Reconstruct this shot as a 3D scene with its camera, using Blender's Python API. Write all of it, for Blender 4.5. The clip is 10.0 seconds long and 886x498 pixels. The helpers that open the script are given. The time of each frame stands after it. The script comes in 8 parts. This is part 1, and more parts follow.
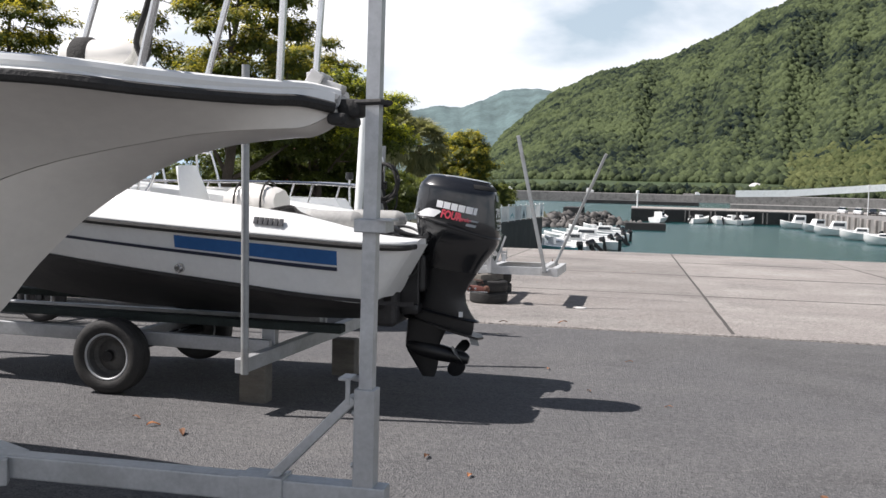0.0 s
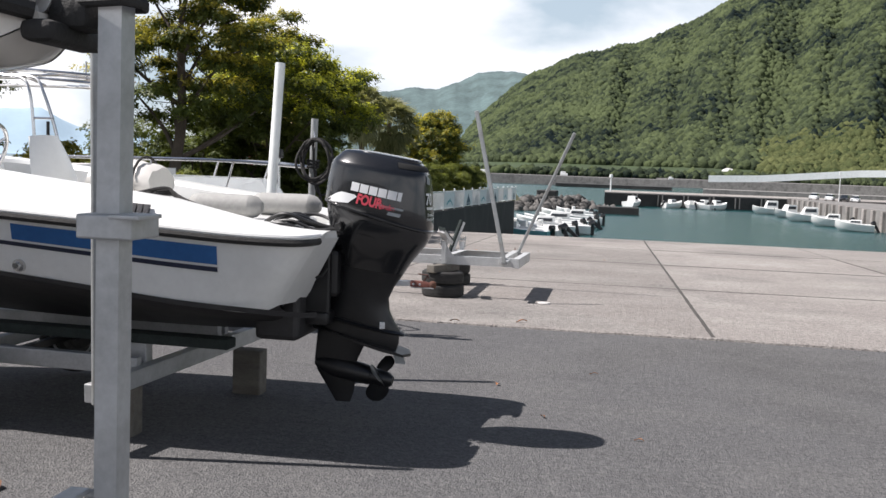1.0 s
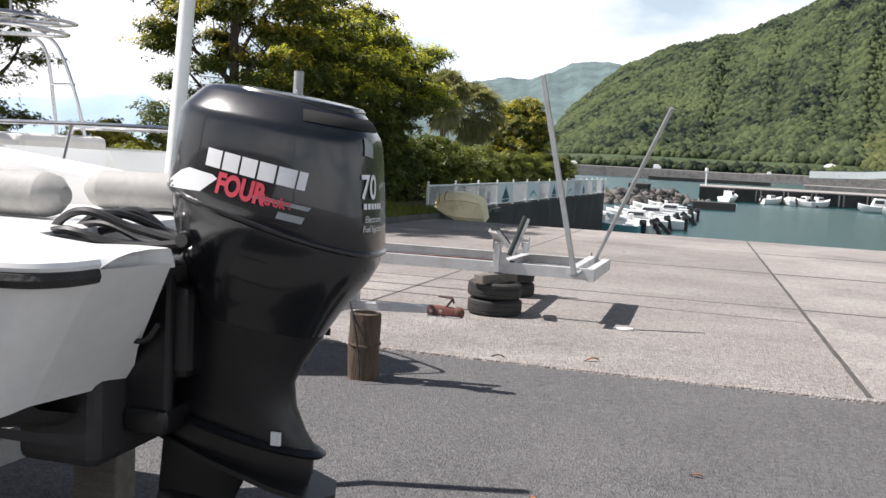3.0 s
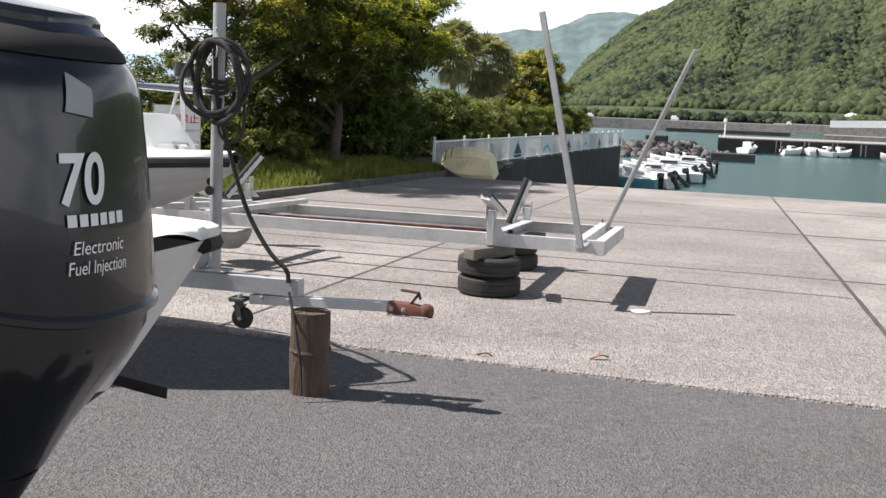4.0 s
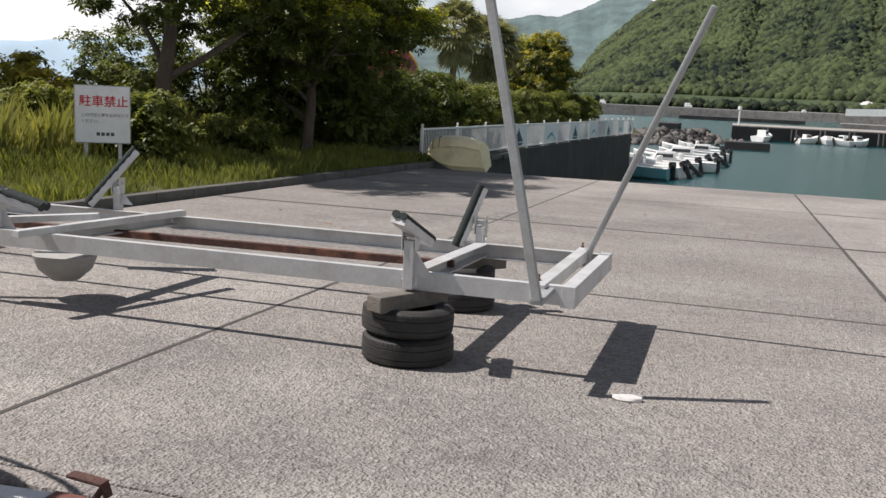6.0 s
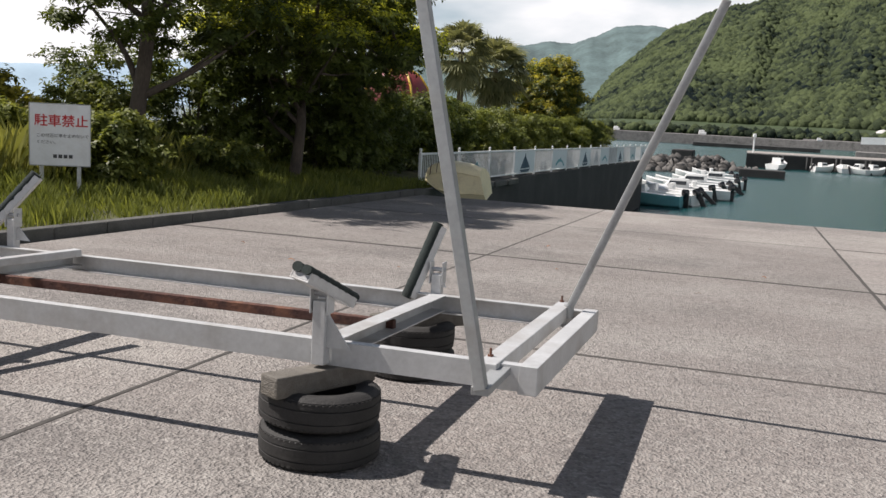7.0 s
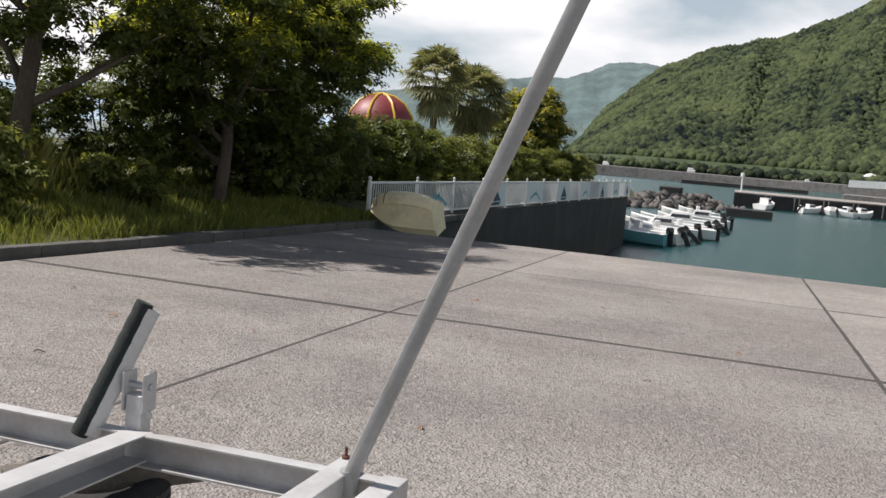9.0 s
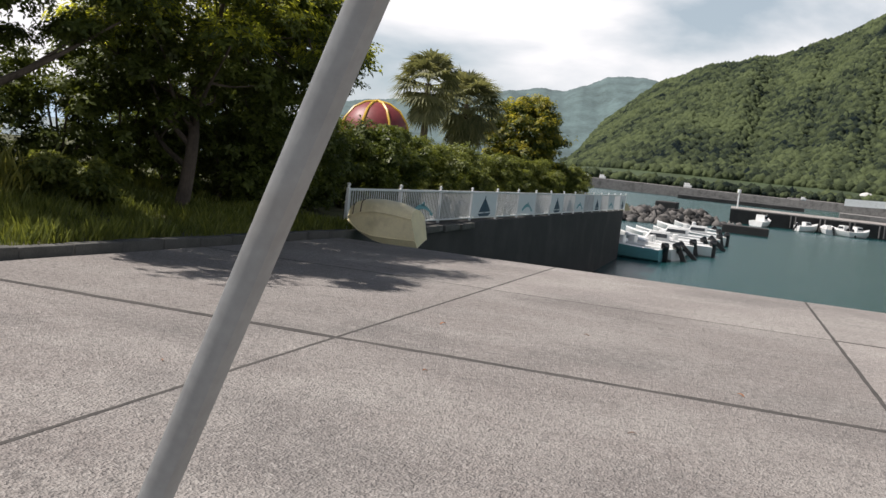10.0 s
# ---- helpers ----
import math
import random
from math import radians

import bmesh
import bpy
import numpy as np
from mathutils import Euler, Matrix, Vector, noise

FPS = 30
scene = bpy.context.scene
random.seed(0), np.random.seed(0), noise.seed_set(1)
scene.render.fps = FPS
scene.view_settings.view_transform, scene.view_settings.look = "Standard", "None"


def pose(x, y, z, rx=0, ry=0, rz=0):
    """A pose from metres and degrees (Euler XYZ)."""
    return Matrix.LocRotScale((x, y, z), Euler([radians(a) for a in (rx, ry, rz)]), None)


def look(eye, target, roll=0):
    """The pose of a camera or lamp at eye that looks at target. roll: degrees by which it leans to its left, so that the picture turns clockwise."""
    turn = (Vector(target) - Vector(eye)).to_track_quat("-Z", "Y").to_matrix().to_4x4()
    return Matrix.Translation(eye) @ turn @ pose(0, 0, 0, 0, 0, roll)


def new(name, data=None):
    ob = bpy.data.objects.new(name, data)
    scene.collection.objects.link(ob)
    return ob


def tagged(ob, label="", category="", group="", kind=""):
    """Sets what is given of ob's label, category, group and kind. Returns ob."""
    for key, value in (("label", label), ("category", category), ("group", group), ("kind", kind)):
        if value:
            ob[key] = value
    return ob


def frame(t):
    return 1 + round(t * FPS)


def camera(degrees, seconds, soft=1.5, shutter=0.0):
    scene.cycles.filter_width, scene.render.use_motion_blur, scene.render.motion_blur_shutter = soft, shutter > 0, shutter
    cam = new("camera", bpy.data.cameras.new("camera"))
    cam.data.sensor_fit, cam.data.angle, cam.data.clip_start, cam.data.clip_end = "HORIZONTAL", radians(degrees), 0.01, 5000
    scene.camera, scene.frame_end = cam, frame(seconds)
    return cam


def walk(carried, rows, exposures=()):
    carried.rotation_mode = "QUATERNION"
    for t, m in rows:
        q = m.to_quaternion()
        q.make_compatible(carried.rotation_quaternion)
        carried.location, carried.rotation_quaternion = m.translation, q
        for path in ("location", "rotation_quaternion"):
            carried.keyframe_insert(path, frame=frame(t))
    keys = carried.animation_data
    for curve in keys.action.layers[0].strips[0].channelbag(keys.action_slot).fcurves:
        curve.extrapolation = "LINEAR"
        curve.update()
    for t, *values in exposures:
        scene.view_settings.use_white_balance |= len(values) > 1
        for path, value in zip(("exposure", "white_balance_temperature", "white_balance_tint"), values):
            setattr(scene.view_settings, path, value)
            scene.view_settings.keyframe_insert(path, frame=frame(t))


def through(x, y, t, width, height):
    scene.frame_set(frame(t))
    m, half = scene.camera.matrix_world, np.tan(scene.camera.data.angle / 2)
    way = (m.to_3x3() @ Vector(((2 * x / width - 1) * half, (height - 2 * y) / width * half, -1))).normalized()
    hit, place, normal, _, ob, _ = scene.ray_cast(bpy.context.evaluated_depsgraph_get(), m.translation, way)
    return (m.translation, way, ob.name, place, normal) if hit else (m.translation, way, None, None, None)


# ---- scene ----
# ---- camera ----
cam = camera(50.0, 10.0)
PATH = [
    (0.0, pose(-1.187, -11.491, 1.685, 86.12, -1.53, 11.55)),
    (0.5, pose(-1.159, -10.784, 1.687, 85.91, -0.90, 14.30)),
    (1.0, pose(-1.143, -10.067, 1.673, 85.10, -2.11, 10.02)),
    (1.5, pose(-1.126, -9.330, 1.679, 85.14, -2.75, 14.79)),
    (2.0, pose(-1.167, -8.630, 1.647, 85.56, -2.99, 13.08)),
    (2.2, pose(-1.177, -8.337, 1.613, 85.90, -2.95, 13.75)),
    (3.3, pose(-1.304, -6.792, 1.592, 83.14, -2.41, 16.37)),
    (3.5, pose(-1.321, -6.512, 1.619, 82.48, -1.11, 17.64)),
    (4.0, pose(-1.372, -5.776, 1.600, 81.50, -2.30, 16.39)),
    (4.5, pose(-1.395, -5.032, 1.590, 82.20, -2.29, 16.71)),
    (5.0, pose(-1.438, -4.313, 1.579, 82.26, -3.06, 17.75)),
    (5.2, pose(-1.444, -4.041, 1.585, 81.32, -3.26, 17.25)),
    (6.3, pose(-1.486, -2.500, 1.586, 80.66, -2.36, 16.86)),
    (6.5, pose(-1.485, -2.203, 1.563, 81.68, -2.88, 16.12)),
    (7.0, pose(-1.500, -1.456, 1.553, 82.07, -3.11, 17.98)),
    (7.5, pose(-1.462, -0.772, 1.541, 82.15, -3.05, 16.65)),
    (8.0, pose(-1.430, -0.117, 1.563, 83.29, -4.23, 17.39)),
    (8.5, pose(-1.424, 0.626, 1.535, 83.98, -4.38, 16.06)),
    (9.0, pose(-1.371, 1.383, 1.523, 83.89, -4.92, 17.48)),
    (9.5, pose(-1.392, 2.072, 1.504, 84.50, -5.40, 16.89)),
    (10.0, pose(-1.447, 2.764, 1.476, 84.50, -6.19, 17.33)),
]
walk(cam, PATH, [(0.0, 0.52, 6400, 13), (2.0, 0.48, 6400, 13), (3.5, 0.78, 6500, 13), (4.5, 0.66, 6550, 13), (5.2, 0.40, 6550, 13), (6.5, 0.26, 6600, 13), (8.0, 0.24, 6600, 13), (10.0, 0.22, 6600, 13)])

# ---- light ----
SUN_DIR = Vector((-0.70, -0.11, 1.0)).normalized()
world = bpy.data.worlds.new("sky")
scene.world = world
world.use_nodes = True
wn = world.node_tree
wn.nodes.clear()
w_out = wn.nodes.new("ShaderNodeOutputWorld")
w_bg = wn.nodes.new("ShaderNodeBackground")
w_sky = wn.nodes.new("ShaderNodeTexSky")
w_sky.sky_type = "NISHITA"
w_sky.sun_disc = False
w_sky.sun_elevation = math.asin(SUN_DIR.z)
w_sky.sun_rotation = math.atan2(SUN_DIR.x, SUN_DIR.y)
w_sky.dust_density = 0.8
w_sky.air_density = 1.0
w_co = wn.nodes.new("ShaderNodeTexCoord")
w_map = wn.nodes.new("ShaderNodeMapping")
w_map.inputs["Scale"].default_value = (1.0, 1.0, 2.6)
w_map.inputs["Location"].default_value = (0.35, 0.1, 0.0)
w_noise = wn.nodes.new("ShaderNodeTexNoise")
w_noise.inputs["Scale"].default_value = 2.9
w_noise.inputs["Detail"].default_value = 9.0
w_noise.inputs["Roughness"].default_value = 0.5
w_noise.inputs["Distortion"].default_value = 0.25
w_ramp = wn.nodes.new("ShaderNodeValToRGB")
w_ramp.color_ramp.elements[0].position = 0.38
w_ramp.color_ramp.elements[1].position = 0.56
w_mix = wn.nodes.new("ShaderNodeMixRGB")
w_mix.inputs["Color2"].default_value = (19.5, 19.6, 19.9, 1)
wn.links.new(w_co.outputs["Generated"], w_map.inputs["Vector"])
wn.links.new(w_map.outputs["Vector"], w_noise.inputs["Vector"])
wn.links.new(w_noise.outputs["Fac"], w_ramp.inputs["Fac"])
w_sep = wn.nodes.new("ShaderNodeSeparateXYZ")
wn.links.new(w_co.outputs["Generated"], w_sep.inputs["Vector"])
w_low = wn.nodes.new("ShaderNodeMapRange")     # the banks of cloud lie low over the hills, the zenith is clear
w_low.inputs["From Min"].default_value = 0.22
w_low.inputs["From Max"].default_value = 0.50
w_low.inputs["To Min"].default_value = 1.0
w_low.inputs["To Max"].default_value = 0.03
wn.links.new(w_sep.outputs["Z"], w_low.inputs["Value"])
w_mul = wn.nodes.new("ShaderNodeMath")
w_mul.operation = "MULTIPLY"
wn.links.new(w_ramp.outputs["Color"], w_mul.inputs[0])
wn.links.new(w_low.outputs["Result"], w_mul.inputs[1])
wn.links.new(w_mul.outputs[0], w_mix.inputs["Fac"])
w_veil = wn.nodes.new("ShaderNodeMixRGB")     # thin high haze pales the blue
w_veil.inputs["Color2"].default_value = (12.2, 14.6, 16.2, 1)
w_thin = wn.nodes.new("ShaderNodeMath")
w_thin.operation = "MULTIPLY"
w_thin.inputs[1].default_value = 0.6
wn.links.new(w_low.outputs["Result"], w_thin.inputs[0])
wn.links.new(w_thin.outputs[0], w_veil.inputs["Fac"])
wn.links.new(w_sky.outputs["Color"], w_veil.inputs["Color1"])
wn.links.new(w_veil.outputs["Color"], w_mix.inputs["Color1"])
wn.links.new(w_mix.outputs["Color"], w_bg.inputs["Color"])
wn.links.new(w_bg.outputs["Background"], w_out.inputs["Surface"])
w_bg.inputs["Strength"].default_value = 0.046

sun = new("sun", bpy.data.lights.new("sun", "SUN"))
sun.data.energy = 5.3
sun.data.angle = radians(0.55)
sun.data.color = (1.0, 0.955, 0.905)
sun.matrix_world = look(SUN_DIR * 50, (0, 0, 0))


# ---- materials ----
def material(name, color, rough=0.6, metal=0.0, vary=0.12, scale=6.0, fine=60.0, bump=0.0, bump_scale=80.0,
             dirt=None, dirt_amount=0.0, dirt_scale=2.0, coat=0.0, per_object=0.0, per_island=0.0, rough_vary=0.1, stretch=(1, 1, 1)):
    m = bpy.data.materials.new(name)
    m.use_nodes = True
    nt = m.node_tree
    bsdf = nt.nodes["Principled BSDF"]
    co = nt.nodes.new("ShaderNodeTexCoord")
    mp = nt.nodes.new("ShaderNodeMapping")
    mp.inputs["Scale"].default_value = stretch
    nt.links.new(co.outputs["Object"], mp.inputs["Vector"])

    def tex(s, detail=5.0):
        n = nt.nodes.new("ShaderNodeTexNoise")
        n.inputs["Scale"].default_value = s
        n.inputs["Detail"].default_value = detail
        n.inputs["Roughness"].default_value = 0.6
        nt.links.new(mp.outputs["Vector"], n.inputs["Vector"])
        return n

    def math_node(op, a, b):
        n = nt.nodes.new("ShaderNodeMath")
        n.operation = op
        for i, v in enumerate((a, b)):
            if isinstance(v, (int, float)):
                n.inputs[i].default_value = v
            else:
                nt.links.new(v, n.inputs[i])
        return n.outputs[0]

    big, small = tex(scale), tex(fine, 3.0)
    f = math_node("ADD", math_node("MULTIPLY", big.outputs["Fac"], 0.62), math_node("MULTIPLY", small.outputs["Fac"], 0.38))
    if per_object:
        info = nt.nodes.new("ShaderNodeObjectInfo")
        f = math_node("ADD", f, math_node("MULTIPLY", math_node("SUBTRACT", info.outputs["Random"], 0.5), per_object))
    if per_island:
        geo = nt.nodes.new("ShaderNodeNewGeometry")
        f = math_node("ADD", f, math_node("MULTIPLY", math_node("SUBTRACT", geo.outputs["Random Per Island"], 0.5), per_island))
    ramp = nt.nodes.new("ShaderNodeValToRGB")
    ramp.color_ramp.elements[0].position = 0.25
    ramp.color_ramp.elements[1].position = 0.75
    lo = [max(0.0, c * (1 - vary * 1.6)) for c in color]
    hi = [min(1.0, c * (1 + vary * 1.6)) for c in color]
    ramp.color_ramp.elements[0].color = (*lo, 1)
    ramp.color_ramp.elements[1].color = (*hi, 1)
    nt.links.new(f, ramp.inputs["Fac"])
    out = ramp.outputs["Color"]
    if dirt:
        dn = tex(dirt_scale, 7.0)
        dr = nt.nodes.new("ShaderNodeValToRGB")
        dr.color_ramp.elements[0].position = 0.5
        dr.color_ramp.elements[1].position = 0.72
        dr.color_ramp.elements[1].color = (dirt_amount, dirt_amount, dirt_amount, 1)
        nt.links.new(dn.outputs["Fac"], dr.inputs["Fac"])
        mx = nt.nodes.new("ShaderNodeMixRGB")
        mx.inputs["Color2"].default_value = (*dirt, 1)
        nt.links.new(dr.outputs["Color"], mx.inputs["Fac"])
        nt.links.new(out, mx.inputs["Color1"])
        out = mx.outputs["Color"]
    nt.links.new(out, bsdf.inputs["Base Color"])
    r = math_node("ADD", math_node("MULTIPLY", big.outputs["Fac"], rough_vary * 2), rough - rough_vary)
    nt.links.new(r, bsdf.inputs["Roughness"])
    bsdf.inputs["Metallic"].default_value = metal
    bsdf.inputs["Coat Weight"].default_value = coat
    if bump:
        bn = nt.nodes.new("ShaderNodeBump")
        bn.inputs["Strength"].default_value = bump
        bn.inputs["Distance"].default_value = 0.02
        b2 = tex(bump_scale, 4.0)
        nt.links.new(b2.outputs["Fac"], bn.inputs["Height"])
        nt.links.new(bn.outputs["Normal"], bsdf.inputs["Normal"])
    return m


def speckled(name, base, light, dark, rough, grain, bump, patch, patch_scale, stain=None):
    """Rough ground: chips of aggregate in a matrix, broad paler patches, darker stains and streaks."""
    m = bpy.data.materials.new(name)
    m.use_nodes = True
    nt = m.node_tree
    bsdf = nt.nodes["Principled BSDF"]
    geo = nt.nodes.new("ShaderNodeNewGeometry")

    def noise_tex(scale, detail, lo, hi, st=(1, 1, 1)):
        mp = nt.nodes.new("ShaderNodeMapping")
        mp.inputs["Scale"].default_value = st
        n = nt.nodes.new("ShaderNodeTexNoise")
        n.inputs["Scale"].default_value = scale
        n.inputs["Detail"].default_value = detail
        n.inputs["Roughness"].default_value = 0.62
        r = nt.nodes.new("ShaderNodeMapRange")
        r.inputs["From Min"].default_value = lo
        r.inputs["From Max"].default_value = hi
        nt.links.new(geo.outputs["Position"], mp.inputs["Vector"])
        nt.links.new(mp.outputs["Vector"], n.inputs["Vector"])
        nt.links.new(n.outputs["Fac"], r.inputs["Value"])
        return r.outputs["Result"]

    def mix(fac, a, b, k=1.0):
        mu = nt.nodes.new("ShaderNodeMath")
        mu.operation = "MULTIPLY"
        mu.inputs[1].default_value = k
        nt.links.new(fac, mu.inputs[0])
        x = nt.nodes.new("ShaderNodeMixRGB")
        nt.links.new(mu.outputs[0], x.inputs["Fac"])
        for i, v in ((1, a), (2, b)):
            if isinstance(v, tuple):
                x.inputs[i].default_value = (*v, 1)
            else:
                nt.links.new(v, x.inputs[i])
        return x.outputs["Color"]
    c = mix(noise_tex(patch_scale, 6, 0.45, 0.68), base, patch, 0.8)
    c = mix(noise_tex(patch_scale * 1.9, 7, 0.52, 0.72, (0.35, 1.4, 1)), c, patch, 0.6)
    if stain:
        c = mix(noise_tex(patch_scale * 0.8, 8, 0.50, 0.70, (1, 1, 2)), c, stain, 0.9)
        c = mix(noise_tex(patch_scale * 4.0, 7, 0.58, 0.72, (0.4, 1.6, 1)), c, stain, 0.6)
    chips = nt.nodes.new("ShaderNodeTexVoronoi")
    chips.inputs["Scale"].default_value = grain
    nt.links.new(geo.outputs["Position"], chips.inputs["Vector"])
    sep = nt.nodes.new("ShaderNodeSeparateColor")
    nt.links.new(chips.outputs["Color"], sep.inputs["Color"])
    for chan, lo, hi, col, k in (("Red", 0.70, 1.0, light, 0.68), ("Green", 0.68, 1.0, dark, 0.68)):
        r = nt.nodes.new("ShaderNodeMapRange")
        r.inputs["From Min"].default_value = lo
        r.inputs["From Max"].default_value = hi
        nt.links.new(sep.outputs[chan], r.inputs["Value"])
        c = mix(r.outputs["Result"], c, col, k)
    c = mix(noise_tex(grain * 0.30, 4, 0.52, 0.66), c, dark, 0.55)
    c = mix(noise_tex(grain * 0.22, 4, 0.54, 0.68), c, light, 0.45)
    info = nt.nodes.new("ShaderNodeObjectInfo")     # each slab was cast a little differently
    tone = nt.nodes.new("ShaderNodeMapRange")
    tone.inputs["To Min"].default_value = 0.86
    tone.inputs["To Max"].default_value = 1.08
    nt.links.new(info.outputs["Random"], tone.inputs["Value"])
    cast = nt.nodes.new("ShaderNodeMixRGB")
    cast.blend_type = "MULTIPLY"
    cast.inputs["Fac"].default_value = 1.0
    nt.links.new(c, cast.inputs["Color1"])
    nt.links.new(tone.outputs["Result"], cast.inputs["Color2"])
    nt.links.new(cast.outputs["Color"], bsdf.inputs["Base Color"])
    bsdf.inputs["Roughness"].default_value = rough
    bsdf.inputs["Specular IOR Level"].default_value = 0.3
    h = nt.nodes.new("ShaderNodeMath")
    nt.links.new(noise_tex(grain * 0.45, 4, 0.3, 0.7), h.inputs[0])
    nt.links.new(chips.outputs["Distance"], h.inputs[1])
    bn = nt.nodes.new("ShaderNodeBump")
    bn.inputs["Strength"].default_value = bump
    bn.inputs["Distance"].default_value = 0.012
    nt.links.new(h.outputs[0], bn.inputs["Height"])
    nt.links.new(bn.outputs["Normal"], bsdf.inputs["Normal"])
    return m


def leaf_material(name, lo, hi, through=0.35, broad=0.45, weight=0.55, tufts=0.0, patchy=1.0):
    m = bpy.data.materials.new(name)
    m.use_nodes = True
    nt = m.node_tree
    nt.nodes.clear()
    out = nt.nodes.new("ShaderNodeOutputMaterial")
    geo = nt.nodes.new("ShaderNodeNewGeometry")
    co = nt.nodes.new("ShaderNodeTexCoord")
    ns = nt.nodes.new("ShaderNodeTexNoise")
    ns.inputs["Scale"].default_value = broad
    ns.inputs["Detail"].default_value = 4.0
    nt.links.new(co.outputs["Object"], ns.inputs["Vector"])
    add = nt.nodes.new("ShaderNodeMath")
    add.operation = "MULTIPLY_ADD"
    add.inputs[1].default_value = weight
    nt.links.new(geo.outputs["Random Per Island"], add.inputs[0])
    sub = nt.nodes.new("ShaderNodeMath")
    sub.operation = "MULTIPLY_ADD"
    sub.inputs[1].default_value = patchy
    sub.inputs[2].default_value = 0.23 - 0.5 * patchy
    nt.links.new(ns.outputs["Fac"], sub.inputs[0])
    nt.links.new(sub.outputs[0], add.inputs[2])
    rp = nt.nodes.new("ShaderNodeValToRGB")
    rp.color_ramp.elements[0].color = (*lo, 1)
    rp.color_ramp.elements[1].color = (*hi, 1)
    nt.links.new(add.outputs[0], rp.inputs["Fac"])
    d = nt.nodes.new("ShaderNodeBsdfPrincipled")
    d.inputs["Roughness"].default_value = 0.5
    d.inputs["Specular IOR Level"].default_value = 0.3
    t = nt.nodes.new("ShaderNodeBsdfTranslucent")
    nt.links.new(rp.outputs["Color"], d.inputs["Base Color"])
    glow = nt.nodes.new("ShaderNodeMixRGB")
    glow.blend_type = "MULTIPLY"
    glow.inputs["Fac"].default_value = 1.0
    glow.inputs["Color2"].default_value = (2.0, 1.9, 1.1, 1)
    nt.links.new(rp.outputs["Color"], glow.inputs["Color1"])
    nt.links.new(glow.outputs["Color"], t.inputs["Color"])
    mix = nt.nodes.new("ShaderNodeMixShader")
    mix.inputs["Fac"].default_value = through
    nt.links.new(d.outputs[0], mix.inputs[1])
    nt.links.new(t.outputs[0], mix.inputs[2])
    nt.links.new(mix.outputs[0], out.inputs["Surface"])
    if tufts:          # leafy relief and mottling of far crowns
        d.inputs["Roughness"].default_value = 0.9
        d.inputs["Specular IOR Level"].default_value = 0.1
        nf = nt.nodes.new("ShaderNodeTexNoise")
        nf.inputs["Scale"].default_value = tufts
        nf.inputs["Detail"].default_value = 5.0
        nf.inputs["Roughness"].default_value = 0.65
        nt.links.new(co.outputs["Object"], nf.inputs["Vector"])
        bp = nt.nodes.new("ShaderNodeBump")
        bp.inputs["Strength"].default_value = 0.9
        bp.inputs["Distance"].default_value = 2.2
        nt.links.new(nf.outputs["Fac"], bp.inputs["Height"])
        nt.links.new(bp.outputs["Normal"], d.inputs["Normal"])
        mt = nt.nodes.new("ShaderNodeMath")
        mt.operation = "MULTIPLY_ADD"
        mt.inputs[1].default_value = 0.9
        nt.links.new(nf.outputs["Fac"], mt.inputs[0])
        s2 = nt.nodes.new("ShaderNodeMath")
        s2.operation = "SUBTRACT"
        s2.inputs[1].default_value = 0.47
        nt.links.new(add.outputs[0], s2.inputs[0])
        nt.links.new(s2.outputs[0], mt.inputs[2])
        nt.links.new(mt.outputs[0], rp.inputs["Fac"])
    return m


def water_material():
    m = bpy.data.materials.new("harbour_water")
    m.use_nodes = True
    nt = m.node_tree
    b = nt.nodes["Principled BSDF"]
    b.inputs["Base Color"].default_value = (0.007, 0.052, 0.054, 1)
    b.inputs["Roughness"].default_value = 0.22
    b.inputs["IOR"].default_value = 1.33
    b.inputs["Specular IOR Level"].default_value = 0.35
    co = nt.nodes.new("ShaderNodeTexCoord")
    hs = []
    for s, st in ((1.3, (1.0, 0.5, 1)), (7.0, (1.0, 0.6, 1))):
        mp = nt.nodes.new("ShaderNodeMapping")
        mp.inputs["Scale"].default_value = st
        n = nt.nodes.new("ShaderNodeTexNoise")
        n.inputs["Scale"].default_value = s
        n.inputs["Detail"].default_value = 4
        nt.links.new(co.outputs["Object"], mp.inputs["Vector"])
        nt.links.new(mp.outputs["Vector"], n.inputs["Vector"])
        hs.append(n)
    add = nt.nodes.new("ShaderNodeMath")
    nt.links.new(hs[0].outputs["Fac"], add.inputs[0])
    nt.links.new(hs[1].outputs["Fac"], add.inputs[1])
    bp = nt.nodes.new("ShaderNodeBump")
    bp.inputs["Strength"].default_value = 0.5
    bp.inputs["Distance"].default_value = 0.12
    nt.links.new(add.outputs[0], bp.inputs["Height"])
    nt.links.new(bp.outputs["Normal"], b.inputs["Normal"])
    return m


def glass_material(name, tint=(0.9, 0.95, 0.95), rough=0.08, alpha=0.35):
    m = bpy.data.materials.new(name)
    m.use_nodes = True
    b = m.node_tree.nodes["Principled BSDF"]
    b.inputs["Base Color"].default_value = (*tint, 1)
    b.inputs["Roughness"].default_value = rough
    b.inputs["Alpha"].default_value = alpha
    return m


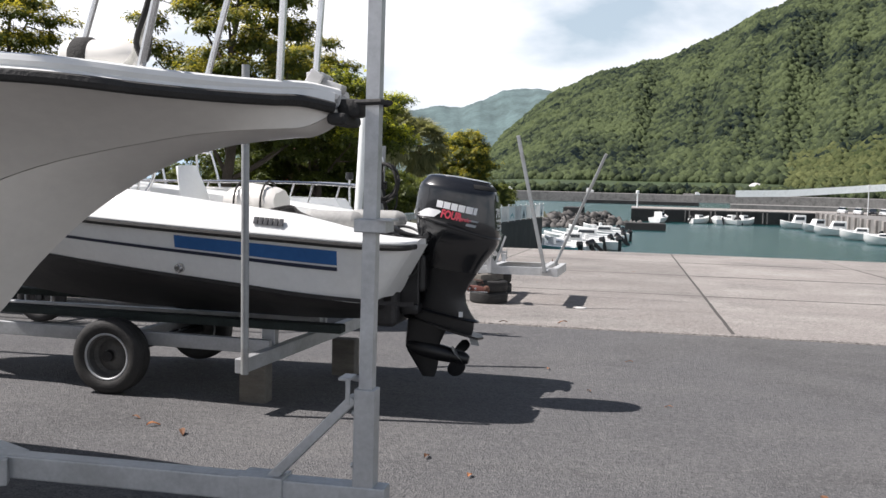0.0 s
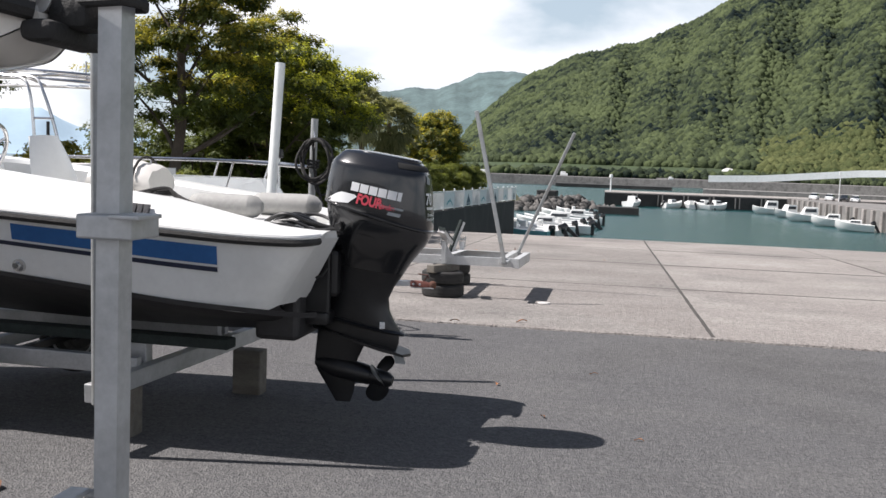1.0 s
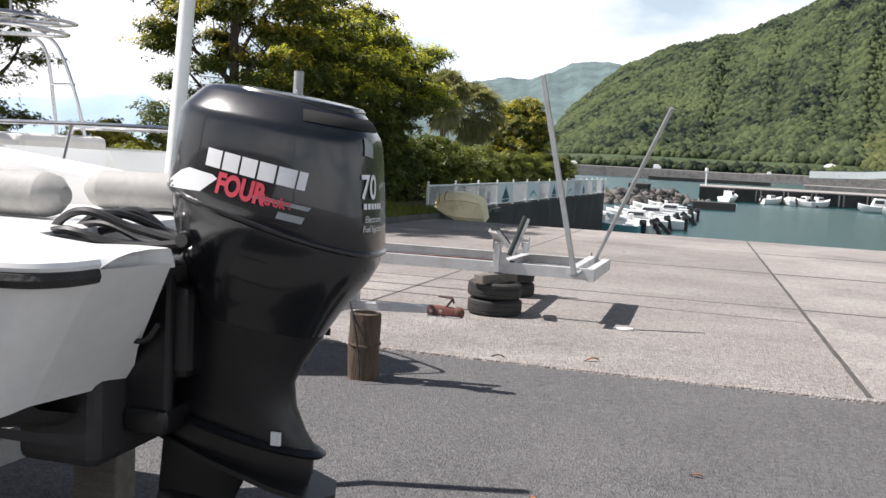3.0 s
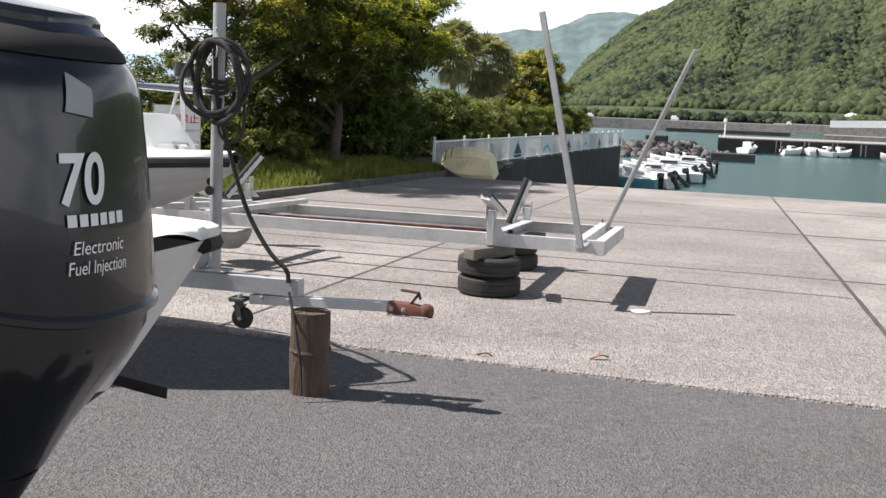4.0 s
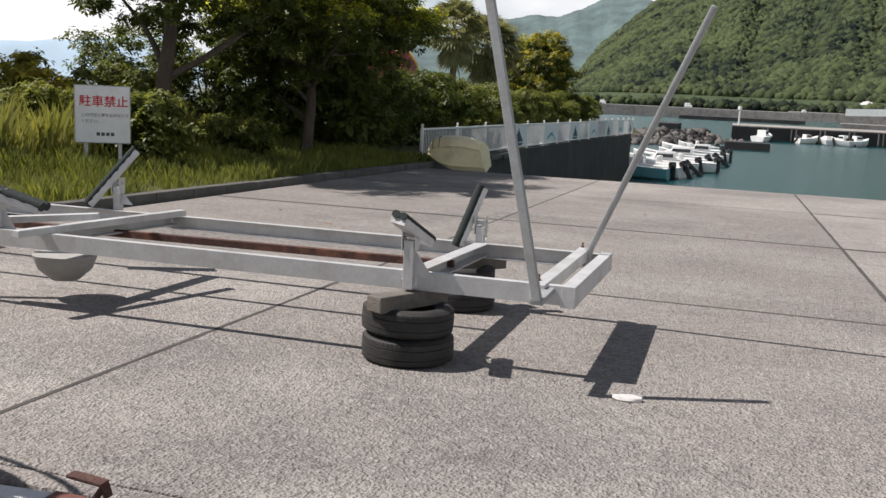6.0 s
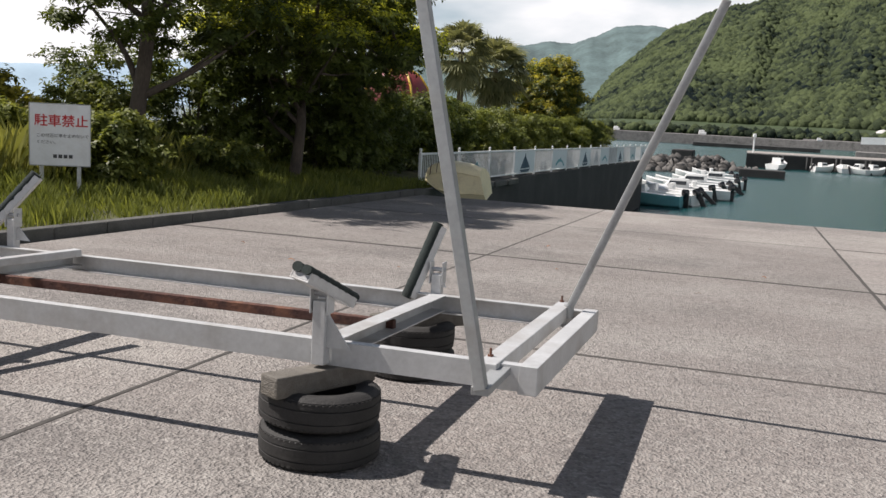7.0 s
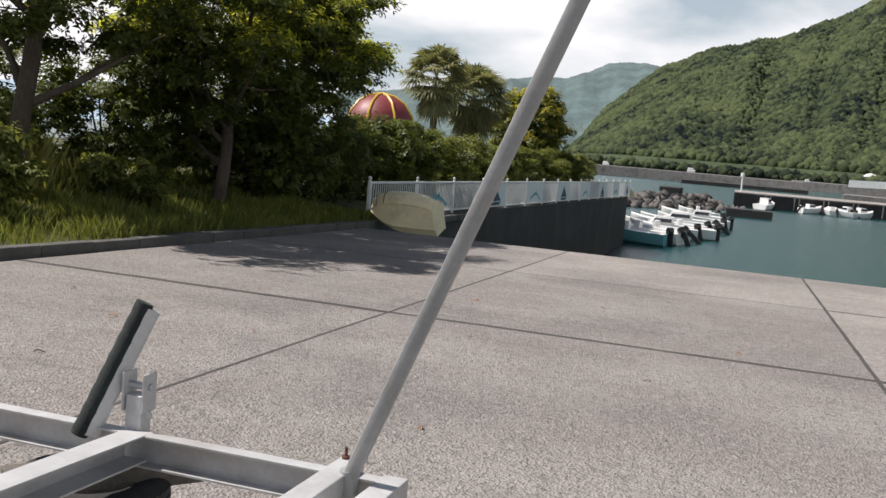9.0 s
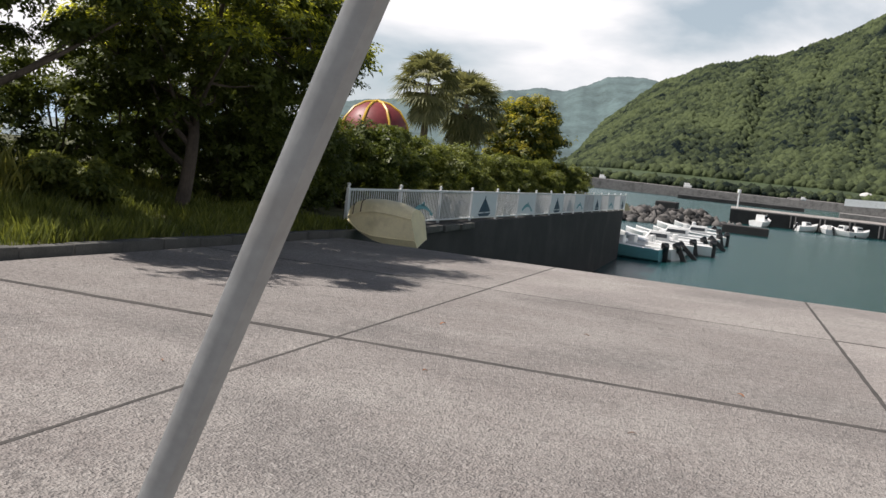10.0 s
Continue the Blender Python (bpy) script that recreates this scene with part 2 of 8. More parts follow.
ASPHALT = speckled("asphalt", (0.118, 0.116, 0.118), (0.20, 0.195, 0.19), (0.055, 0.055, 0.056), 0.9, 95, 0.8, (0.165, 0.16, 0.155), 0.35, (0.074, 0.072, 0.072))
CONCRETE = speckled("yard_concrete", (0.290, 0.262, 0.243), (0.44, 0.415, 0.385), (0.14, 0.13, 0.123), 0.93, 62, 1.0, (0.41, 0.385, 0.355), 0.42, (0.165, 0.155, 0.148))
CONCRETE_OLD = material("weathered_concrete", (0.20, 0.19, 0.18), 0.92, vary=0.25, scale=1.5, fine=30, bump=0.6, bump_scale=30, dirt=(0.06, 0.06, 0.055), dirt_amount=0.8, dirt_scale=0.5)
KERB_MAT = material("kerb_concrete", (0.10, 0.098, 0.09), 0.92, vary=0.3, scale=2.5, fine=40, bump=0.6, bump_scale=40, dirt=(0.05, 0.055, 0.04), dirt_amount=0.8, dirt_scale=1.0)
JOINT = material("dark_joint_filler", (0.06, 0.055, 0.05), 0.95, vary=0.4, scale=3, fine=30)
WALL_DARK = material("dark_sea_wall", (0.035, 0.034, 0.033), 0.9, vary=0.35, scale=0.6, fine=12, bump=0.5, bump_scale=14, dirt=(0.09, 0.085, 0.08), dirt_amount=0.5, dirt_scale=0.35)
ROCK = material("armour_stone", (0.075, 0.07, 0.065), 0.9, vary=0.5, scale=2, fine=20, bump=0.7, bump_scale=9, per_island=0.8)
WHITE_GEL = material("white_gelcoat", (0.80, 0.80, 0.78), 0.32, vary=0.05, scale=2.0, fine=25, dirt=(0.55, 0.54, 0.50), dirt_amount=0.35, dirt_scale=1.3, coat=0.25)
CREAM_GEL = material("aged_white_gelcoat", (0.72, 0.69, 0.64), 0.4, vary=0.06, scale=1.6, fine=20, dirt=(0.5, 0.47, 0.42), dirt_amount=0.4, dirt_scale=1.2, coat=0.15)
YELLOW_GEL = material("cream_yellow_gelcoat", (0.80, 0.71, 0.46), 0.45, vary=0.10, scale=2.5, fine=25, dirt=(0.35, 0.28, 0.14), dirt_amount=0.5, dirt_scale=2.0)
BOTTOM_BLACK = material("black_bottom_paint", (0.022, 0.021, 0.022), 0.6, vary=0.4, scale=2.5, fine=25, bump=0.2, bump_scale=30, dirt=(0.10, 0.095, 0.09), dirt_amount=0.35, dirt_scale=2.0)
BLUE_STRIPE = material("blue_stripe", (0.03, 0.12, 0.32), 0.4, vary=0.12, scale=4, fine=30)
NAVY = material("navy_line", (0.02, 0.025, 0.05), 0.45, vary=0.2)
RUBBER = material("black_rubber", (0.022, 0.021, 0.02), 0.75, vary=0.3, scale=8, fine=70, bump=0.25, bump_scale=60, dirt=(0.07, 0.065, 0.06), dirt_amount=0.35, dirt_scale=5)
COWL_BLACK = material("satin_black_cowl", (0.010, 0.0105, 0.012), 0.24, vary=0.2, scale=3, fine=40, dirt=(0.04, 0.04, 0.04), dirt_amount=0.2, dirt_scale=2.5, coat=0.5, rough_vary=0.06)
LEG_BLACK = material("black_motor_leg", (0.009, 0.009, 0.010), 0.38, vary=0.3, scale=5, fine=40, dirt=(0.035, 0.034, 0.033), dirt_amount=0.35, dirt_scale=4)
SLOT_SHADE = material("slot_shade_black", (0.006, 0.006, 0.006), 0.8, vary=0.1)
DECAL_WHITE = material("white_decal", (0.78, 0.78, 0.78), 0.4, vary=0.05)
DECAL_RED = material("red_decal", (0.62, 0.07, 0.10), 0.4, vary=0.08)
DECAL_GREY = material("grey_decal", (0.30, 0.32, 0.33), 0.4, vary=0.08)
GALV = material("galvanised_steel", (0.46, 0.47, 0.48), 0.5, metal=0.55, vary=0.16, scale=9, fine=55, dirt=(0.30, 0.30, 0.29), dirt_amount=0.5, dirt_scale=3, rough_vary=0.12)
GALV_WHITE = material("chalky_galvanised_rail", (0.53, 0.535, 0.535), 0.52, metal=0.3, vary=0.12, scale=6, fine=40, dirt=(0.27, 0.235, 0.195), dirt_amount=0.6, dirt_scale=2.2)
RIM_DARK = material("dusty_dark_rim", (0.10, 0.098, 0.095), 0.65, metal=0.3, vary=0.35, scale=12, fine=60, dirt=(0.20, 0.18, 0.16), dirt_amount=0.5, dirt_scale=8)
RUST = material("rusty_steel", (0.075, 0.032, 0.024), 0.85, vary=0.35, scale=9, fine=60, bump=0.4, bump_scale=60, dirt=(0.30, 0.13, 0.07), dirt_amount=0.6, dirt_scale=6)
RED_RUST = material("red_painted_coupler", (0.15, 0.05, 0.036), 0.7, vary=0.35, scale=12, fine=70, dirt=(0.10, 0.04, 0.03), dirt_amount=0.7, dirt_scale=9)
STAINLESS = material("stainless_rail", (0.62, 0.62, 0.62), 0.22, metal=0.95, vary=0.06)
WHITE_PIPE = material("white_plastic_pipe", (0.74, 0.76, 0.74), 0.45, vary=0.06, scale=3, fine=30, dirt=(0.5, 0.5, 0.46), dirt_amount=0.4, dirt_scale=2)
GREY_PIPE = material("grey_pipe", (0.33, 0.34, 0.34), 0.5, metal=0.2, vary=0.15, scale=7, fine=40, dirt=(0.25, 0.23, 0.2), dirt_amount=0.5, dirt_scale=4)
WOOD = material("weathered_wood_block", (0.15, 0.137, 0.118), 0.85, vary=0.3, scale=4, fine=40, bump=0.5, bump_scale=25, stretch=(1, 5, 5), dirt=(0.10, 0.085, 0.06), dirt_amount=0.5, dirt_scale=3)
LOG_MAT = material("old_wooden_log", (0.095, 0.066, 0.045), 0.9, vary=0.4, scale=6, fine=40, bump=0.7, bump_scale=18, stretch=(4, 4, 0.6), dirt=(0.17, 0.14, 0.10), dirt_amount=0.6, dirt_scale=2)
CARPET = material("green_black_bunk_carpet", (0.022, 0.030, 0.028), 0.95, vary=0.4, scale=10, fine=90, bump=0.4, bump_scale=120)
ROPE = material("dark_rope", (0.034, 0.032, 0.030), 0.9, vary=0.4, scale=30, fine=150, bump=0.5, bump_scale=150)
ROPE_PALE = material("pale_rope", (0.42, 0.41, 0.38), 0.9, vary=0.3, scale=30, fine=150, bump=0.5, bump_scale=150)
CABLE = material("black_cable", (0.02, 0.02, 0.02), 0.5, vary=0.2)
FENDER_GREY = material("grey_boat_fender", (0.33, 0.325, 0.31), 0.7, vary=0.15, scale=5, fine=40, dirt=(0.22, 0.21, 0.19), dirt_amount=0.6, dirt_scale=5)
FENCE_WHITE = material("white_painted_steel", (0.78, 0.79, 0.78), 0.45, vary=0.06, scale=2, fine=25, dirt=(0.5, 0.48, 0.44), dirt_amount=0.4, dirt_scale=1.5)
PANEL_WHITE = material("white_fence_panel", (0.70, 0.74, 0.75), 0.5, vary=0.06)
SAIL_NAVY = material("dark_sail_cutout", (0.03, 0.07, 0.11), 0.6, vary=0.15)
DOLPHIN_BLUE = material("teal_dolphin_cutout", (0.16, 0.38, 0.42), 0.6, vary=0.15)
SIGN_WHITE = material("white_sign_board", (0.76, 0.77, 0.78), 0.5, vary=0.05, scale=3, fine=25, dirt=(0.5, 0.46, 0.40), dirt_amount=0.3, dirt_scale=4)
SIGN_RED = material("red_sign_paint", (0.50, 0.02, 0.025), 0.5, vary=0.1)
SIGN_DARK = material("dark_sign_paint", (0.05, 0.05, 0.055), 0.5, vary=0.1)
BARK = material("tree_bark", (0.075, 0.06, 0.048), 0.95, vary=0.4, scale=5, fine=30, bump=0.8, bump_scale=22, stretch=(1, 1, 0.35))
PALM_BARK = material("palm_trunk", (0.13, 0.105, 0.08), 0.95, vary=0.35, scale=6, fine=30, bump=0.7, bump_scale=20)
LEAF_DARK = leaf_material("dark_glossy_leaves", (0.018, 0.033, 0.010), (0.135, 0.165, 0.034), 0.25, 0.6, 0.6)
# yellow and, below, olive leaves put the crown tops' sunlight into leaf colour
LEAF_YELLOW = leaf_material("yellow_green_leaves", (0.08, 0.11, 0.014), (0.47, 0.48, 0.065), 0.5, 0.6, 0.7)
LEAF_MID = leaf_material("green_leaves", (0.016, 0.034, 0.010), (0.14, 0.165, 0.036), 0.3, 0.6, 0.6)
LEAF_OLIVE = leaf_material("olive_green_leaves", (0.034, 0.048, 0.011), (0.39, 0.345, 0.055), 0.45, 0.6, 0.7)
LEAF_HEDGE = leaf_material("hedge_leaves", (0.024, 0.046, 0.012), (0.21, 0.23, 0.06), 0.35, 0.6, 0.7)
LEAF_PALM = leaf_material("palm_leaves", (0.06, 0.075, 0.04), (0.27, 0.27, 0.15), 0.3)
GRASS_MAT = leaf_material("grass_blades", (0.05, 0.07, 0.016), (0.22, 0.24, 0.06), 0.35)
REED_MAT = leaf_material("tall_yellow_grass", (0.10, 0.12, 0.03), (0.32, 0.31, 0.09), 0.35)
# bluish dark end puts some of the haze into the leaf colour
FOREST_MAT = leaf_material("hill_forest", (0.006, 0.013, 0.014), (0.096, 0.120, 0.055), 0.0, 0.014, 0.80, 1.5, 2.4)
BAMBOO_MAT = leaf_material("bamboo_grove", (0.04, 0.055, 0.022), (0.135, 0.145, 0.058), 0.0, 0.03, 0.5, 0.8)
SOIL = material("grassy_soil", (0.07, 0.075, 0.03), 0.95, vary=0.5, scale=1.5, fine=25, bump=0.8, bump_scale=18, dirt=(0.13, 0.11, 0.07), dirt_amount=0.7, dirt_scale=0.8)
HILL_SOIL = material("hill_undergrowth", (0.035, 0.055, 0.018), 0.95, vary=0.4, scale=0.05, fine=0.6)
# the haze before the farther hill is mixed into this base colour
FAR_HILL = material("far_hill_haze_tint", (0.085, 0.125, 0.125), 1.0, vary=0.38, scale=0.012, fine=0.09)
# pale blue of the air is painted onto the mountain itself
FAR_MOUNT = material("distant_mountain_haze_tint", (0.33, 0.44, 0.53), 1.0, vary=0.05, scale=0.004, fine=0.05)
WATER = water_material()
CLEAR = glass_material("hazy_windscreen", (0.85, 0.87, 0.87), 0.25, 0.4)
CAR_GLASS = glass_material("dark_car_glass", (0.02, 0.025, 0.03), 0.05, 1.0)
DOME_RED = material("dark_red_dome_tiles", (0.20, 0.035, 0.035), 0.5, vary=0.2, scale=2, fine=12)
DOME_GOLD = material("gold_dome_rib", (0.62, 0.40, 0.05), 0.4, vary=0.15)
DRY_LEAF = material("dry_brown_leaf", (0.28, 0.12, 0.05), 0.8, vary=0.35, scale=20, fine=90, per_object=0.8)
PALE_STONE = material("pale_broken_stone", (0.55, 0.54, 0.52), 0.8, vary=0.15, scale=12, fine=60)
TEAL_HULL = material("teal_hull_paint", (0.16, 0.42, 0.45), 0.4, vary=0.08)


# ---- mesh helpers ----
def slope(y):
    """Height of the yard, which falls gently towards the water."""
    return -0.021 * y


def link_mesh(name, bm, mat, smooth=True):
    me = bpy.data.meshes.new(name)
    bmesh.ops.recalc_face_normals(bm, faces=bm.faces)
    for e in bm.edges:
        if len(e.link_faces) == 2:
            a, b = (f.calc_area() + 1e-9 for f in e.link_faces)
            ang = e.calc_face_angle(0.0)
            e.smooth = not (ang > 0.66 or (ang > 0.15 and max(a, b) > 7 * min(a, b)))
    for f in bm.faces:
        f.smooth = smooth
    bm.to_mesh(me)
    bm.free()
    me.materials.append(mat)
    return new(name, me)


def part(name, bm, mat, parent, label="", smooth=True):
    ob = link_mesh(name, bm, mat, smooth)
    ob.parent = parent
    if parent.type == "EMPTY":
        ob.matrix_parent_inverse = parent.matrix_world.inverted()
    if label:
        ob["label"] = label
    return ob


def thing(name, base, label, category, group="", kind=""):
    ob = new(name)
    ob.empty_display_size = 0.2
    ob.location = base
    ob.matrix_world = Matrix.Translation(base)
    return tagged(ob, label, category, group, kind)


def single(name, bm, mat, label, category, group="", kind="", smooth=True):
    return tagged(link_mesh(name, bm, mat, smooth), label, category, group, kind)


def join(*bms):
    """One bmesh out of several."""
    out = bmesh.new()
    for b in bms:
        me = bpy.data.meshes.new("tmp")
        b.to_mesh(me)
        b.free()
        out.from_mesh(me)
        bpy.data.meshes.remove(me)
    return out


def box(x0, y0, z0, x1, y1, z1, bev=0.006):
    bm = bmesh.new()
    bmesh.ops.create_cube(bm, size=1)
    c = Vector(((x0 + x1) / 2, (y0 + y1) / 2, (z0 + z1) / 2))
    s = Vector((abs(x1 - x0), abs(y1 - y0), abs(z1 - z0)))
    for v in bm.verts:
        v.co = Vector((v.co.x * s.x, v.co.y * s.y, v.co.z * s.z)) + c
    if bev:
        bmesh.ops.bevel(bm, geom=list(bm.edges), offset=min(bev, min(s) * 0.4), segments=2, affect="EDGES", profile=0.5)
    return bm


def beam(p0, p1, w, h, bev=0.006, up=(0, 0, 1)):
    """A square-edged bar from p0 to p1, w wide and h high."""
    p0, p1 = Vector(p0), Vector(p1)
    d = p1 - p0
    x = d.normalized()
    y = Vector(up).cross(x).normalized()
    z = x.cross(y)
    bm = box(0, -w / 2, -h / 2, d.length, w / 2, h / 2, bev)
    m = Matrix((x, y, z)).transposed().to_4x4()
    bmesh.ops.transform(bm, matrix=Matrix.Translation(p0) @ m, verts=bm.verts)
    return bm


def channel(p0, p1, w, h, t=0.007, up=(0, 0, 1), side=1):
    """A C-shaped steel channel: web and two flanges."""
    p0, p1 = Vector(p0), Vector(p1)
    d = p1 - p0
    x = d.normalized()
    y = Vector(up).cross(x).normalized()
    z = x.cross(y)
    L, a, b, s = d.length, w / 2, h / 2, side
    prof = [(s * a, -b), (s * a, b), (-s * a, b), (-s * a, b - t), (s * (a - t), b - t), (s * (a - t), -b + t), (-s * a, -b + t), (-s * a, -b)]
    bm = loft([[(u, p, q) for p, q in prof] for u in (0.0, L)])
    m = Matrix((x, y, z)).transposed().to_4x4()
    bmesh.ops.transform(bm, matrix=Matrix.Translation(p0) @ m, verts=bm.verts)
    return bm


def tube(points, r, seg=10, r_end=None, closed=False):
    pts = [Vector(p) for p in points]
    n = len(pts)
    bm = bmesh.new()
    rings = []
    ref = None
    for i, p in enumerate(pts):
        if closed:
            d = (pts[(i + 1) % n] - pts[i - 1]).normalized()
        else:
            d = (pts[min(i + 1, n - 1)] - pts[max(i - 1, 0)]).normalized()
        if ref is None:
            ref = d.orthogonal().normalized()
        ref = (ref - d * ref.dot(d)).normalized()
        side = d.cross(ref)
        rad = r if r_end is None else r + (r_end - r) * i / max(1, n - 1)
        rings.append([bm.verts.new(p + (ref * math.cos(a) + side * math.sin(a)) * rad) for a in (2 * math.pi * k / seg for k in range(seg))])
    for i in range(n if closed else n - 1):
        a, b = rings[i], rings[(i + 1) % n]
        for k in range(seg):
            bm.faces.new((a[k], a[(k + 1) % seg], b[(k + 1) % seg], b[k]))
    if not closed:
        bm.faces.new(rings[0])
        bm.faces.new(rings[-1][::-1])
    return bm


def curve_points(ctrl, steps=8):
    """A smooth line through the control points."""
    P = [Vector(c) for c in ctrl]
    P = [P[0] * 2 - P[1]] + P + [P[-1] * 2 - P[-2]]
    out = []
    for i in range(1, len(P) - 2):
        for s in range(steps):
            t = s / steps
            a, b, c, d = P[i - 1:i + 3]
            out.append(0.5 * ((2 * b) + (c - a) * t + (2 * a - 5 * b + 4 * c - d) * t * t + (3 * b - a - 3 * c + d) * t ** 3))
    out.append(P[-2])
    return out


def loft(rings, cap0=True, cap1=True, closed=True):
    bm = bmesh.new()
    vs = [[bm.verts.new(p) for p in r] for r in rings]
    n = len(vs[0])
    for a, b in zip(vs, vs[1:]):
        for k in range(n if closed else n - 1):
            q = (a[k], a[(k + 1) % n], b[(k + 1) % n], b[k])
            bm.faces.new(q)
    if closed and cap0:
        bm.faces.new(vs[0][::-1])
    if closed and cap1:
        bm.faces.new(vs[-1])
    bmesh.ops.remove_doubles(bm, verts=bm.verts, dist=1e-5)
    return bm


def lathe(profile, seg=32, axis="z", at=(0, 0, 0)):
    """Turn (radius, height) pairs round an axis."""
    at = Vector(at)
    rings = []
    for r, h in profile:
        ring = []
        for k in range(seg):
            a = 2 * math.pi * k / seg
            c, s = r * math.cos(a), r * math.sin(a)
            ring.append(at + Vector({"z": (c, s, h), "y": (c, h, s), "x": (h, c, s)}[axis]))
        rings.append(ring)
    return loft(rings)


def np_mesh(name, verts, quads, mat, smooth=False, tris=False):
    k = 3 if tris else 4
    me = bpy.data.meshes.new(name)
    verts = np.asarray(verts, dtype=np.float32)
    quads = np.asarray(quads, dtype=np.int32)
    me.vertices.add(len(verts))
    me.vertices.foreach_set("co", verts.ravel())
    me.loops.add(quads.size)
    me.loops.foreach_set("vertex_index", quads.ravel())
    me.polygons.add(len(quads))
    me.polygons.foreach_set("loop_start", np.arange(0, quads.size, k, dtype=np.int32))
    me.update(calc_edges=True)
    me.validate()
    me.materials.append(mat)
    if smooth:
        me.shade_smooth()
    return new(name, me)


# ---- ground, yard and water ----
EDGE = 21.45          # far edge of the concrete yard
KERB_X = -9.42        # kerb between yard and grass
WATER_Z = -5.25
FAR = Matrix.Translation((-1.3, -5.0, 1.62)) @ Matrix.Diagonal((1.776, 1.776, 1.776, 1)) @ Matrix.Translation((1.3, 5.0, -1.62))   # puts the far harbour and hills at their true size
SEA = -2.25           # water level before that scaling


def asphalt_ground():
    xs = np.linspace(-70, 70, 57)
    ys = np.linspace(-70, 0, 29)
    X, Y = np.meshgrid(xs, ys)
    Z = -0.021 * Y + 0.004 * np.sin(X * 1.3) * np.cos(Y * 0.9)
    Z[-1] = 0
    v = np.stack([X, Y, Z], -1).reshape(-1, 3)
    i = np.arange(28)[:, None] * 57 + np.arange(56)[None]
    q = np.stack([i, i + 1, i + 58, i + 57], -1).reshape(-1, 4)
    return tagged(np_mesh("ground", v, q, ASPHALT, True), "worn grey asphalt of the boat yard with fine gravel", "ground", kind="structure")


def yard():
    root = thing("pavement", (0, 0, 0), "weathered pale concrete slabs with straight joints sloping to the water", "pavement", kind="structure")
    gap = 0.022
    sub = box(-9.4, 0.02, -7.5, 33, EDGE - 0.02, -0.12, 0)
    for v in sub.verts:
        v.co.z += slope(v.co.y)
    part("slab_bed", sub, WALL_DARK, root, "dark concrete bed and quay face", smooth=False)
    rows = [(0.09, 5.30), (5.30, 10.54), (10.54, 16.0), (16.0, EDGE)]
    for y0, y1 in rows:
        bm = box(gap / 2, y0 + gap / 2, -0.12, 4.69 - gap / 2, y1 - gap / 2, 0, 0.006)
        for v in bm.verts:
            v.co.z += slope(v.co.y)
        first = None
        for k in range(-2, 7):
            if first is None:
                first = part("slab", bm, CONCRETE, root, smooth=False)
                ob = first
            else:
                ob = new("slab", first.data)
                ob.parent = root
            ob.location = (4.69 * k, 0, random.uniform(-0.004, 0.004))
    for y, w in ((5.30, 0.05), (10.54, 0.11), (16.0, 0.03)):
        rings = []
        rj = random.Random(int(y))
        for k in range(120):
            x = -9.35 + 42.3 * k / 119
            a, b = w * rj.uniform(0.35, 0.6), w * rj.uniform(0.35, 0.6)
            rings.append([(x, y - a, slope(y) - 0.02), (x, y - a, slope(y - a) + 0.0045), (x, y + b, slope(y + b) + 0.0045), (x, y + b, slope(y) - 0.02)])
        part("joint_seal", loft(rings), JOINT, root, "dark joint filler", smooth=False)
    for k in range(-1, 7):
        w = 0.045 if k == 0 else 0.032
        rings = []
        rj = random.Random(40 + k)
        for i in range(80):
            y = 0.09 + (EDGE - 0.1) * i / 79
            a, b = w * rj.uniform(0.4, 0.6), w * rj.uniform(0.4, 0.6)
            rings.append([(4.69 * k - a, y, slope(y) - 0.02), (4.69 * k - a, y, slope(y) + 0.005), (4.69 * k + b, y, slope(y) + 0.005), (4.69 * k + b, y, slope(y) - 0.02)])
        part("joint_seal", loft(rings), JOINT, root, "dark joint filler", smooth=False)
    rng = random.Random(4)
    n = 170
    rings = []
    for k in range(n + 1):
        x = -9.4 + 42.4 * k / n
        j = rng.uniform(-0.012, 0.012) + 0.012 * math.sin(k * 0.37)
        h = rng.uniform(-0.004, 0.006)
        rings.append([(x, -0.085 + j, -0.03), (x, -0.07 + j, 0.016 + h), (x, -0.03, 0.026 + h), (x, 0.062, 0.012), (x, 0.066, -0.05)])
    part("edge_strip", loft(rings), CONCRETE, root, "rough raised concrete edge beside the asphalt")
    return root


def sea():
    v = [(-4500, 18, WATER_Z), (4500, 18, WATER_Z), (4500, 4700, WATER_Z), (-4500, 4700, WATER_Z), (-4500, -400, WATER_Z), (-70, -400, WATER_Z), (-70, 18, WATER_Z)]
    me = bpy.data.meshes.new("water")
    me.from_pydata(v, [], [(0, 6, 1, 2, 3), (4, 5, 6, 0)])
    me.materials.append(WATER)
    return tagged(new("water", me), "calm teal-green harbour water with small ripples", "water", kind="structure")


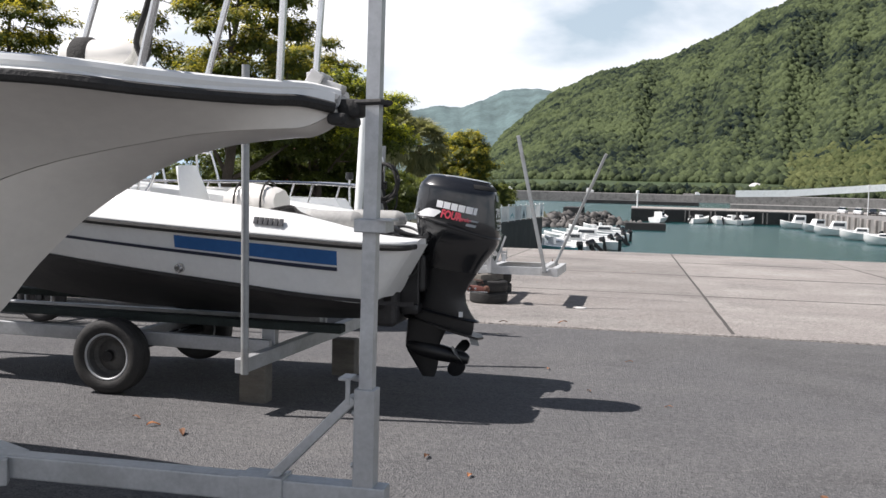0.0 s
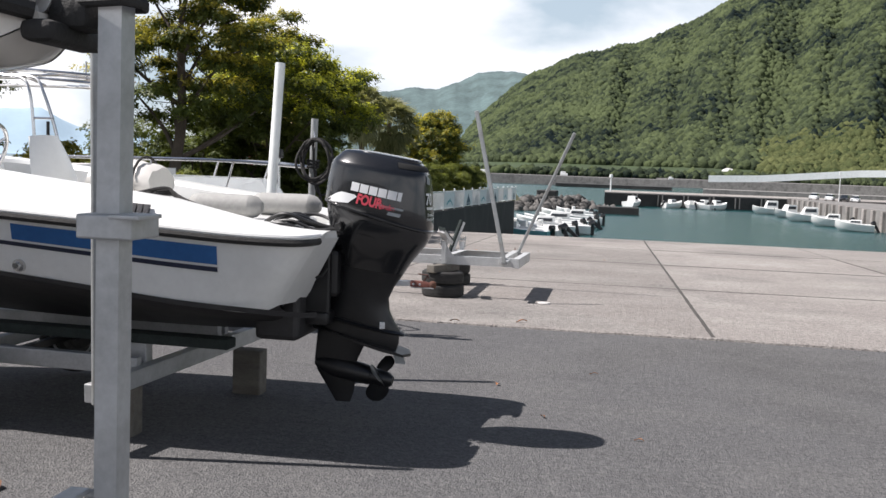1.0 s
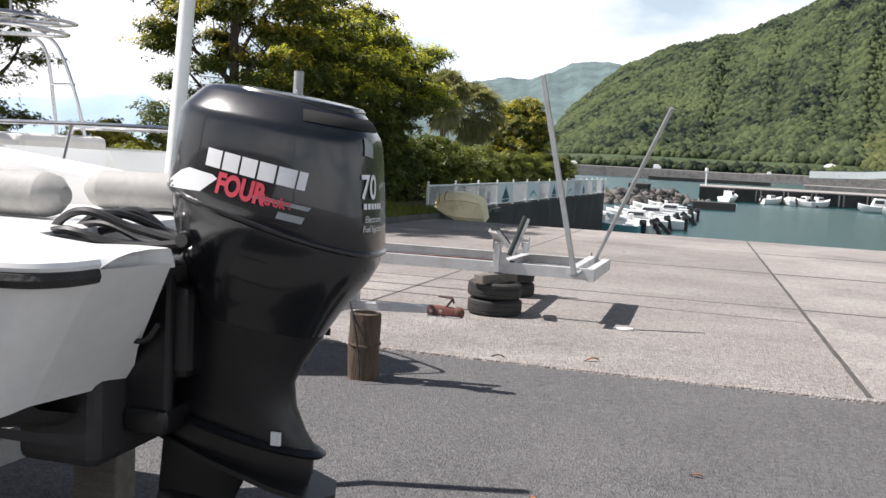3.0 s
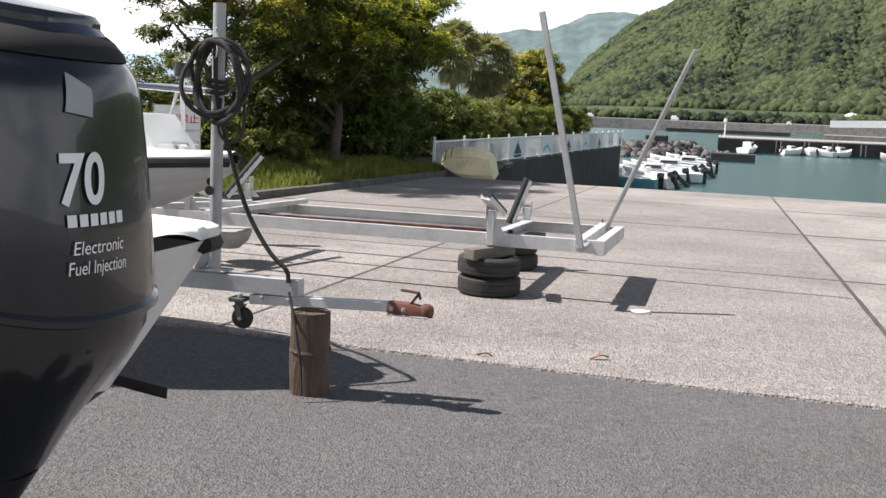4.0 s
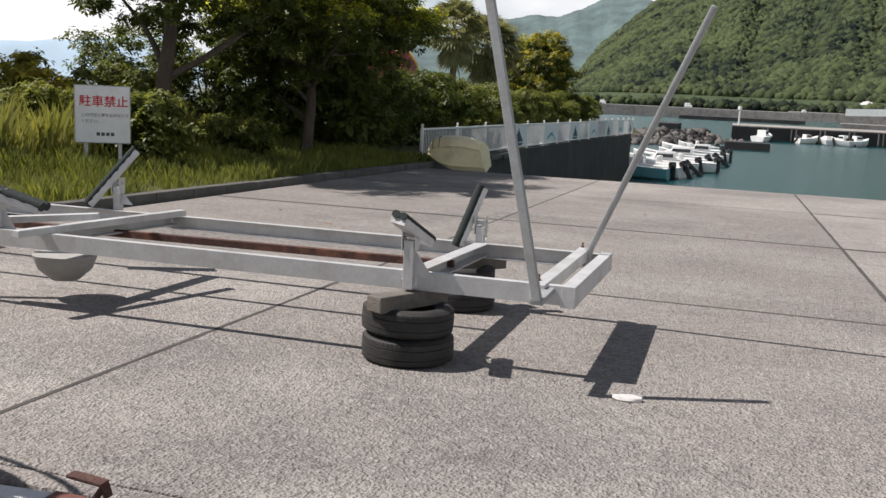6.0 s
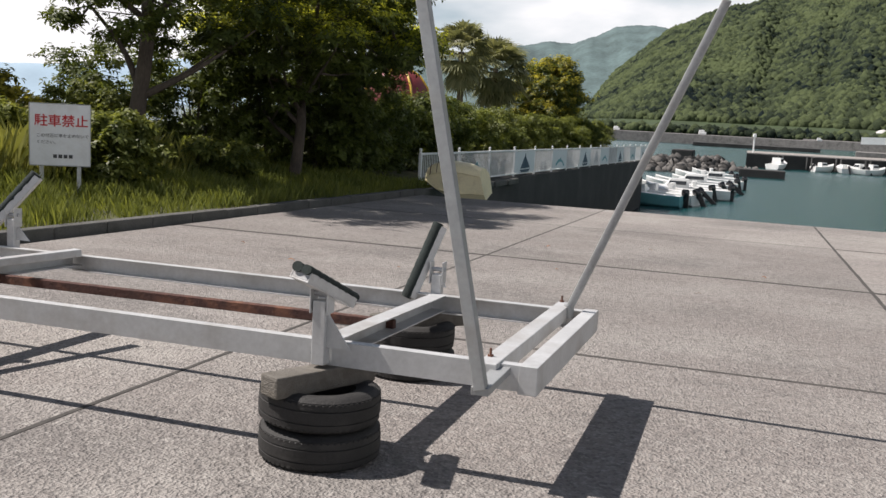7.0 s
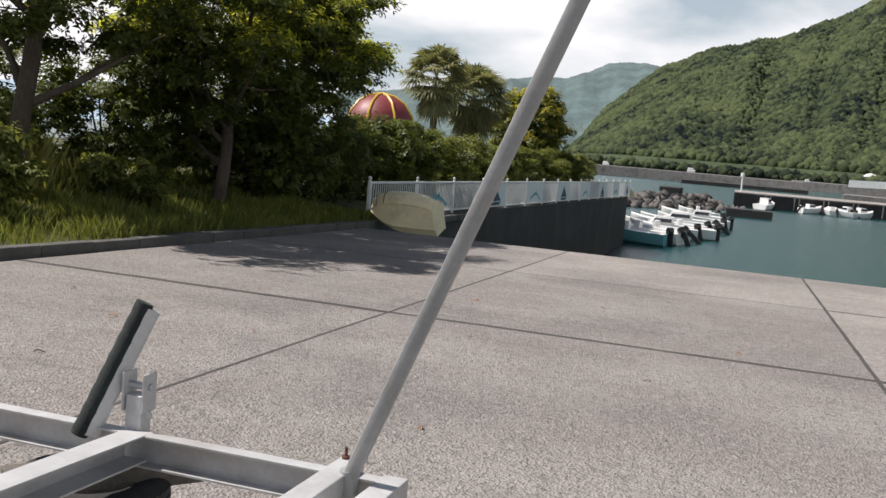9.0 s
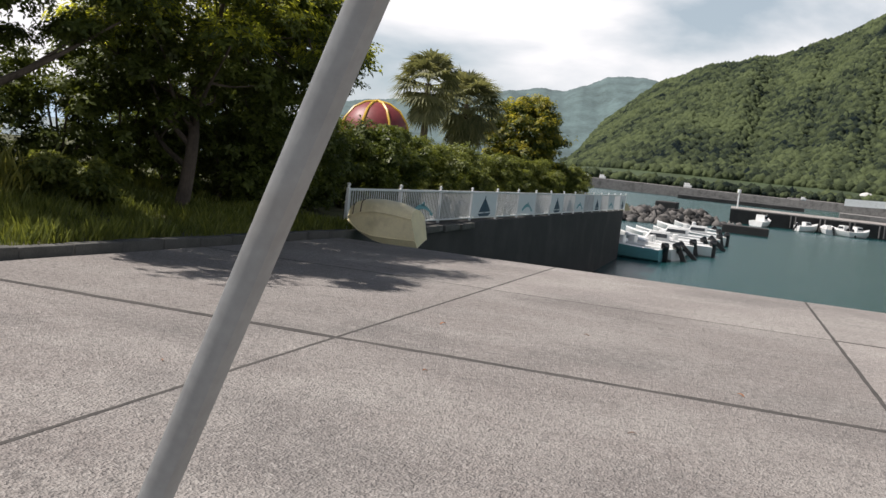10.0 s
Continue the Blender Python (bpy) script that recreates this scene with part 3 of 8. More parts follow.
def land_left():
    """The grass bank left of the kerb, with its edge towards the sea."""
    xs = np.concatenate([np.linspace(-60, -20, 21), np.linspace(-19, -9.62, 28)])
    ys = np.linspace(-5, 92, 98)
    X, Y = np.meshgrid(xs, ys)
    d = np.clip((-9.62 - X) / 6.0, 0, 1)
    Z = -0.021 * np.minimum(Y, 30) - 0.0065 * np.maximum(Y - 30, 0) + 0.10 + 0.55 * d * d * (3 - 2 * d)
    Z += 0.06 * np.sin(X * 0.9 + Y * 0.31) * d + 0.05 * np.sin(Y * 1.1 - X * 0.4) * d
    Z = np.where(X < -50, Z - 6 * np.clip((-50 - X) / 8, 0, 1), Z)
    Z = np.where((Y > 23.5) & (X > -10.8), np.minimum(Z, -0.55 - 0.0132 * (Y - 24)), Z)
    X = np.where(Y > 21.0, np.minimum(X, -10.45), X)
    n, m = len(xs), len(ys)
    v = np.stack([X, Y, Z], -1).reshape(-1, 3)
    i = np.arange(m - 1)[:, None] * n + np.arange(n - 1)[None]
    q = np.stack([i, i + 1, i + n + 1, i + n], -1).reshape(-1, 4)
    return tagged(np_mesh("grass_bank", v, q, SOIL, True), "grassy bank of rough soil beside the yard", "ground", kind="structure")


def bank_z(x, y):
    d = min(1, max(0, (-9.62 - x) / 6.0))
    return -0.021 * min(y, 30) - 0.0065 * max(y - 30, 0) + 0.10 + 0.55 * d * d * (3 - 2 * d)


def kerb():
    root = thing("kerb", (KERB_X, 10, slope(10)), "dark weathered concrete kerb edging the grass", "kerb", kind="structure")
    y = -5.0
    rng = random.Random(8)
    while y < 23.2:
        L = 1.0
        bm = box(-9.62, y + 0.006, -0.2, -9.43 + rng.uniform(-0.008, 0.008), y + L - 0.006, 0.14 + rng.uniform(-0.01, 0.01), 0.02)
        for v in bm.verts:
            v.co.z += slope(v.co.y)
        part("kerb_stone", bm, KERB_MAT, root)
        y += L
    return root


asphalt_ground()
sea()
land_left()
kerb()


# ---- sea wall and fence ----
FX = -10.4


def fence_top(y):
    return 0.51 - 0.0085 * (y - 24)


def fence_foot(y):
    return -0.50 - 0.0132 * (y - 24)


def sea_wall():
    rings = []
    for y in np.linspace(21.5, 82.5, 40):
        t = min(fence_foot(y), slope(y) - 0.02 if y < 24 else 9)
        rings.append([(FX - 0.75, y, -8), (FX + 0.12, y, -8), (FX + 0.12, y, t - 0.03), (FX + 0.09, y, t), (FX - 0.4, y, t), (FX - 0.75, y, t - 0.01)])
    single("sea_wall", loft(rings), WALL_DARK, "dark stained concrete sea wall under the white fence", "wall", kind="structure", smooth=False)
    for k in range(3):
        y = 29.6 + k * 1.9
        single("wall_ledge", box(FX + 0.12, y, fence_foot(y) - 0.25, FX + 0.34, y + 1.6, fence_foot(y) - 0.05, 0.03), KERB_MAT, "dark concrete ledge on the sea wall", "ledge", "ledges", "structure")


def boat_emblem(kind):
    """A flat cut-out: a small sailing boat or a leaping dolphin, in the plane of y and z."""
    bm = bmesh.new()
    if kind == "sail":
        polys = [[(-0.42, 0.12), (0.42, 0.12), (0.28, 0.0), (-0.28, 0.0)],
                 [(-0.36, 0.17), (-0.03, 0.17), (-0.03, 0.72)],
                 [(0.03, 0.17), (0.40, 0.17), (0.22, 0.42), (0.03, 0.66)],
                 [(-0.015, 0.12), (0.015, 0.12), (0.015, 0.80), (-0.015, 0.80)]]
    else:
        top = [(-0.5 + 0.1 * k, 0.18 + 0.30 * math.sin(math.pi * (0.06 + 0.09 * k))) for k in range(11)]
        low = [(-0.45 + 0.1 * k, 0.10 + 0.24 * math.sin(math.pi * (0.06 + 0.09 * k))) for k in range(10)]
        polys = [top + low[::-1], [(-0.05, 0.44), (0.12, 0.56), (0.14, 0.42)], [(0.42, 0.22), (0.58, 0.18), (0.56, 0.08), (0.44, 0.14)]]
    for p in polys:
        bm.faces.new([bm.verts.new((0, a, b)) for a, b in p])
    r = bmesh.ops.extrude_face_region(bm, geom=list(bm.faces))
    bmesh.ops.translate(bm, vec=(0.012, 0, 0), verts=[v for v in r["geom"] if isinstance(v, bmesh.types.BMVert)])
    return bm


def fence():
    root = thing("fence", (FX, 24, -0.5), "white steel harbour fence with sailing boat and dolphin panels", "fence", kind="structure")
    step = 3.76
    n = 16
    for k in range(n + 1):
        y = 24.1 + step * k
        zt, zf = fence_top(y), fence_foot(y)
        bm = join(box(FX - 0.04, y - 0.04, zf - 0.03, FX + 0.04, y + 0.04, zt, 0.008), lathe([(0.0, 0.13), (0.04, 0.11), (0.05, 0.07), (0.03, 0.02), (0.045, 0.0)], 10, "z", (FX, y, zt)))
        part("post", bm, FENCE_WHITE, root)
        if k == n:
            break
        y2 = y + step
        part("top_rail", beam((FX, y, zt - 0.04), (FX, y2, fence_top(y2) - 0.04), 0.05, 0.06), FENCE_WHITE, root)
        part("bottom_rail", beam((FX, y, zf + 0.10), (FX, y2, fence_foot(y2) + 0.10), 0.04, 0.05), FENCE_WHITE, root)
        bars = []
        m = 24
        for j in range(1, m):
            yy = y + step * j / m
            bars.append(box(FX - 0.012, yy - 0.012, fence_foot(yy) + 0.1, FX + 0.012, yy + 0.012, fence_top(yy) - 0.05, 0))
        part("baluster_row", join(*bars), FENCE_WHITE, root, smooth=False)["kind"] = "stuff"
        if k % 2 == 1:
            a, b = y + 0.10, y2 - 0.10
            if k >= 3:
                rings = [[(FX + 0.016, yy, fence_foot(yy) + 0.14), (FX + 0.022, yy, fence_foot(yy) + 0.14), (FX + 0.022, yy, fence_top(yy) - 0.08), (FX + 0.016, yy, fence_top(yy) - 0.08)] for yy in (a, b)]
                panel = part("panel", loft(rings), PANEL_WHITE, root, smooth=False)
            kind = "sail" if k % 4 == 3 else "dolphin"
            e = boat_emblem(kind)
            mid = (y + y2) / 2
            bmesh.ops.transform(e, matrix=Matrix.Translation((FX + 0.024, mid, fence_foot(mid) + 0.14)) @ Matrix.Diagonal((1, 2.2 if kind == "sail" else 2.0, 0.95, 1)), verts=e.verts)
            part("emblem", e, SAIL_NAVY if kind == "sail" else DOLPHIN_BLUE, root, "flat dark sailing boat cut-out" if kind == "sail" else "flat teal dolphin cut-out", smooth=False)
    return root


# ---- tyres, blocks, trailers ----
def tyre_mesh(R=0.275, W=0.165, rim=0.165):
    side = [(rim, 0.36), (rim + 0.012, 0.45), (R * 0.74, 0.50), (R * 0.84, 0.50), (R * 0.91, 0.46), (R * 0.955, 0.40), (R * 0.97, 0.385), (R * 0.965, 0.37), (R * 0.988, 0.33), (R * 0.996, 0.20), (R - 0.006, 0.185), (R - 0.006, 0.165), (R, 0.15)]
    prof = [(r, -W * h) for r, h in side] + [(r, W * h) for r, h in side[::-1]] + [(rim + 0.03, W * 0.34), (R * 0.88, W * 0.3), (R * 0.9, 0), (R * 0.88, -W * 0.3), (rim + 0.03, -W * 0.34)]
    seg = 48
    rings = []
    for k in range(seg):
        a = 2 * math.pi * k / seg
        rings.append([(r * math.cos(a), r * math.sin(a), h) for r, h in prof])
    bm = bmesh.new()
    vs = [[bm.verts.new(p) for p in r] for r in rings]
    n = len(prof)
    for i in range(seg):
        a, b = vs[i], vs[(i + 1) % seg]
        for k in range(n):
            bm.faces.new((a[k], a[(k + 1) % n], b[(k + 1) % n], b[k]))
    return bm


def loose_tyre(x, y, z, turn=0, tip=0):
    bm = tyre_mesh(0.285, 0.17, 0.17)
    ob = single("tyre", bm, RUBBER, "worn dusty black car tyre lying flat as a trailer support", "tyre", "tyres under the empty trailer")
    blocks = []
    for k in range(60):
        for row, h0, h1 in ((0, -0.062, -0.050), (1, 0.050, 0.062)):
            b = box(0.274, -0.009, h0, 0.2815, 0.009, h1, 0)
            bmesh.ops.rotate(b, cent=(0, 0, 0), matrix=Matrix.Rotation(2 * math.pi * (k + 0.5 * row) / 60, 3, "Z"), verts=b.verts)
            blocks.append(b)
    part("tread", join(*blocks), RUBBER, ob, "worn shoulder tread", smooth=False)["kind"] = "stuff"
    for h in (-0.066, 0.066):
        part("bead", tube([(0.174 * math.cos(a), 0.174 * math.sin(a), h) for a in (2 * math.pi * i / 32 for i in range(32))], 0.009, 8, closed=True), RUBBER, ob)
    ob.matrix_world = pose(x, y, z, tip, tip * 0.5, turn)
    return ob


def wheel(parent, x, y, z, R=0.27, W=0.17):
    bm = tyre_mesh(R, W, R * 0.60)
    m = Matrix.Translation((x, y, z)) @ Matrix.Rotation(radians(90), 4, "X")
    bmesh.ops.transform(bm, matrix=m, verts=bm.verts)
    w = part("wheel", bm, RUBBER, parent, "black trailer tyre on a grey rim")
    r = R * 0.6
    prof = [(0, -0.035), (0.045, -0.035), (0.05, -0.02), (r * 0.55, 0.0), (r * 0.7, 0.015), (r * 0.86, 0.0), (r * 0.9, -0.055), (r * 1.04, -0.07), (r * 1.05, -0.06), (r * 0.98, 0.07), (0, 0.06)]
    rim = lathe(prof, 32, "y", (x, y, z))
    part("rim", rim, RIM_DARK, w, "dark dusty steel rim")
    ry = -W * 0.40
    part("rim_edge", tube([(x + r * 1.0 * math.cos(a), y + ry, z + r * 1.0 * math.sin(a)) for a in (2 * math.pi * i / 40 for i in range(40))], 0.009, 8, closed=True), GALV, w, "bright worn rim edge")
    part("hub", lathe([(0, -0.07), (0.04, -0.065), (0.045, -0.03), (0, -0.03)], 16, "y", (x, y, z)), LEG_BLACK, w, "dark hub cap")
    return w


def empty_trailer():
    Y0, Y1 = 2.52, 4.20
    gz = 0.435
    t = thing("boat_trailer", (-4.6, 3.3, slope(3.3)), "empty chalky galvanised boat trailer on stacked tyres", "boat trailer", "boat trailers")
    h = 0.115
    part("side_rail", channel((-10.4, Y0, gz - 0.01), (-2.31, Y0, gz + 0.005), 0.055, h, side=-1), GALV_WHITE, t)
    part("side_rail", channel((-10.4, Y1, gz - 0.08), (-2.31, Y1, gz - 0.055), 0.055, h, side=1), GALV_WHITE, t)
    part("end_rail", beam((-2.33, Y0 - 0.03, gz), (-2.33, Y1 + 0.03, gz - 0.055), 0.085, 0.13, 0.004), GALV_WHITE, t, "chalky end rail with rust stains")
    part("pole_rail", beam((-2.50, Y0 - 0.10, gz + 0.035), (-2.50, Y1 + 0.06, gz - 0.01), 0.088, 0.08, 0.005), GALV_WHITE, t)
    part("cross_beam", channel((-3.30, Y0, gz + 0.01), (-3.30, Y1, gz - 0.05), 0.10, 0.10, side=1), GALV_WHITE, t)
    part("keel_rail", beam((-10.4, 3.42, gz - 0.10), (-3.3, 3.42, gz - 0.045), 0.05, 0.055, 0.004), RUST, t, "rust-brown centre rail")
    part("swing_arm", beam((-6.05, 2.28, gz + 0.075), (-5.72, 3.80, gz + 0.085), 0.07, 0.05, 0.005), GALV_WHITE, t)
    part("swing_arm", beam((-7.4, 2.35, gz + 0.02), (-6.0, 3.1, gz + 0.11), 0.07, 0.05, 0.005), GALV_WHITE, t)
    part("cross_beam", channel((-6.05, Y0, gz + 0.02), (-6.05, Y1, gz - 0.04), 0.09, 0.09, side=1), GALV_WHITE, t)
    part("cross_beam", channel((-9.4, Y0, gz - 0.03), (-9.4, Y1, gz - 0.09), 0.09, 0.09, side=1), GALV_WHITE, t)

    def bunk(px, py, a, b, face, wide=0.10):
        """A swivelling pad from a to b whose soft side looks along face, on a gusseted post at px, py."""
        a, b = Vector(a), Vector(b)
        top = (a.z + b.z) / 2 - 0.05
        post = part("bunk_post", join(box(px - 0.032, py - 0.032, gz - 0.04, px + 0.032, py + 0.032, top - 0.03, 0.004),
                                      box(px - 0.045, py - 0.04, top - 0.09, px - 0.038, py + 0.04, top + 0.05, 0.002),
                                      box(px + 0.038, py - 0.04, top - 0.09, px + 0.045, py + 0.04, top + 0.05, 0.002)), GALV_WHITE, t)
        g = bmesh.new()
        reach = 0.15 if wide > 0.08 else 0.06
        g.faces.new([g.verts.new(p) for p in ((px + 0.032, py - 0.004, gz + (top - gz) * 0.7), (px + 0.032, py - 0.004, gz + 0.04), (px + reach, py - 0.004, gz + 0.04))])
        r = bmesh.ops.extrude_face_region(g, geom=list(g.faces))
        bmesh.ops.translate(g, vec=(0, 0.008, 0), verts=[v for v in r["geom"] if isinstance(v, bmesh.types.BMVert)])
        part("gusset", g, GALV_WHITE, post, smooth=False)
        part("pivot_bolt", lathe([(0, -0.055), (0.013, -0.053), (0.014, 0.053), (0, 0.055)], 10, "x", (px, py, top)), GALV, post)
        x = (b - a).normalized()
        z = Vector(face)
        z = (z - x * z.dot(x)).normalized()
        m = Matrix.Translation((a + b) / 2) @ Matrix((x, z.cross(x), z)).transposed().to_4x4()
        L = (b - a).length
        c = join(box(-L / 2, -wide / 2, -0.05, L / 2, wide / 2, -0.043, 0.002), box(-L / 2, -wide / 2, -0.043, L / 2, -wide / 2 + 0.008, 0.0, 0.002), box(-L / 2, wide / 2 - 0.008, -0.043, L / 2, wide / 2, 0.0, 0.002), box(-L / 2, -wide / 2 + 0.01, -0.042, L / 2, wide / 2 - 0.01, -0.012, 0))
        bmesh.ops.transform(c, matrix=m, verts=c.verts)
        tray = part("bunk_tray", c, GALV_WHITE, post)
        for off in ((-wide * 0.24, wide * 0.24) if wide > 0.08 else (0,)):
            r0 = wide * 0.27 if wide > 0.08 else wide * 0.5
            rings = []
            for k in range(22):
                u = -L / 2 - 0.012 + (L + 0.024) * k / 21
                rr = r0 * (1 + 0.05 * math.sin(k * 2.3 + off * 50))
                rings.append([(u, off + rr * math.cos(q), 0.004 + rr * 0.85 * math.sin(q)) for q in (2 * math.pi * j / 14 for j in range(14))])
            c = loft(rings)
            bmesh.ops.transform(c, matrix=m, verts=c.verts)
            part("bunk_pad", c, CARPET, tray, "dark green-black carpeted pad")
        return post

    bunk(-3.30, 2.45, (-3.30, 2.24, 0.865), (-3.255, 2.655, 0.685), (0.25, 0.4, 1))
    bunk(-3.33, 4.25, (-3.36, 4.30, 0.865), (-3.50, 4.165, 0.41), (-0.55, -0.75, 0.35), 0.075)
    bunk(-6.42, 2.55, (-6.92, 2.50, 0.885), (-6.10, 2.62, 0.655), (0.25, 0.1, 1), 0.14)
    bunk(-6.66, 4.25, (-6.60, 4.42, 0.95), (-6.90, 4.15, 0.47), (-0.75, -0.45, 0.45), 0.16)
    part("guide_pole", join(beam((-2.446, 2.15, 0.47), (-2.907, 2.27, 2.42), 0.051, 0.051, 0.004, (0, 1, 0)), box(-2.485, 2.13, 0.45, -2.41, 2.50, 0.485, 0.004)), GREY_PIPE, t, "long square galvanised guide pole leaning outwards")
    part("guide_pole", join(beam((-2.452, 4.12, 0.45), (-1.69, 3.834, 2.24), 0.046, 0.046, 0.010, (0, 1, 0)), lathe([(0, -0.05), (0.032, -0.05), (0.032, 0.03), (0, 0.03)], 12, "z", (-2.452, 4.12, 0.45))), GREY_PIPE, t, "square galvanised guide pole leaning outwards")
    for p in ((-2.52, 2.56, gz + 0.08), (-2.52, 4.25, gz + 0.04)):
        part("bolt", join(lathe([(0, 0.03), (0.006, 0.03), (0.006, 0), (0.014, 0), (0.014, -0.012), (0, -0.012)], 8, "z", p)), RUST, t)
    for k, (x, y) in enumerate(((-3.33, 2.49), (-3.33, 2.49))):
        part("bolt", lathe([(0, -0.02), (0.012, -0.018), (0.014, 0), (0, 0)], 8, "y", (x + 0.04 * k - 0.02, y, gz)), GALV, t)
    # an inverted dish under the frame and a castor
    part("float_dish", lathe([(0, -0.30), (0.10, -0.30), (0.19, -0.22), (0.225, -0.13), (0.23, -0.11), (0, -0.11)], 24, "z", (-6.15, 2.9, gz - 0.05)), FENDER_GREY, t, "grey plastic dish hung under the frame")
    wheel(t, -8.6, 2.30, 0.24 + slope(2.3), 0.26, 0.16)
    wheel(t, -8.6, 4.42, 0.24 + slope(4.4), 0.26, 0.16)
    part("axle", beam((-8.6, 2.3, 0.22), (-8.6, 4.42, 0.18), 0.06, 0.06), GALV, t)
    # tyre stacks and timbers
    for x, y in ((-3.30, 2.48), (-3.46, 4.17)):
        z = slope(y)
        loose_tyre(x, y, z + 0.088, 20)
        loose_tyre(x - 0.01, y + 0.01, z + 0.262, 75, 1.5)
    b = beam((-3.43, 2.20, 0.331), (-3.17, 2.72, 0.327), 0.125, 0.10, 0.010)
    single("timber_block", b, WOOD, "weathered square timber block on a tyre stack", "wood block", "wood blocks")
    b = beam((-3.62, 3.93, 0.262), (-3.20, 4.46, 0.262), 0.15, 0.10, 0.008)
    single("timber_block", b, WOOD, "weathered square timber block on a tyre stack", "wood block", "wood blocks")
    return t


def hitch_trailer():
    """The trailer of the boat whose bow points to the path: drawbar, winch post, jockey wheel, coupler."""
    yc = -1.12
    t = thing("boat_trailer", (-6.5, yc, slope(yc)), "galvanised boat trailer with winch post, red coupler and jockey wheel", "boat trailer", "boat trailers")
    part("drawbar", beam((-8.8, yc, 0.55), (-3.50, yc, 0.60), 0.075, 0.095, 0.005), GALV, t)
    part("coupler_bar", beam((-3.80, yc, 0.512), (-2.985, yc, 0.548), 0.055, 0.052, 0.004), GALV_WHITE, t)
    part("side_rail", channel((-9.6, yc - 0.85, 0.50), (-5.4, yc - 0.85, 0.52), 0.05, 0.10, side=-1), GALV, t)
    part("side_rail", channel((-9.6, yc + 0.85, 0.50), (-5.4, yc + 0.85, 0.52), 0.05, 0.10), GALV, t)
    part("side_rail", beam((-5.4, yc - 0.85, 0.52), (-4.3, yc - 0.03, 0.56), 0.05, 0.09), GALV, t)
    part("side_rail", beam((-5.4, yc + 0.85, 0.52), (-4.3, yc + 0.03, 0.56), 0.05, 0.09), GALV, t)
    for x in (-3.85, -3.72, -3.56):
        part("bolt", lathe([(0, -0.025), (0.012, -0.024), (0.014, 0), (0, 0)], 8, "y", (x, yc - 0.03, 0.53)), GALV, t)
    # coupler
    head = loft([[(x, yc + w * cy, 0.548 + h * cz + dz) for cy, cz in ((-1, -0.9), (-1, 0.3), (-0.75, 0.9), (0.75, 0.9), (1, 0.3), (1, -0.9))] for x, w, h, dz in ((-2.995, 0.040, 0.030, 0.0), (-2.92, 0.040, 0.031, 0.0), (-2.85, 0.036, 0.029, -0.003), (-2.80, 0.028, 0.022, -0.008), (-2.775, 0.022, 0.016, -0.010))])
    c = part("coupler", head, RED_RUST, t, "rusty red tow coupler with a ball head")
    part("ball_socket", lathe([(0, -0.04), (0.030, -0.04), (0.036, -0.025), (0.038, 0.0), (0.031, 0.020), (0.016, 0.030), (0, 0.032)], 20, "z", (-2.785, yc, 0.548)), RUST, c, "dark rounded ball socket")
    part("coupler_plate", box(-2.995, yc - 0.045, 0.508, -2.765, yc + 0.045, 0.515, 0.003), GALV, c)
    part("coupler_handle", join(beam((-2.875, yc, 0.57), (-2.835, yc, 0.625), 0.028, 0.012), beam((-2.93, yc, 0.642), (-2.83, yc, 0.634), 0.034, 0.010), beam((-2.835, yc, 0.636), (-2.822, yc, 0.60), 0.03, 0.008)), RUST, c, "rusty latch handle")
    for x in (-2.965, -2.90):
        part("bolt", lathe([(0, -0.014), (0.011, -0.012), (0.012, 0), (0, 0)], 8, "y", (x, yc - 0.042, 0.545)), GALV, c)
    # winch post
    p = part("winch_post", tube([(-4.03, yc, 0.60), (-4.005, yc, 2.10)], 0.034, 14), GREY_PIPE, t, "grey steel winch post, rough and scuffed")
    part("post_foot", join(beam((-4.12, yc, 0.655), (-3.94, yc, 0.655), 0.12, 0.012), beam((-4.13, yc, 0.64), (-4.055, yc, 0.78), 0.012, 0.06)), GREY_PIPE, p)
    part("bow_stop", join(beam((-4.03, yc + 0.02, 1.06), (-4.12, yc + 0.16, 1.12), 0.05, 0.05), lathe([(0, -0.045), (0.024, -0.045), (0.024, 0.045), (0, 0.045)], 14, "y", (-4.13, yc + 0.17, 1.13))), RUBBER, p, "black rubber bow stop")
    part("winch", join(lathe([(0, -0.04), (0.026, -0.04), (0.026, -0.034), (0.014, -0.03), (0.014, 0.03), (0.026, 0.034), (0.026, 0.04), (0, 0.04)], 16, "y", (-4.03, yc - 0.02, 1.10))), LEG_BLACK, p, "dark winch drum")
    # jockey wheel
    jx, jy = -3.865, yc - 0.02
    j = part("jockey_leg", join(box(jx - 0.045, jy - 0.04, 0.495, jx + 0.045, jy + 0.04, 0.52, 0.005), lathe([(0, -0.03), (0.024, -0.03), (0.024, 0.03), (0, 0.03)], 14, "z", (jx, jy, 0.485)), beam((jx, jy - 0.032, 0.475), (jx + 0.02, jy - 0.032, 0.40), 0.007, 0.034), beam((jx, jy + 0.032, 0.475), (jx + 0.02, jy + 0.032, 0.40), 0.007, 0.034), box(jx - 0.022, jy - 0.034, 0.465, jx + 0.03, jy + 0.034, 0.475, 0.002)), RIM_DARK, t, "dull dark swivel fork")
    part("jockey_wheel", lathe([(0, -0.020), (0.04, -0.022), (0.058, -0.016), (0.064, 0.0), (0.058, 0.016), (0.04, 0.022), (0, 0.020)], 22, "y", (jx + 0.022, jy, 0.405)), RUBBER, j, "small black jockey wheel")
    part("wheel_axle", lathe([(0, -0.042), (0.010, -0.041), (0.010, 0.041), (0, 0.042)], 10, "y", (jx + 0.022, jy, 0.405)), GALV, j)
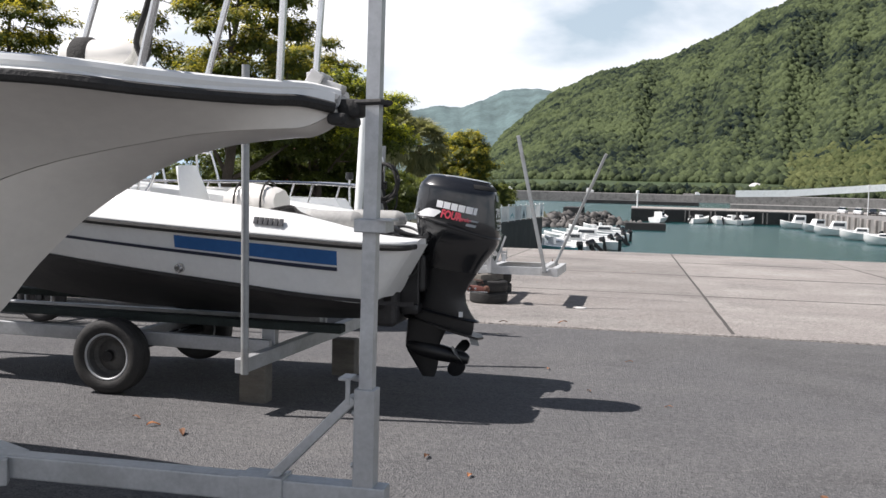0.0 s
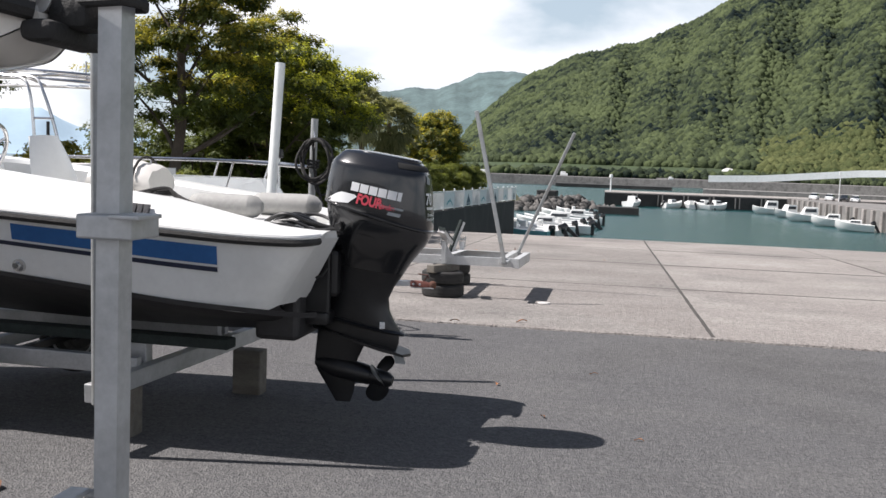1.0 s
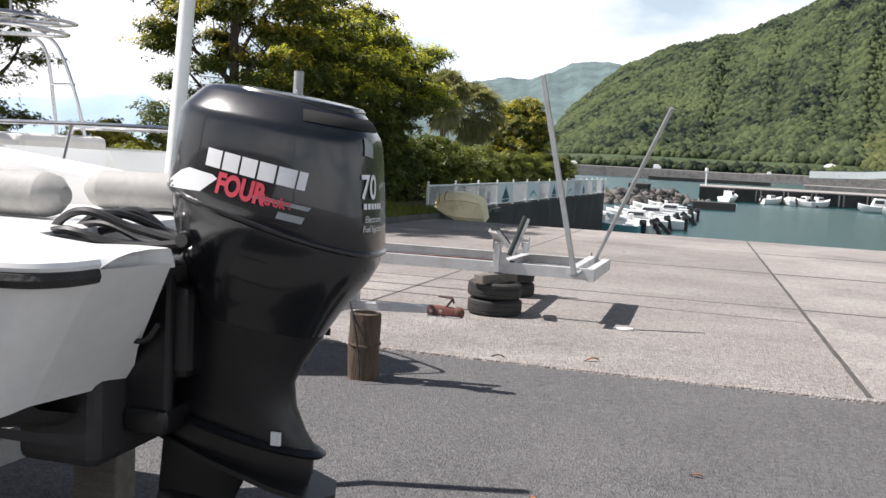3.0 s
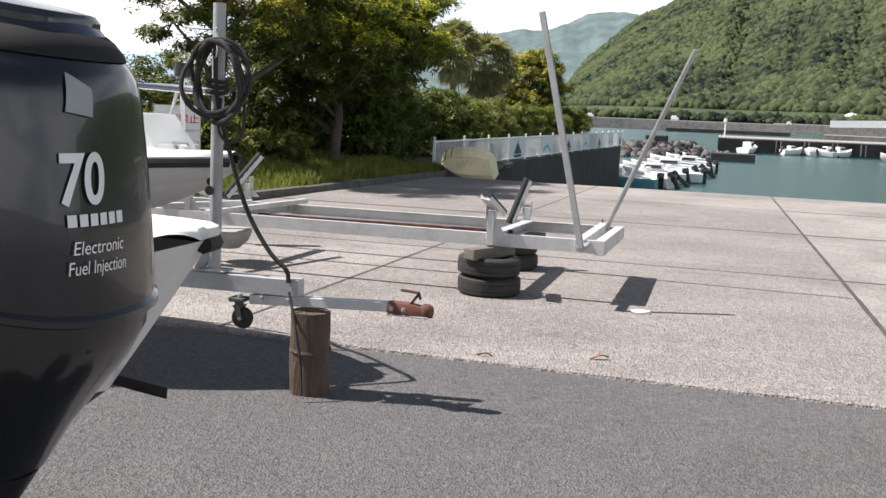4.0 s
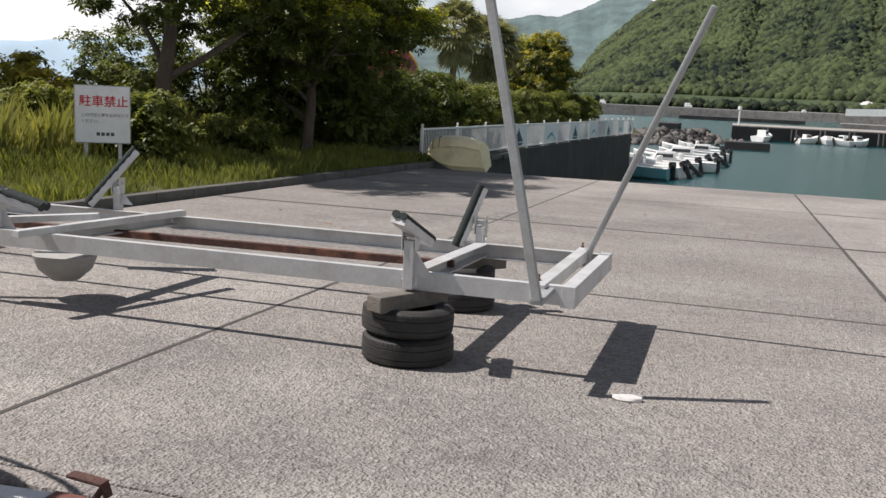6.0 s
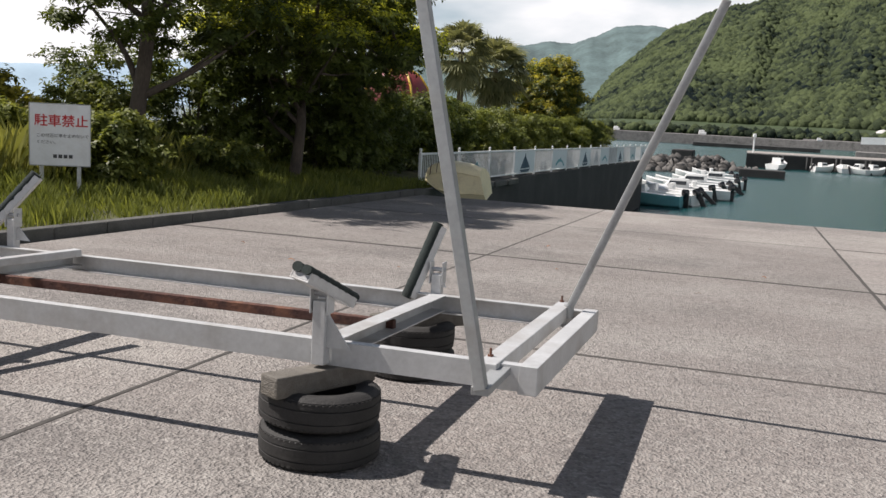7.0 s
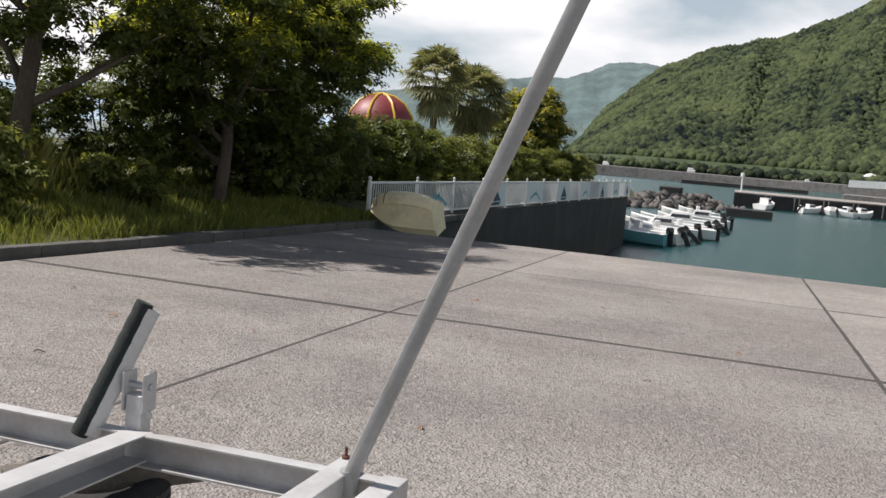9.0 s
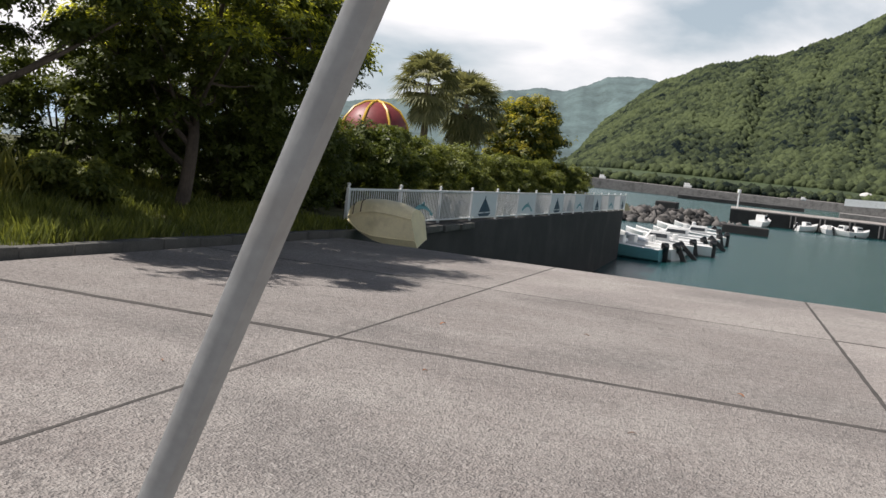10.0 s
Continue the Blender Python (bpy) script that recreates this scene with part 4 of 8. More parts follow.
    wheel(t, -7.6, yc - 1.0, 0.30 + slope(yc), 0.27, 0.17)
    wheel(t, -7.6, yc + 1.0, 0.30 + slope(yc), 0.27, 0.17)
    part("axle", beam((-7.6, yc - 1, 0.32), (-7.6, yc + 1, 0.32), 0.06, 0.06), GALV, t)
    # log under the coupler bar
    rng = random.Random(5)
    rings = []
    z0 = slope(yc)
    for k in range(9):
        z = z0 - 0.01 + (0.478 - z0 + 0.01) * k / 8
        rings.append([(-3.445 + (0.108 + 0.004 * math.sin(3 * a + k)) * math.cos(a), yc + (0.106 + 0.005 * math.sin(5 * a)) * math.sin(a), z) for a in (2 * math.pi * i / 26 for i in range(26))])
    stump = single("log_stump", loft(rings), LOG_MAT, "upright brown log stump propping the trailer drawbar", "log")
    for z, bulge in ((0.27, 0.004), (0.262, 0.006)):
        part("bark_ring", tube([(-3.445 + (0.109 + 0.004 * math.sin(3 * a)) * math.cos(a), yc + (0.107 + bulge * 0.5) * math.sin(a), z + 0.004 * math.sin(2 * a)) for a in (2 * math.pi * i / 26 for i in range(26))], bulge, 6, closed=True), LOG_MAT, stump, "ragged ring where the bark has split")
    # rope coil and cable
    def coil(cx, cz, rx, rz, y, wob, seed):
        r = random.Random(seed)
        return [(cx + rx * math.cos(a) + r.uniform(-1, 1) * wob, y + 0.05 * math.sin(a * 2 + seed) - 0.03, cz + rz * math.sin(a) + r.uniform(-1, 1) * wob) for a in (2 * math.pi * i / 28 for i in range(28))]
    loops = [tube(coil(-3.955 + (0.0, 0.012, -0.010, 0.02, -0.004)[k], 1.70 + (0.0, -0.02, 0.006, 0.0, -0.012)[k], (0.158, 0.150, 0.140, 0.132, 0.165)[k], (0.205, 0.212, 0.188, 0.195, 0.198)[k], yc - 0.06 - 0.014 * k, 0.002, k), 0.0125, 8, closed=True) for k in range(5)]
    coil_root = thing("rope_coil", (-3.96, yc - 0.08, 1.49), "coil of thick dark rope hung on the winch post", "rope coil")
    for bm in loops:
        part("rope_turn", bm, ROPE, coil_root)
    for z in (1.63, 1.66, 1.69):
        part("rope_lashing", tube([(-4.005 + 0.052 * math.cos(a), yc - 0.02 + 0.06 * math.sin(a), z + 0.006 * math.sin(2 * a)) for a in (2 * math.pi * i / 18 for i in range(18))], 0.012, 7, closed=True), ROPE, coil_root, "short lashing round the post")
    part("rope_hook", tube(curve_points([(-4.00, yc - 0.045, 1.97), (-3.98, yc - 0.08, 1.95), (-3.97, yc - 0.09, 1.86), (-3.99, yc - 0.08, 1.80), (-4.01, yc - 0.06, 1.86)]), 0.006, 7), STAINLESS, coil_root, "steel snap hook")
    c = curve_points([(-3.99, yc - 0.07, 1.90), (-3.97, yc - 0.09, 1.62), (-3.91, yc - 0.08, 1.36), (-3.80, yc - 0.07, 1.02), (-3.67, yc - 0.06, 0.80), (-3.57, yc - 0.05, 0.70), (-3.555, yc - 0.05, 0.63)])
    single("trailer_cable", tube(c, 0.013, 8), ROPE, "dark trailer cable hanging down to the drawbar", "cable")
    c = curve_points([(-3.95, yc - 0.08, 1.60), (-3.95, yc - 0.1, 1.43), (-3.88, yc - 0.1, 1.365), (-3.815, yc - 0.09, 1.43), (-3.81, yc - 0.08, 1.62)])
    single("rope_loop", tube(c, 0.009, 8), ROPE, "thin dark loop of rope hanging below the coil", "rope")
    c = curve_points([(-3.55, yc - 0.05, 0.58), (-3.48, yc - 0.12, 0.42), (-3.42, yc - 0.17, 0.2), (-3.40, yc - 0.2, 0.06)])
    part("safety_cord", tube(c, 0.008, 6), ROPE, t)
    return t


sea_wall()
fence()
empty_trailer()
hitch_trailer()


# ---- boats on trailers ----
def hull_skins(stations, yc, rake=0.0, rake_z=0.0, steps=5, swell=(0.45, 0.78)):
    """Smooth hull skins from stations (x, keel z, chine half-width, chine z, gunwale half-width, gunwale z)."""
    cols = []
    for c in range(1, 6):
        cols.append([(p.x, p.z) for p in curve_points([(s[0], 0, s[c]) for s in stations], steps)])
    rows = []
    for i in range(len(cols[0])):
        x = cols[0][i][0]
        rows.append((x, *[cols[c][i][1] for c in range(5)]))
    x_stern = rows[0][0]

    def P(x, y, z):
        if rake:
            x += (rake * (z - rake_z) + 0.10 * y) * min(1, max(0, (x + 3.6) / 1.04))
        return (x, yc + y, z)
    bottom, side = [], []
    for x, kz, cy, cz, gy, gz in rows:
        cy, gy = max(cy, 0.004), max(gy, 0.006)
        half = [(gy * 0 + 0.0, kz), (cy * 0.55, kz + (cz - kz) * 0.5), (cy * 0.93, cz - (cz - kz) * 0.12), (cy, cz)]
        bottom.append([P(x, -y, z) for y, z in half[::-1]] + [P(x, y, z) for y, z in half[1:]])
        prof = [(cy + 0.008, cz), (cy + (gy - cy) * swell[0], cz + (gz - cz) * 0.33), (cy + (gy - cy) * swell[1], cz + (gz - cz) * 0.68), (gy, gz)]
        side.append(([P(x, -y, z) for y, z in prof], [P(x, y, z) for y, z in prof]))
    return rows, bottom, side


def band(rows, yc, f0, f1, x0, x1, out, sides=(-1,)):
    """A stripe on the hull side between the fractions f0 and f1 of its height."""
    bms = []
    for s in sides:
        rr = []
        for x, kz, cy, cz, gy, gz in rows:
            if min(x0, x1) <= x <= max(x0, x1):
                def yy(f):
                    return np.interp(f, (0, 0.33, 0.68, 1), (cy + 0.008, cy + (gy - cy) * 0.45, cy + (gy - cy) * 0.78, gy)) + out
                rr.append([(x, yc + s * yy(f), cz + (gz - cz) * f) for f in (f0, (f0 + f1) / 2, f1)])
        bms.append(loft(rr, closed=False))
    return join(*bms)


def motor_boat():
    """The white boat with the blue stripe, stern to the path, on its trailer."""
    yc = -4.56
    st = [(-2.57, 0.70, 0.64, 0.90, 0.70, 1.275), (-2.60, 0.68, 0.72, 0.88, 0.79, 1.272), (-2.70, 0.67, 0.77, 0.87, 0.845, 1.27), (-2.98, 0.65, 0.81, 0.885, 0.88, 1.275), (-3.4, 0.64, 0.83, 0.91, 0.89, 1.295), (-3.9, 0.64, 0.83, 0.96, 0.90, 1.32), (-4.6, 0.65, 0.79, 1.02, 0.90, 1.36), (-5.4, 0.69, 0.66, 1.09, 0.84, 1.41),
          (-6.3, 0.80, 0.43, 1.19, 0.66, 1.47), (-7.0, 0.98, 0.22, 1.31, 0.43, 1.53), (-7.5, 1.30, 0.05, 1.46, 0.12, 1.58)]
    rows, bottom, side = hull_skins(st, yc, rake=0.65, rake_z=1.27)
    b = thing("motor_boat", (-5, yc, 0.6), "white motor boat with blue stripe on a trailer", "boat", "boats in the yard")
    part("hull_bottom", loft(bottom, closed=False), BOTTOM_BLACK, b, "black antifouled bottom")
    part("hull_side", join(loft([s[0] for s in side], closed=False), loft([s[1] for s in side], closed=False)), WHITE_GEL, b, "white gelcoat side")
    s0 = side[0]
    for s, flank in ((-1, s0[0]), (1, s0[1])):
        tr = bmesh.new()
        inner = [(-2.57 + s * 0.1 * o + 0.65 * (z - 1.27), yc + s * o, z) for o, z in ((0.42, 1.265), (0.32, 1.0), (0.24, 0.88))]
        tr.faces.new([tr.verts.new(p) for p in list(flank[::-1]) + inner[::-1]])
        part("transom_quarter", tr, WHITE_GEL, b, "white transom quarter", smooth=False)
    tr = bmesh.new()
    tr.faces.new([tr.verts.new(p) for p in ((-2.70, yc - 0.50, 1.24), (-2.90, yc - 0.53, 0.92), (-3.0, yc - 0.2, 0.72), (-2.98, yc + 0.2, 0.72), (-2.84, yc + 0.53, 0.92), (-2.62, yc + 0.50, 1.24))])
    part("transom_board", tr, BOTTOM_BLACK, b, "black transom board behind the motor", smooth=False)
    for s in (-1, 1):
        part("blue_stripe", band(rows, yc, 0.60, 0.85, -4.36, -3.1, 0.004, (s,)), BLUE_STRIPE, b, "blue stripe along the side")
    part("navy_line", band(rows, yc, 0.50, 0.565, -7.3, -3.1, 0.004, (-1, 1)), NAVY, b, "thin navy line")
    part("boot_line", band(rows, yc, -0.02, 0.05, -7.4, -2.62, 0.005, (-1, 1)), BOTTOM_BLACK, b)
    for s in (-1, 1):
        pts = [(x + 0.1 * s * gy * min(1, max(0, (x + 3.6) / 1.04)), yc + s * (gy + 0.012), gz - 0.012) for x, kz, cy, cz, gy, gz in rows]
        part("rub_rail", tube(pts, 0.021, 8), RUBBER, b, "black rubber rub rail")
        pts = [(x + 0.1 * s * gy * min(1, max(0, (x + 3.6) / 1.04)), yc + s * (gy + 0.008), gz + 0.016) for x, kz, cy, cz, gy, gz in rows]
        part("gunwale_bead", tube(pts, 0.016, 8), WHITE_GEL, b)
    # deck moulding round an open cockpit
    top = [(-7.6, 1.66), (-6.8, 1.70), (-5.6, 1.66), (-4.64, 1.58), (-3.9, 1.50), (-3.5, 1.455), (-3.1, 1.375), (-2.85, 1.33), (-2.5, 1.30)]
    tx, tz = [p[0] for p in top], [p[1] for p in top]
    for s in (-1, 1):
        rr = []
        for x, kz, cy, cz, gy, gz in rows:
            T = float(np.interp(x, tx, tz))
            h = T - gz
            w = min(0.26, gy * 0.8)
            ins = float(np.interp(x, (-7.4, -5.6, -5.2, -2.9, -2.5), (gy, gy, w + 0.08, w + 0.08, 0.30)))
            ins = min(ins, gy)
            f = T - 0.03 if x < -5.3 else float(np.interp(x, (-3.2, -2.95), (0.98, T - 0.06)))
            x += 0.1 * s * gy * min(1, max(0, (x + 3.6) / 1.04))
            rr.append([(x, yc + s * gy, gz), (x, yc + s * (gy - 0.03), gz + h * 0.35), (x, yc + s * (gy - 0.075), gz + h * 0.72), (x, yc + s * (gy - 0.13), gz + h * 0.95), (x, yc + s * max(gy - w * 0.8, 0), T), (x, yc + s * max(gy - ins, 0), T - 0.005),
                       (x, yc + s * max(gy - ins - 0.02, 0), T - 0.03), (x, yc + s * max(gy - ins - 0.03, 0), f)])
        part("deck_moulding", loft(rr, closed=False), WHITE_GEL, b, "white moulded side deck")
    part("cockpit_sole", box(-4.5, yc - 0.60, 0.985, -3.05, yc + 0.60, 1.01, 0), WHITE_GEL, b)
    part("bow_bulkhead", box(-5.45, yc - 0.52, 1.16, -5.38, yc + 0.52, 1.62, 0.02), WHITE_GEL, b)
    part("transom_well", join(box(-3.0, yc - 0.5, 0.98, -2.95, yc + 0.5, 1.20, 0.01), box(-2.95, yc - 0.3, 1.02, -2.93, yc + 0.3, 1.06, 0.005)), WHITE_GEL, b)
    for s in (-1, 1):
        part("stern_deck", box(-2.92, yc + min(s * 0.30, s * 0.62), 1.255, -2.64 + 0.04 * s, yc + max(s * 0.30, s * 0.62), 1.292, 0.018), WHITE_GEL, b)
    part("stern_locker", box(-3.80, yc - 0.5, 0.98, -3.02, yc + 0.5, 1.325, 0.03), WHITE_GEL, b)
    part("thwart", box(-4.32, yc - 0.55, 0.98, -3.82, yc + 0.5, 1.385, 0.03), WHITE_GEL, b)
    part("motor_bracket", join(box(-3.10, yc - 0.42, 0.66, -2.84, yc + 0.40, 0.94, 0.03), box(-2.90, yc - 0.26, 0.9, -2.70, yc + 0.26, 1.16, 0.03)), BOTTOM_BLACK, b, "black motor bracket below the transom")
    part("drain_plug", lathe([(0, -0.0), (0.022, 0.0), (0.022, 0.012), (0, 0.012)], 16, "x", (-2.76, yc - 0.42, 1.12)), RUBBER, b)
    # plain dark bars where the maker's lettering stands
    for k in range(6):
        x = -3.735 + 0.036 * k
        gy = float(np.interp(x, [r[0] for r in rows[::-1]], [r[4] for r in rows[::-1]]))
        q = bmesh.new()
        q.faces.new([q.verts.new(p) for p in ((x, yc - gy + 0.045, 1.388 - 0.002 * k), (x + 0.027, yc - gy + 0.045, 1.384 - 0.002 * k), (x + 0.029, yc - gy + 0.063, 1.432 - 0.002 * k), (x + 0.002, yc - gy + 0.063, 1.433 - 0.002 * k))])
        r = bmesh.ops.extrude_face_region(q, geom=list(q.faces))
        bmesh.ops.translate(q, vec=(0, -0.02, 0), verts=[v for v in r["geom"] if isinstance(v, bmesh.types.BMVert)])
        part("name_bar", q, SIGN_DARK, b, smooth=False)
    part("drain_fitting", lathe([(0, -0.03), (0.018, -0.03), (0.02, -0.012), (0.035, -0.008), (0.036, 0.02), (0, 0.02)], 16, "y", (-4.28, yc - 0.855, 1.06)), STAINLESS, b, "round drain fitting")
    # helm
    part("console", join(box(-5.36, yc - 0.5, 1.14, -5.0, yc + 0.1, 1.62, 0.05), box(-5.3, yc - 0.45, 1.6, -5.1, yc + 0.05, 1.72, 0.04)), WHITE_GEL, b, "white helm console")
    wpts = [(-4.93 + 0.05 * math.sin(a), yc - 0.2 + 0.17 * math.cos(a), 1.68 + 0.16 * math.sin(a)) for a in (2 * math.pi * i / 24 for i in range(24))]
    sw = part("steering_wheel", join(tube(wpts, 0.013, 8, closed=True), *[tube([(-4.95, yc - 0.2, 1.68), wpts[i]], 0.009, 6) for i in (2, 10, 18)]), STAINLESS, b, "grey steering wheel")
    part("throttle_box", join(box(-5.02, yc - 0.62, 1.52, -4.86, yc - 0.52, 1.64, 0.02), beam((-4.94, yc - 0.57, 1.62), (-4.92, yc - 0.57, 1.76), 0.03, 0.03)), LEG_BLACK, b, "black throttle lever")
    rr = []
    for k in range(9):
        u = k / 8
        z = 1.30 + 0.47 * u
        w = 0.25 - 0.10 * u ** 3
        x = -4.44 - 0.14 * u
        rr.append([(x, yc - w - 0.15, z), (x + 0.03, yc - w * 0.6 - 0.15, z + 0.01), (x + 0.04, yc - 0.15, z + 0.012), (x + 0.03, yc + w * 0.6 - 0.15, z + 0.01), (x, yc + w - 0.15, z), (x - 0.05, yc + w * 0.6 - 0.15, z), (x - 0.05, yc - w * 0.6 - 0.15, z)])
    part("seat_back", loft(rr), WHITE_GEL, b, "white moulded seat back")
    part("seat_base", box(-4.75, yc - 0.42, 0.98, -4.28, yc + 0.12, 1.32, 0.04), WHITE_GEL, b)
    # clutter aboard: covered bundle, fenders, ropes
    rng = random.Random(12)
    rr = []
    for k in range(11):
        u = k / 10
        x = -4.22 + 0.40 * u
        h = 0.155 * math.sin(math.pi * (0.16 + 0.68 * u)) ** 0.5
        rr.append([(x + rng.uniform(-.008, .008), yc - 0.12 + (0.17 + rng.uniform(-.012, .012)) * math.cos(a) * (1 if h > .1 else .85), 1.50 + h * math.sin(a) + rng.uniform(-.010, .010)) for a in (2 * math.pi * j / 16 for j in range(16))])
    bundle = single("covered_sack", loft(rr), CREAM_GEL, "lumpy dirty white sack tied with rope on the boat", "sack")
    for x in (-4.13, -3.92):
        pts = [(x, yc - 0.12 + 0.185 * math.cos(a), 1.505 + 0.168 * math.sin(a)) for a in (2 * math.pi * i / 20 for i in range(20))]
        part("lashing", tube(pts, 0.008, 6, closed=True), ROPE, bundle)
    pr = [(0, -0.24), (0.03, -0.235), (0.062, -0.20), (0.072, -0.16), (0.072, 0.16), (0.062, 0.20), (0.03, 0.235), (0, 0.24)]
    for x, y, z in ((-3.42, yc - 0.10, 1.398), (-3.20, yc + 0.36, 1.398)):
        single("boat_fender", lathe(pr, 20, "x", (x, y, z)), FENDER_GREY, "grey scuffed cylindrical boat fender on the side deck", "boat fender", "boat fenders")
    for k in range(3):
        c = curve_points([(-3.75 + 0.05 * k, yc - 0.55, 1.47), (-3.6, yc - 0.50 + 0.05 * k, 1.50 - 0.02 * k), (-3.52 + 0.02 * k, yc - 0.52, 1.44), (-3.40, yc - 0.52 + 0.03 * k, 1.40)])
        single("mooring_rope", tube(c, 0.010, 7), ROPE, "short dark mooring rope bunched on the side deck", "rope", "ropes on the boat")
    return b


def outboard():
    yc = -4.66
    o = thing("outboard_motor", (-2.5, yc, 0.3), "large black four-stroke outboard motor tilted on the boat's transom", "outboard motor")
    S = 0.13   # slope of the cowling rings towards the stern

    def ring(cx, hx, hy, z, n=2.7, seg=44, s=S):
        out = []
        for k in range(seg):
            a = 2 * math.pi * k / seg
            c, q = math.cos(a), math.sin(a)
            x = hx * abs(c) ** (2 / n) * (1 if c > 0 else -1)
            y = hy * abs(q) ** (2 / n) * (1 if q > 0 else -1)
            if x > 0:
                y *= 1 - 0.10 * (x / hx) ** 2
            out.append((cx + x, yc + y, z - s * x))
        return out
    cowl = [(-2.462, 0.313, 0.217, 1.385), (-2.462, 0.316, 0.220, 1.40), (-2.462, 0.311, 0.219, 1.47), (-2.460, 0.303, 0.215, 1.55), (-2.457, 0.292, 0.208, 1.63), (-2.456, 0.284, 0.202, 1.657), (-2.455, 0.277, 0.194, 1.668), (-2.452, 0.238, 0.150, 1.716), (-2.45, 0.222, 0.132, 1.728), (-2.45, 0.17, 0.10, 1.738), (-2.45, 0.11, 0.06, 1.742)]

    def tilt(z):
        """The seam falls steeply towards the stern, the top less so."""
        return float(np.interp(z, (1.37, 1.47, 1.66), (0.27, 0.18, 0.14)))
    c = part("cowling", loft([ring(*r, s=tilt(r[3])) for r in cowl]), COWL_BLACK, o, "glossy black engine cowling")
    part("cowl_seam", loft([ring(-2.462, 0.313, 0.217, 1.374, s=0.27), ring(-2.462, 0.320, 0.223, 1.379, s=0.27), ring(-2.462, 0.320, 0.223, 1.387, s=0.27), ring(-2.462, 0.313, 0.217, 1.392, s=0.27)], False, False), COWL_BLACK, c)
    pan = [(-2.462, 0.306, 0.213, 1.372), (-2.463, 0.302, 0.212, 1.33), (-2.468, 0.284, 0.198, 1.27), (-2.478, 0.254, 0.170, 1.20), (-2.492, 0.224, 0.138, 1.14), (-2.51, 0.200, 0.11, 1.07)]
    p = part("lower_pan", loft([ring(*r, s=float(np.interp(r[3], (1.20, 1.372), (0.13, 0.27)))) for r in pan]), COWL_BLACK, o, "black lower engine pan")
    leg = [(-2.51, 0.199, 0.108, 1.08), (-2.545, 0.182, 0.09, 1.0), (-2.57, 0.176, 0.08, 0.93), (-2.575, 0.190, 0.08, 0.86), (-2.57, 0.215, 0.078, 0.80), (-2.56, 0.24, 0.075, 0.755), (-2.57, 0.245, 0.070, 0.68), (-2.575, 0.240, 0.066, 0.645)]
    part("drive_leg", loft([ring(*r, n=2.3, s=0.2) for r in leg]), LEG_BLACK, o, "black drive leg")
    pl = bmesh.new()
    out = [(-2.86, 0.02), (-2.83, 0.05), (-2.62, 0.10), (-2.40, 0.115), (-2.28, 0.09), (-2.25, 0.0)]
    pts = out + [(x, -y) for x, y in out[::-1][1:]]
    pl.faces.new([pl.verts.new((x, yc + y, 0.635 - 0.24 * (x + 2.56))) for x, y in pts])
    r = bmesh.ops.extrude_face_region(pl, geom=list(pl.faces))
    bmesh.ops.translate(pl, vec=(0, 0, 0.016), verts=[v for v in r["geom"] if isinstance(v, bmesh.types.BMVert)])
    part("cavitation_plate", pl, LEG_BLACK, o)
    part("splash_plate", loft([ring(-2.57, 0.275, 0.10, 0.735, 2.2, s=0.2), ring(-2.57, 0.285, 0.105, 0.745, 2.2, s=0.2), ring(-2.57, 0.26, 0.09, 0.755, 2.2, s=0.2)]), LEG_BLACK, o)
    g = part("gearcase", loft([ring(-2.67, 0.15, 0.05, 0.66, 2, s=0.2), ring(-2.70, 0.13, 0.035, 0.55, 2, s=0.2), ring(-2.71, 0.125, 0.03, 0.48, 2, s=0.2), ring(-2.70, 0.12, 0.02, 0.42, 2, s=0.2), ring(-2.67, 0.08, 0.012, 0.33, 2, s=0.1), ring(-2.655, 0.045, 0.008, 0.26, 2, s=0)]), LEG_BLACK, o, "black gearcase with skeg")
    T = Matrix.Translation((-2.60, yc, 0.45)) @ Matrix.Rotation(radians(11), 4, "Y")
    bm = lathe([(0, -0.24), (0.025, -0.23), (0.05, -0.18), (0.062, -0.1), (0.062, 0.05), (0.055, 0.12), (0, 0.12)], 20, "x")
    bmesh.ops.transform(bm, matrix=T, verts=bm.verts)
    part("torpedo", bm, LEG_BLACK, g)
    bm = lathe([(0, 0.12), (0.05, 0.12), (0.048, 0.22), (0.03, 0.25), (0, 0.25)], 18, "x")
    bmesh.ops.transform(bm, matrix=T, verts=bm.verts)
    pr = part("propeller", bm, LEG_BLACK, o, "black three-bladed propeller")
    for k in range(3):
        rr = []
        for u in range(7):
            f = u / 6
            rad = 0.045 + 0.115 * f
            half = 0.075 * math.sin(math.pi * (0.22 + 0.70 * f)) + 0.006
            tw = radians(55 - 25 * f)
            sw = 0.30 * f
            ringp = []
            for v, th in ((-1, 0.002), (-0.5, 0.005), (0, 0.006), (0.5, 0.005), (1, 0.002), (0.5, -0.005), (0, -0.006), (-0.5, -0.005)):
                ax = 0.17 + v * half * math.cos(tw) + th
                tg = v * half * math.sin(tw)
                ang = 2 * math.pi * k / 3 + 0.5 + sw + tg / max(rad, 0.05)
                ringp.append((ax, rad * math.cos(ang), rad * math.sin(ang)))
            rr.append(ringp)
        bm = loft(rr)
        bmesh.ops.transform(bm, matrix=T, verts=bm.verts)
        part("blade", bm, LEG_BLACK, pr)
    tab = loft([[(-2.36, yc - 0.012, 0.59), (-2.30, yc - 0.006, 0.58), (-2.30, yc + 0.006, 0.58), (-2.36, yc + 0.012, 0.59)], [(-2.34, yc - 0.01, 0.515), (-2.28, yc - 0.005, 0.51), (-2.28, yc + 0.005, 0.51), (-2.34, yc + 0.01, 0.515)]])
